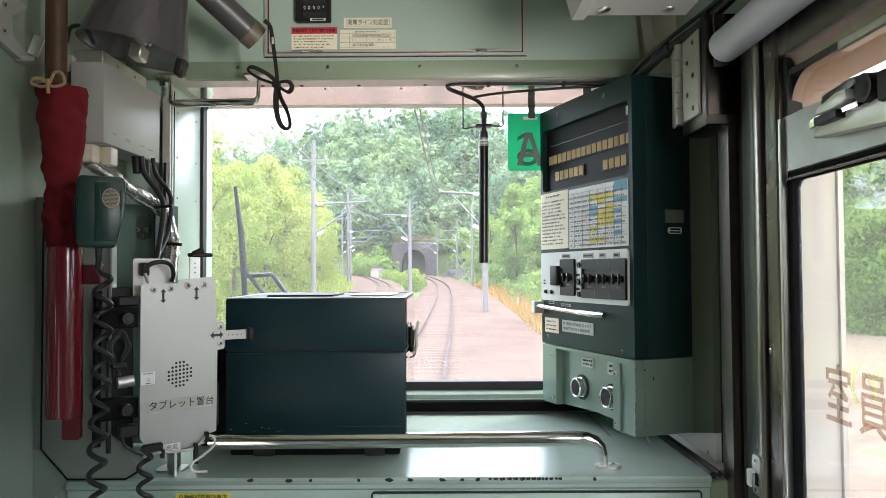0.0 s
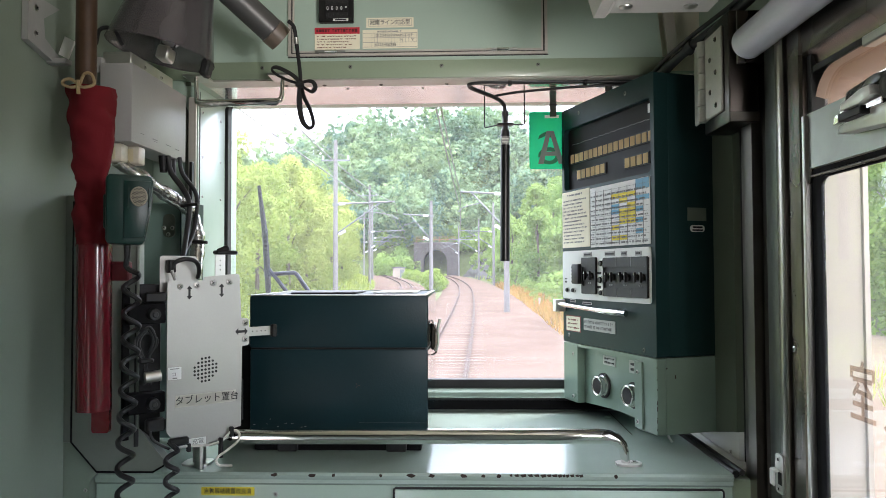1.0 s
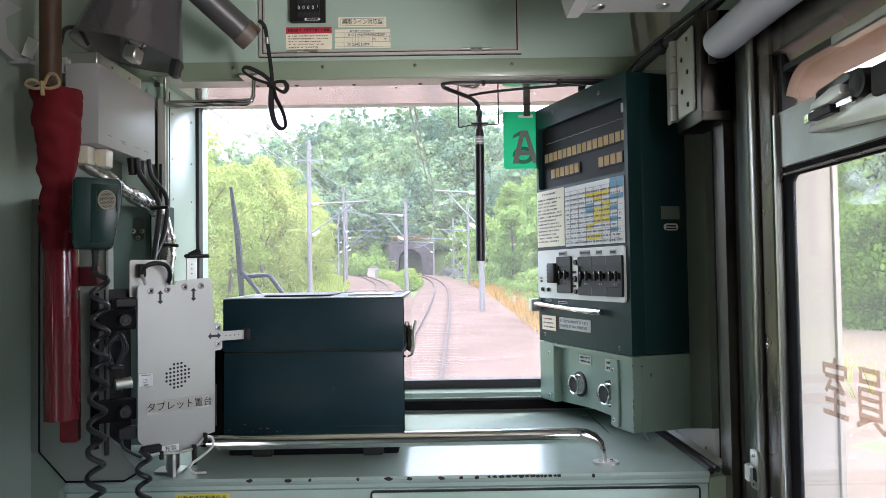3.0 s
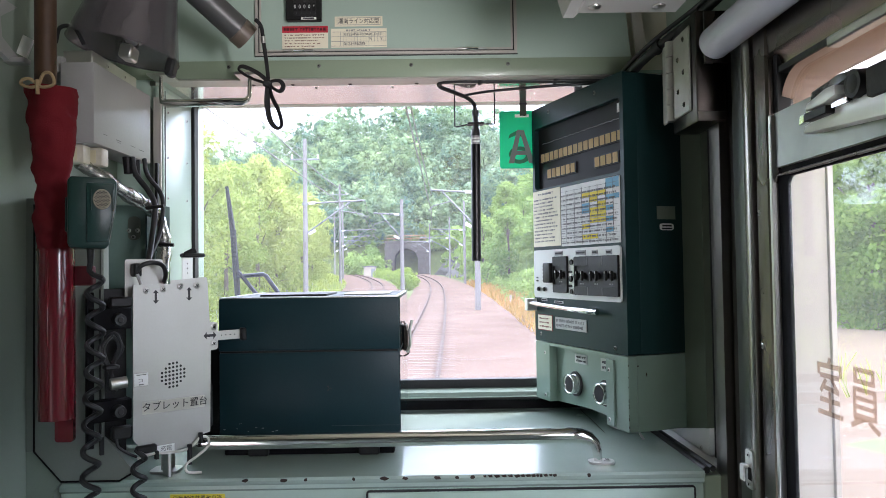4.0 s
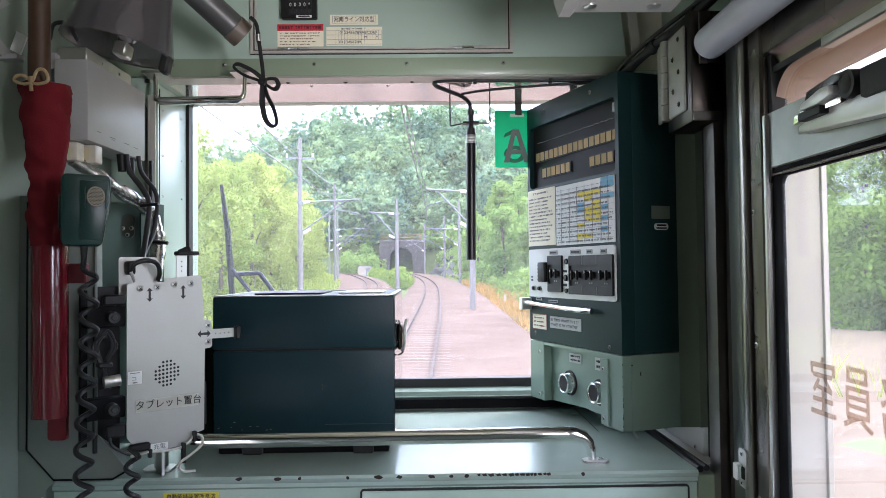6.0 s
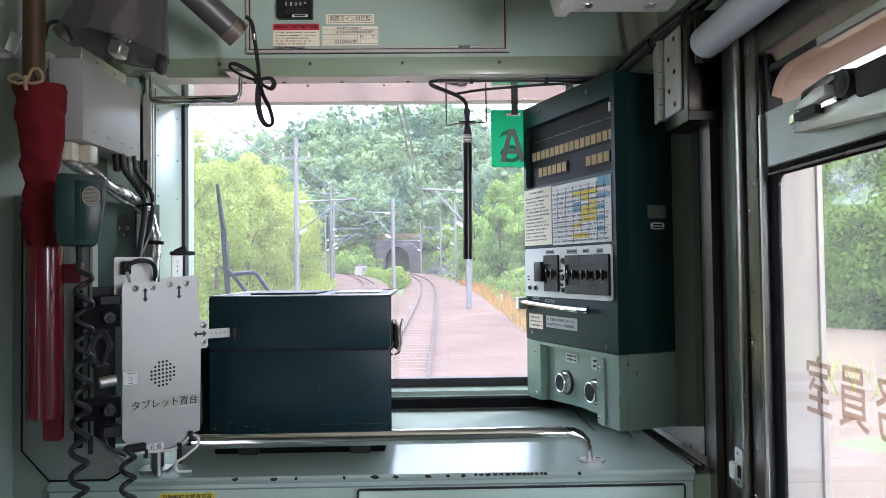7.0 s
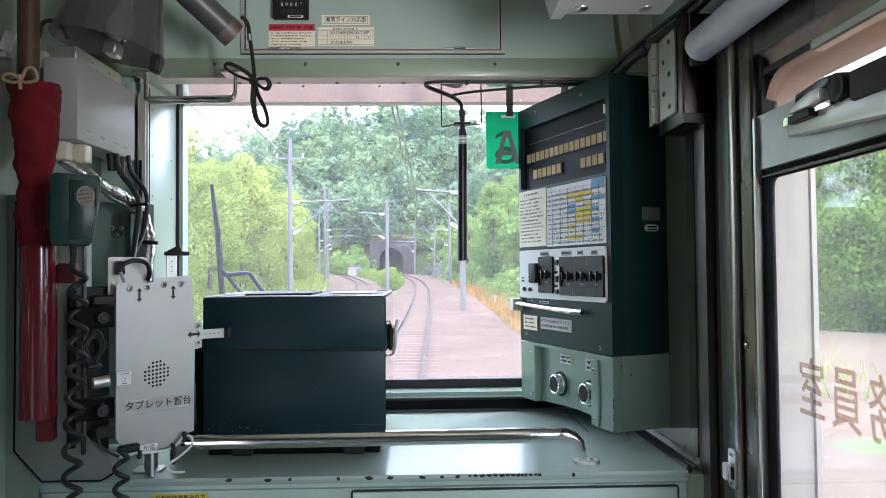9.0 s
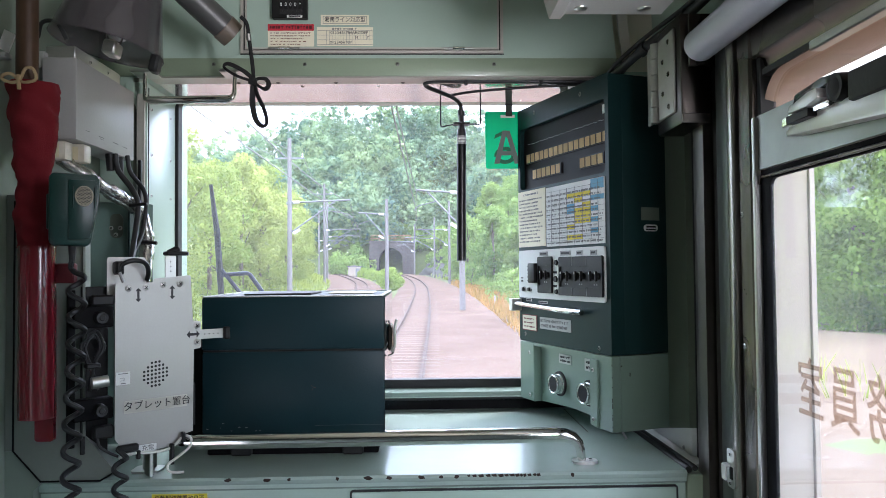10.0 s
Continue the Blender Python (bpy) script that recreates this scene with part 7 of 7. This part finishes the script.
for z in (7.2, 7.75):
    part("rail", cyl(B(), (PX - 3.95, PY + 0.1, PR + z), (PX + 4.15, PY + 0.1, PR + z), 0.045, n=8), ORANGE, fence)
# rough rock cutting beside the portal
ROCK = material("dark_weathered_rock", (0.075, 0.072, 0.066), 0.9, 0, 0.5, 0.8, 0.0, 0.5, 0.15, fine=12)
bm = B()
nxr, nzr = 26, 12
grid = []
for i in range(nxr + 1):
    y = 151 - 38 * i / nxr
    colm = []
    for j in range(nzr + 1):
        z = ground_z(track_x(y) + 5, y) - 0.4 + 7.0 * j / nzr * (1 - 0.7 * i / nxr)
        off = 5.4 + 0.45 * j + 1.3 * noise.noise((y * 0.22, j * 0.5, 3)) + 0.6 * noise.noise((y * 0.7, j * 1.4, 8))
        colm.append(bm.verts.new((track_x(y) + off, y, z)))
    grid.append(colm)
for i in range(nxr):
    for j in range(nzr):
        bm.faces.new((grid[i][j], grid[i + 1][j], grid[i + 1][j + 1], grid[i][j + 1]))
single("rock_face", bm, ROCK, "dark weathered rock cutting beside the line", "rock face")
# white relay hut between the tracks
hut = thing("relay_hut", (-12.6, 136, ground_z(-12.6, 136)), "small white relay hut between the two tracks", "hut")
hz = ground_z(-12.6, 136) - 0.2
part("wall", box(B(), -13.7, -11.5, 135.2, 136.8, hz, hz + 2.1, 0.03, 1), BODYWHITE, hut)
part("roof", prism(B(), [(-13.9, hz + 2.1), (-11.3, hz + 2.1), (-11.3, hz + 2.2), (-12.6, hz + 2.4), (-13.9, hz + 2.2)], "y", 135.0, 137.0), CONCRETE, hut)
part("door", box(B(), -12.3, -11.6, 135.15, 135.19, hz, hz + 1.8), GALV, hut)


# ---- overhead line ----
def mast(x, y, h, reach, arm_z, feeder=True):
    """A concrete mast with a tubular bracket reaching over the track."""
    z = ground_z(x, y) - 0.4
    ob = thing("catenary_mast", (x, y, z), "slim concrete mast carrying overhead line brackets", "mast", "catenary masts")
    part("pole", cyl(B(), (x, y, z), (x, y, z + h), 0.165, 0.12, 14), CONCRETE, ob)
    part("band", cyl(B(), (x, y, z + arm_z + 0.9), (x, y, z + arm_z + 1.05), 0.20, 0.20, 12), GALV, ob)
    sg = 1 if reach > 0 else -1
    part("bracket_tube", tube(B(), [(x, y, z + arm_z + 1.0), (x + reach, y, z + arm_z + 1.15)], 0.055, 8), GALV, ob)
    part("bracket_tube", tube(B(), [(x, y, z + arm_z - 0.9), (x + reach * 0.75, y, z + arm_z + 1.05)], 0.045, 8), GALV, ob)
    part("steady_arm", tube(B(), [(x + reach * 0.55, y, z + arm_z + 0.55), (x + reach * 0.95, y, z + arm_z + 0.30), (x + reach * 1.05, y, z + arm_z + 0.05)], 0.03, 6), GALV, ob)
    for dz in (1.0, -0.9):
        part("insulator", tube(B(), [(x + sg * 0.22, y, z + arm_z + dz), (x + sg * 0.62, y, z + arm_z + dz + (0.03 if dz > 0 else 0.25 * 0.9))], 0.09, 8), WHITEPLATE, ob)
    if not feeder:
        return (x + reach, y, z + arm_z)
    part("cross_arm", box(B(), x - 0.9, x + 0.9, y - 0.05, y + 0.05, z + h - 1.3, z + h - 1.2), GALV, ob)
    for dx in (-0.8, 0.8):
        part("pin_insulator", cyl(B(), (x + dx, y, z + h - 1.2), (x + dx, y, z + h - 0.95), 0.06, 0.04, 8), WHITEPLATE, ob)
    return (x + reach, y, z + arm_z)


MASTS_R = [(2.15, 39.0), (3.3, 87.0), (2.1, 120.0), (-1.4, 141.0)]
MASTS_L = [(-8.15, 45.0), (-11.6, 87.0), (-14.0, 108.0), (-18.6, 132.0)]
ends_r = [mast(x, y, 11.5 if y < 60 else 10.5, (track_x(y) - x) * 1.05, 6.0, False) for x, y in MASTS_R]
ends_l = [mast(x, y, 11.0 if y < 60 else 12.6, (track2_x(y) - x) * 1.02, 6.0) for x, y in MASTS_L]
mast(-2.75, 57.0, 8.2, (track2_x(57) + 2.75) * 1.0, 6.0, False)
WIRE = material("dark_copper_wire", (0.20, 0.20, 0.19), 0.5, 0.6)
wires = thing("overhead_wires", (0, 60, RAIL + 5), "thin overhead contact and feeder wires", "wires")
def wire(pts, sag, r):
    out = []
    for p, q in zip(pts, pts[1:]):
        for k in range(12):
            t = k / 12
            out.append(Vector(p).lerp(Vector(q), t) + Vector((0, 0, -4 * sag * t * (1 - t))))
    part("wire", tube(B(), out + [Vector(pts[-1])], r, 5), WIRE, wires)
start_r = (track_x(0), -20.0, RAIL + 5.6)
wire([start_r] + ends_r, 0.05, 0.018)
wire([(p[0], p[1], p[2] + 1.1) for p in [start_r] + ends_r], 0.7, 0.018)
start_l = (track2_x(10), 10.0, RAIL + 5.8)
wire([start_l] + ends_l, 0.05, 0.018)
wire([(p[0], p[1], p[2] + 1.1) for p in [start_l] + ends_l], 0.6, 0.018)
for dx in (-0.8, 0.8):
    wire([(-9.5 + dx, 10, RAIL + 10.5)] + [(x + dx, y, ground_z(x, y) + (9.5 if y < 60 else 11.1)) for x, y in MASTS_L], 0.9, 0.016)

# low white markers by the line
for x, y in ((4.6, 46.0), (4.1, 70.0), (3.6, 92.0)):
    z = ground_z(x, y) - 0.2
    mk = thing("line_marker", (x, y, z), "short white marker post beside the line", "marker post", "line markers")
    part("post", box(B(), x - 0.06, x + 0.06, y - 0.06, y + 0.06, z, z + 0.9, 0.01, 1), BODYWHITE, mk)


# ---- trees ----
def leaf_cloud(rnd, centres, per, size):
    """Small leaf blades scattered round clump centres: arrays of corners, and of the directions in which they shade."""
    c = np.repeat(np.array([q[:3] for q in centres]), per, 0)
    r = np.repeat(np.array([q[3] for q in centres]), per, 0)
    middle = c.mean(0)
    d = rnd.normal(size=c.shape)
    d /= np.linalg.norm(d, axis=1)[:, None]
    d[:, 2] *= 0.75
    p = c + d * (r * rnd.uniform(0.55, 1.05, len(r)))[:, None]
    n = d + rnd.normal(size=c.shape) * 0.6
    n /= np.linalg.norm(n, axis=1)[:, None]
    out = p - middle
    out /= np.linalg.norm(out, axis=1)[:, None] + 1e-9
    shade = d * 0.5 + out * 0.8 + n * 0.45 + (0, 0, 0.1)
    shade /= np.linalg.norm(shade, axis=1)[:, None]
    n *= np.where((n * shade).sum(1) < 0, -1.0, 1.0)[:, None]
    a = np.cross(n, rnd.normal(size=c.shape))
    a /= np.linalg.norm(a, axis=1)[:, None]
    b = np.cross(n, a)
    s = (size * rnd.uniform(0.6, 1.4, len(r)))[:, None]
    return np.stack([p + a * s, p + b * s * 0.6, p - a * s, p - b * s * 0.6], 1).reshape(-1, 3), np.repeat(shade, 4, 0)


def crown_centres(rnd, h, rad, n, low=0.3, top_heavy=1.0):
    out = []
    for _ in range(n):
        t = rnd.uniform(0, 1) ** top_heavy
        z = h * (low + (1 - low) * t)
        w = rad * math.sin(math.pi * min(1.0, 0.18 + 0.80 * t)) ** 0.8 * rnd.uniform(0.3, 1.0)
        a = rnd.uniform(0, 2 * math.pi)
        out.append((w * math.cos(a), w * math.sin(a), z, rad * rnd.uniform(0.18, 0.36)))
    return out


def mesh_of(name, corners, mat_, shade=None):
    me = bpy.data.meshes.new(name)
    n = len(corners) // 4
    me.vertices.add(len(corners))
    me.vertices.foreach_set("co", np.asarray(corners, np.float32).ravel())
    me.loops.add(n * 4)
    me.loops.foreach_set("vertex_index", np.arange(n * 4, dtype=np.int32))
    me.polygons.add(n)
    me.polygons.foreach_set("loop_start", np.arange(0, n * 4, 4, dtype=np.int32))
    me.polygons.foreach_set("loop_total", np.full(n, 4, np.int32))
    me.update(calc_edges=True)
    if shade is not None:
        me.shade_smooth()
        me.normals_split_custom_set_from_vertices(shade.tolist())
    me.materials.append(mat_)
    return me


def trunk_bm(rnd, h, r, centres):
    bm = B()
    pts = [(0, 0, -0.5), (rnd.uniform(-.1, .1), rnd.uniform(-.1, .1), h * 0.35), (rnd.uniform(-.3, .3), rnd.uniform(-.3, .3), h * 0.65), (0, 0, h * 0.9)]
    tube(bm, pts, r, 7, radii=[r, r * 0.75, r * 0.45, r * 0.12])
    for q in centres[:7]:
        tube(bm, [(0, 0, q[2] * 0.6), (q[0] * 0.5, q[1] * 0.5, q[2] * 0.85), q[:3]], r * 0.3, 5, radii=[r * 0.35, r * 0.22, r * 0.06])
    return bm


def make_tree(name, seed, h, rad, clumps, per, size, mat_, label, category, low=0.3, group=""):
    rnd = np.random.default_rng(seed)
    cs = crown_centres(rnd, h, rad, clumps, low)
    tree = thing(name, (0, 0, 0), label, category, group)
    part("trunk", trunk_bm(rnd, h, h * 0.016 + 0.02, cs), BARK, tree)
    corners, shade = leaf_cloud(rnd, cs, per, size)
    cr = new("crown", mesh_of("crown", corners, mat_, shade))
    cr.parent = tree
    return tree


def plant(protos, spots, seed):
    rnd = random.Random(seed)
    used = set()
    for x, y, s in spots:
        src = protos[rnd.randrange(len(protos))]
        m = pose(x, y, ground_z(x, y), 0, 0, rnd.uniform(0, 360))
        if src.name not in used:
            used.add(src.name)
            ob = src
            ob.matrix_basis = m @ Matrix.Diagonal((s, s, s, 1))
        else:
            ob = copy_thing(src, m)
            ob.scale = (s, s, s)


rnd = random.Random(11)
# bamboo and bright scrub on the bank beyond the second track
bamboo = [make_tree("bamboo_clump", 20 + k, 9.6, 2.9, 70, 160, 0.092, LEAF_B, "tall yellow-green bamboo clump on the bank", "bamboo", 0.02, "bamboo on the bank") for k in range(4)]
spots = []
for k in range(46):
    y = 30 + 74 * (k / 46) + rnd.uniform(-2, 2)
    x = track2_x(y) - rnd.uniform(7.0, 8.8) - (0 if k % 3 == 0 else rnd.uniform(2, 13))
    spots.append((x, y, rnd.uniform(0.74, 1.0) * (0.78 if y > 85 else 1.0)))
plant(bamboo, spots, 3)
# trees on the other side of the line
broad = [make_tree("broadleaf_tree", 40 + k, 11.0, 3.6, 70, 80, 0.21, LEAF_C, "leafy green broadleaf tree beside the line", "tree", 0.10, "trees beside the line") for k in range(4)]
spots = []
for k in range(40):
    y = 66 + 80 * (k / 40) + rnd.uniform(-2, 2)
    x = track_x(y) + rnd.uniform(8.0, 12.0) + (0 if k % 2 else rnd.uniform(2, 12))
    spots.append((x, y, rnd.uniform(0.35, 0.95)))
plant(broad, spots, 4)
roadside = [make_tree("roadside_tree", 50 + k, 9.0, 3.4, 95, 110, 0.125, LEAF_E, "dense green roadside tree beyond the sandy yard", "tree", 0.03, "trees beyond the yard") for k in range(2)]
spots = []
for k in range(13):
    y = 29 + 22 * (k / 13)
    spots.append((y * rnd.uniform(0.46, 0.62) + 2.0 + (k % 2) * 2.0, y, rnd.uniform(0.8, 1.2)))
plant(roadside, spots, 8)
# low bushes: between the tracks, on the verge, round the portal
bush = [make_tree("bush", 60 + k, 1.9, 1.3, 26, 36, 0.105, LEAF_C, "low bright green bush beside the line", "bush", 0.02, "bushes along the line") for k in range(3)]
spots = []
for k in range(34):
    y = 72 + 72 * (k / 34)
    mid = (track_x(y) + track2_x(y)) / 2
    half = max(0.3, abs(track_x(y) - track2_x(y)) / 2 - 2.7)
    spots.append((mid + rnd.uniform(-half, half), y, rnd.uniform(0.5, 1.0)))
pale = [make_tree("bank_bush", 70 + k, 1.9, 1.4, 26, 44, 0.10, LEAF_D, "low yellow-green bush between the two tracks", "bush", 0.02, "bushes between the tracks") for k in range(2)]
plant(pale, spots, 6)
spots = []
for k in range(46):
    y = 24 + 100 * (k / 46)
    spots.append((track_x(y) + rnd.uniform(5.2, 9.5), y, rnd.uniform(0.5, 1.3)))
for k in range(30):
    spots.append((PX + rnd.uniform(-14, 12), PY + rnd.uniform(8.2, 13), rnd.uniform(1.0, 2.0)))
for k in range(16):
    spots.append((PX - rnd.uniform(6.3, 12), PY + rnd.uniform(-1, 4), rnd.uniform(1.0, 2.2)))
for k in range(12):
    spots.append((PX - rnd.uniform(4.8, 10), PY - rnd.uniform(0.8, 4), rnd.uniform(1.2, 2.3)))
for k in range(34):
    y = 114 + 38 * (k / 34)
    spots.append((track_x(y) + rnd.uniform(8.6, 11.5), y, rnd.uniform(0.9, 1.7)))
plant(bush, spots, 5)

# the woods of the hills
nr = np.random.default_rng(7)
ball = bmesh.new()
bmesh.ops.create_icosphere(ball, subdivisions=1, radius=1.0)
ball_v = np.array([v.co[:] for v in ball.verts])
ball_f = np.array([[v.index for v in f.verts] for f in ball.faces])
ball.free()


def far_crown(rnd):
    """One distant crown: leafy lumps with loose sprays of leaves round them."""
    centres = crown_centres(rnd, 1.0, 0.40, 34, 0.16)
    lumps = np.concatenate([ball_v * (0.42 * q[3]) * rnd.uniform(0.6, 1.15, (len(ball_v), 1)) * (1, 1, 0.8) + q[:3] for q in centres[::2]])
    out = lumps - lumps.mean(0)
    round_out = np.tile(ball_v, (len(centres[::2]), 1)) * 0.5 + out / np.linalg.norm(out, axis=1)[:, None]
    round_out /= np.linalg.norm(round_out, axis=1)[:, None]
    return lumps, round_out, *leaf_cloud(rnd, centres, 20, 0.019)


kinds = [far_crown(nr) for _ in range(9)]
tint_l, tint_s = [], []
lump_faces = np.concatenate([ball_f + len(ball_v) * k for k in range(17)])
lump_v, lump_f, spray_v, lump_n, spray_n = [], [], [], [], []
count = base = 0
while count < 980:
    y = 158 + 130 * nr.uniform() ** 1.3
    x = y * nr.uniform(-0.42, 0.20)
    z = ground_z(x, y)
    if z < RAIL + climb(y) + 3.0 and nr.uniform() < 0.8:
        continue
    s = nr.uniform(6.5, 15.0)
    a = nr.uniform(0, 6.28)
    rot = np.array([[math.cos(a), -math.sin(a), 0], [math.sin(a), math.cos(a), 0], [0, 0, 1]])
    lumps, lump_out, spray, spray_out = kinds[count % 9]
    tint = nr.uniform()
    tint_l.append(np.full(len(lumps), tint))
    tint_s.append(np.full(len(spray), tint))
    lump_n.append(lump_out @ rot.T)
    spray_n.append(spray_out @ rot.T)
    lump_v.append(lumps @ rot.T * s + (x, y, z - 0.8))
    lump_f.append(lump_faces + base)
    spray_v.append(spray @ rot.T * s + (x, y, z - 0.8))
    base += len(lumps)
    count += 1
all_v = np.concatenate(lump_v + spray_v)
spray_f = np.arange(base, len(all_v)).reshape(-1, 4)
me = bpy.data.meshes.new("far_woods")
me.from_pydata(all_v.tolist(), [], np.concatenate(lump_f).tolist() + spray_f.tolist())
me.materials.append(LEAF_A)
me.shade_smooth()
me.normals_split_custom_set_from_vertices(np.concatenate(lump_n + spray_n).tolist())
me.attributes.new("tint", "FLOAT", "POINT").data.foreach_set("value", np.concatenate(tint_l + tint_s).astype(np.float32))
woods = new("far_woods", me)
tagged(woods, "dense mixed woods covering the hills, distance haze put into the leaf colour", "woods", "", "stuff")
# grass along the verges: green by the second track and the yard, dry by the first track
gn = np.random.default_rng(9)


def tufts(number, spot):
    out = []
    for k in range(number):
        x, y = spot(k)
        z = ground_z(x, y)
        w, h, a = gn.uniform(0.006, 0.016) + y * 0.0006, gn.uniform(0.25, 0.7), gn.uniform(0, 6.28)
        c, s_ = math.cos(a) * w, math.sin(a) * w
        lean = gn.normal(size=2) * 0.15
        out += [(x - c, y - s_, z - 0.05), (x + c, y + s_, z - 0.05), (x + c * 0.3 + lean[0], y + s_ * 0.3 + lean[1], z + h), (x - c * 0.3 + lean[0], y - s_ * 0.3 + lean[1], z + h)]
    return np.array(out)


def dry_spot(k):
    y = 14 + 75 * gn.uniform() ** 1.3
    return track_x(y) + gn.uniform(4.0, 7.0), y


def green_spot(k):
    y = 14 + 120 * gn.uniform() ** 1.4
    if k % 4 == 0:
        return gn.uniform(16.5, 40), gn.uniform(10, 60)
    if k % 4 == 1:
        return track_x(y) + gn.uniform(5.5, 11.0), y
    return track2_x(y) - gn.uniform(3.6, 8.0), y


dry = new("dry_grass", mesh_of("dry_grass", tufts(5000, dry_spot), leaf("dry_grass", (0.22, 0.20, 0.05), (0.46, 0.26, 0.10), 0.3, 0.6)))
tagged(dry, "dry orange and yellow verge grass", "grass", "", "stuff")
grass = new("grass", mesh_of("grass", tufts(7000, green_spot), leaf("green_grass", (0.13, 0.22, 0.045), (0.33, 0.38, 0.09), 0.3, 0.6)))
tagged(grass, "long green verge grass", "grass", "", "stuff")
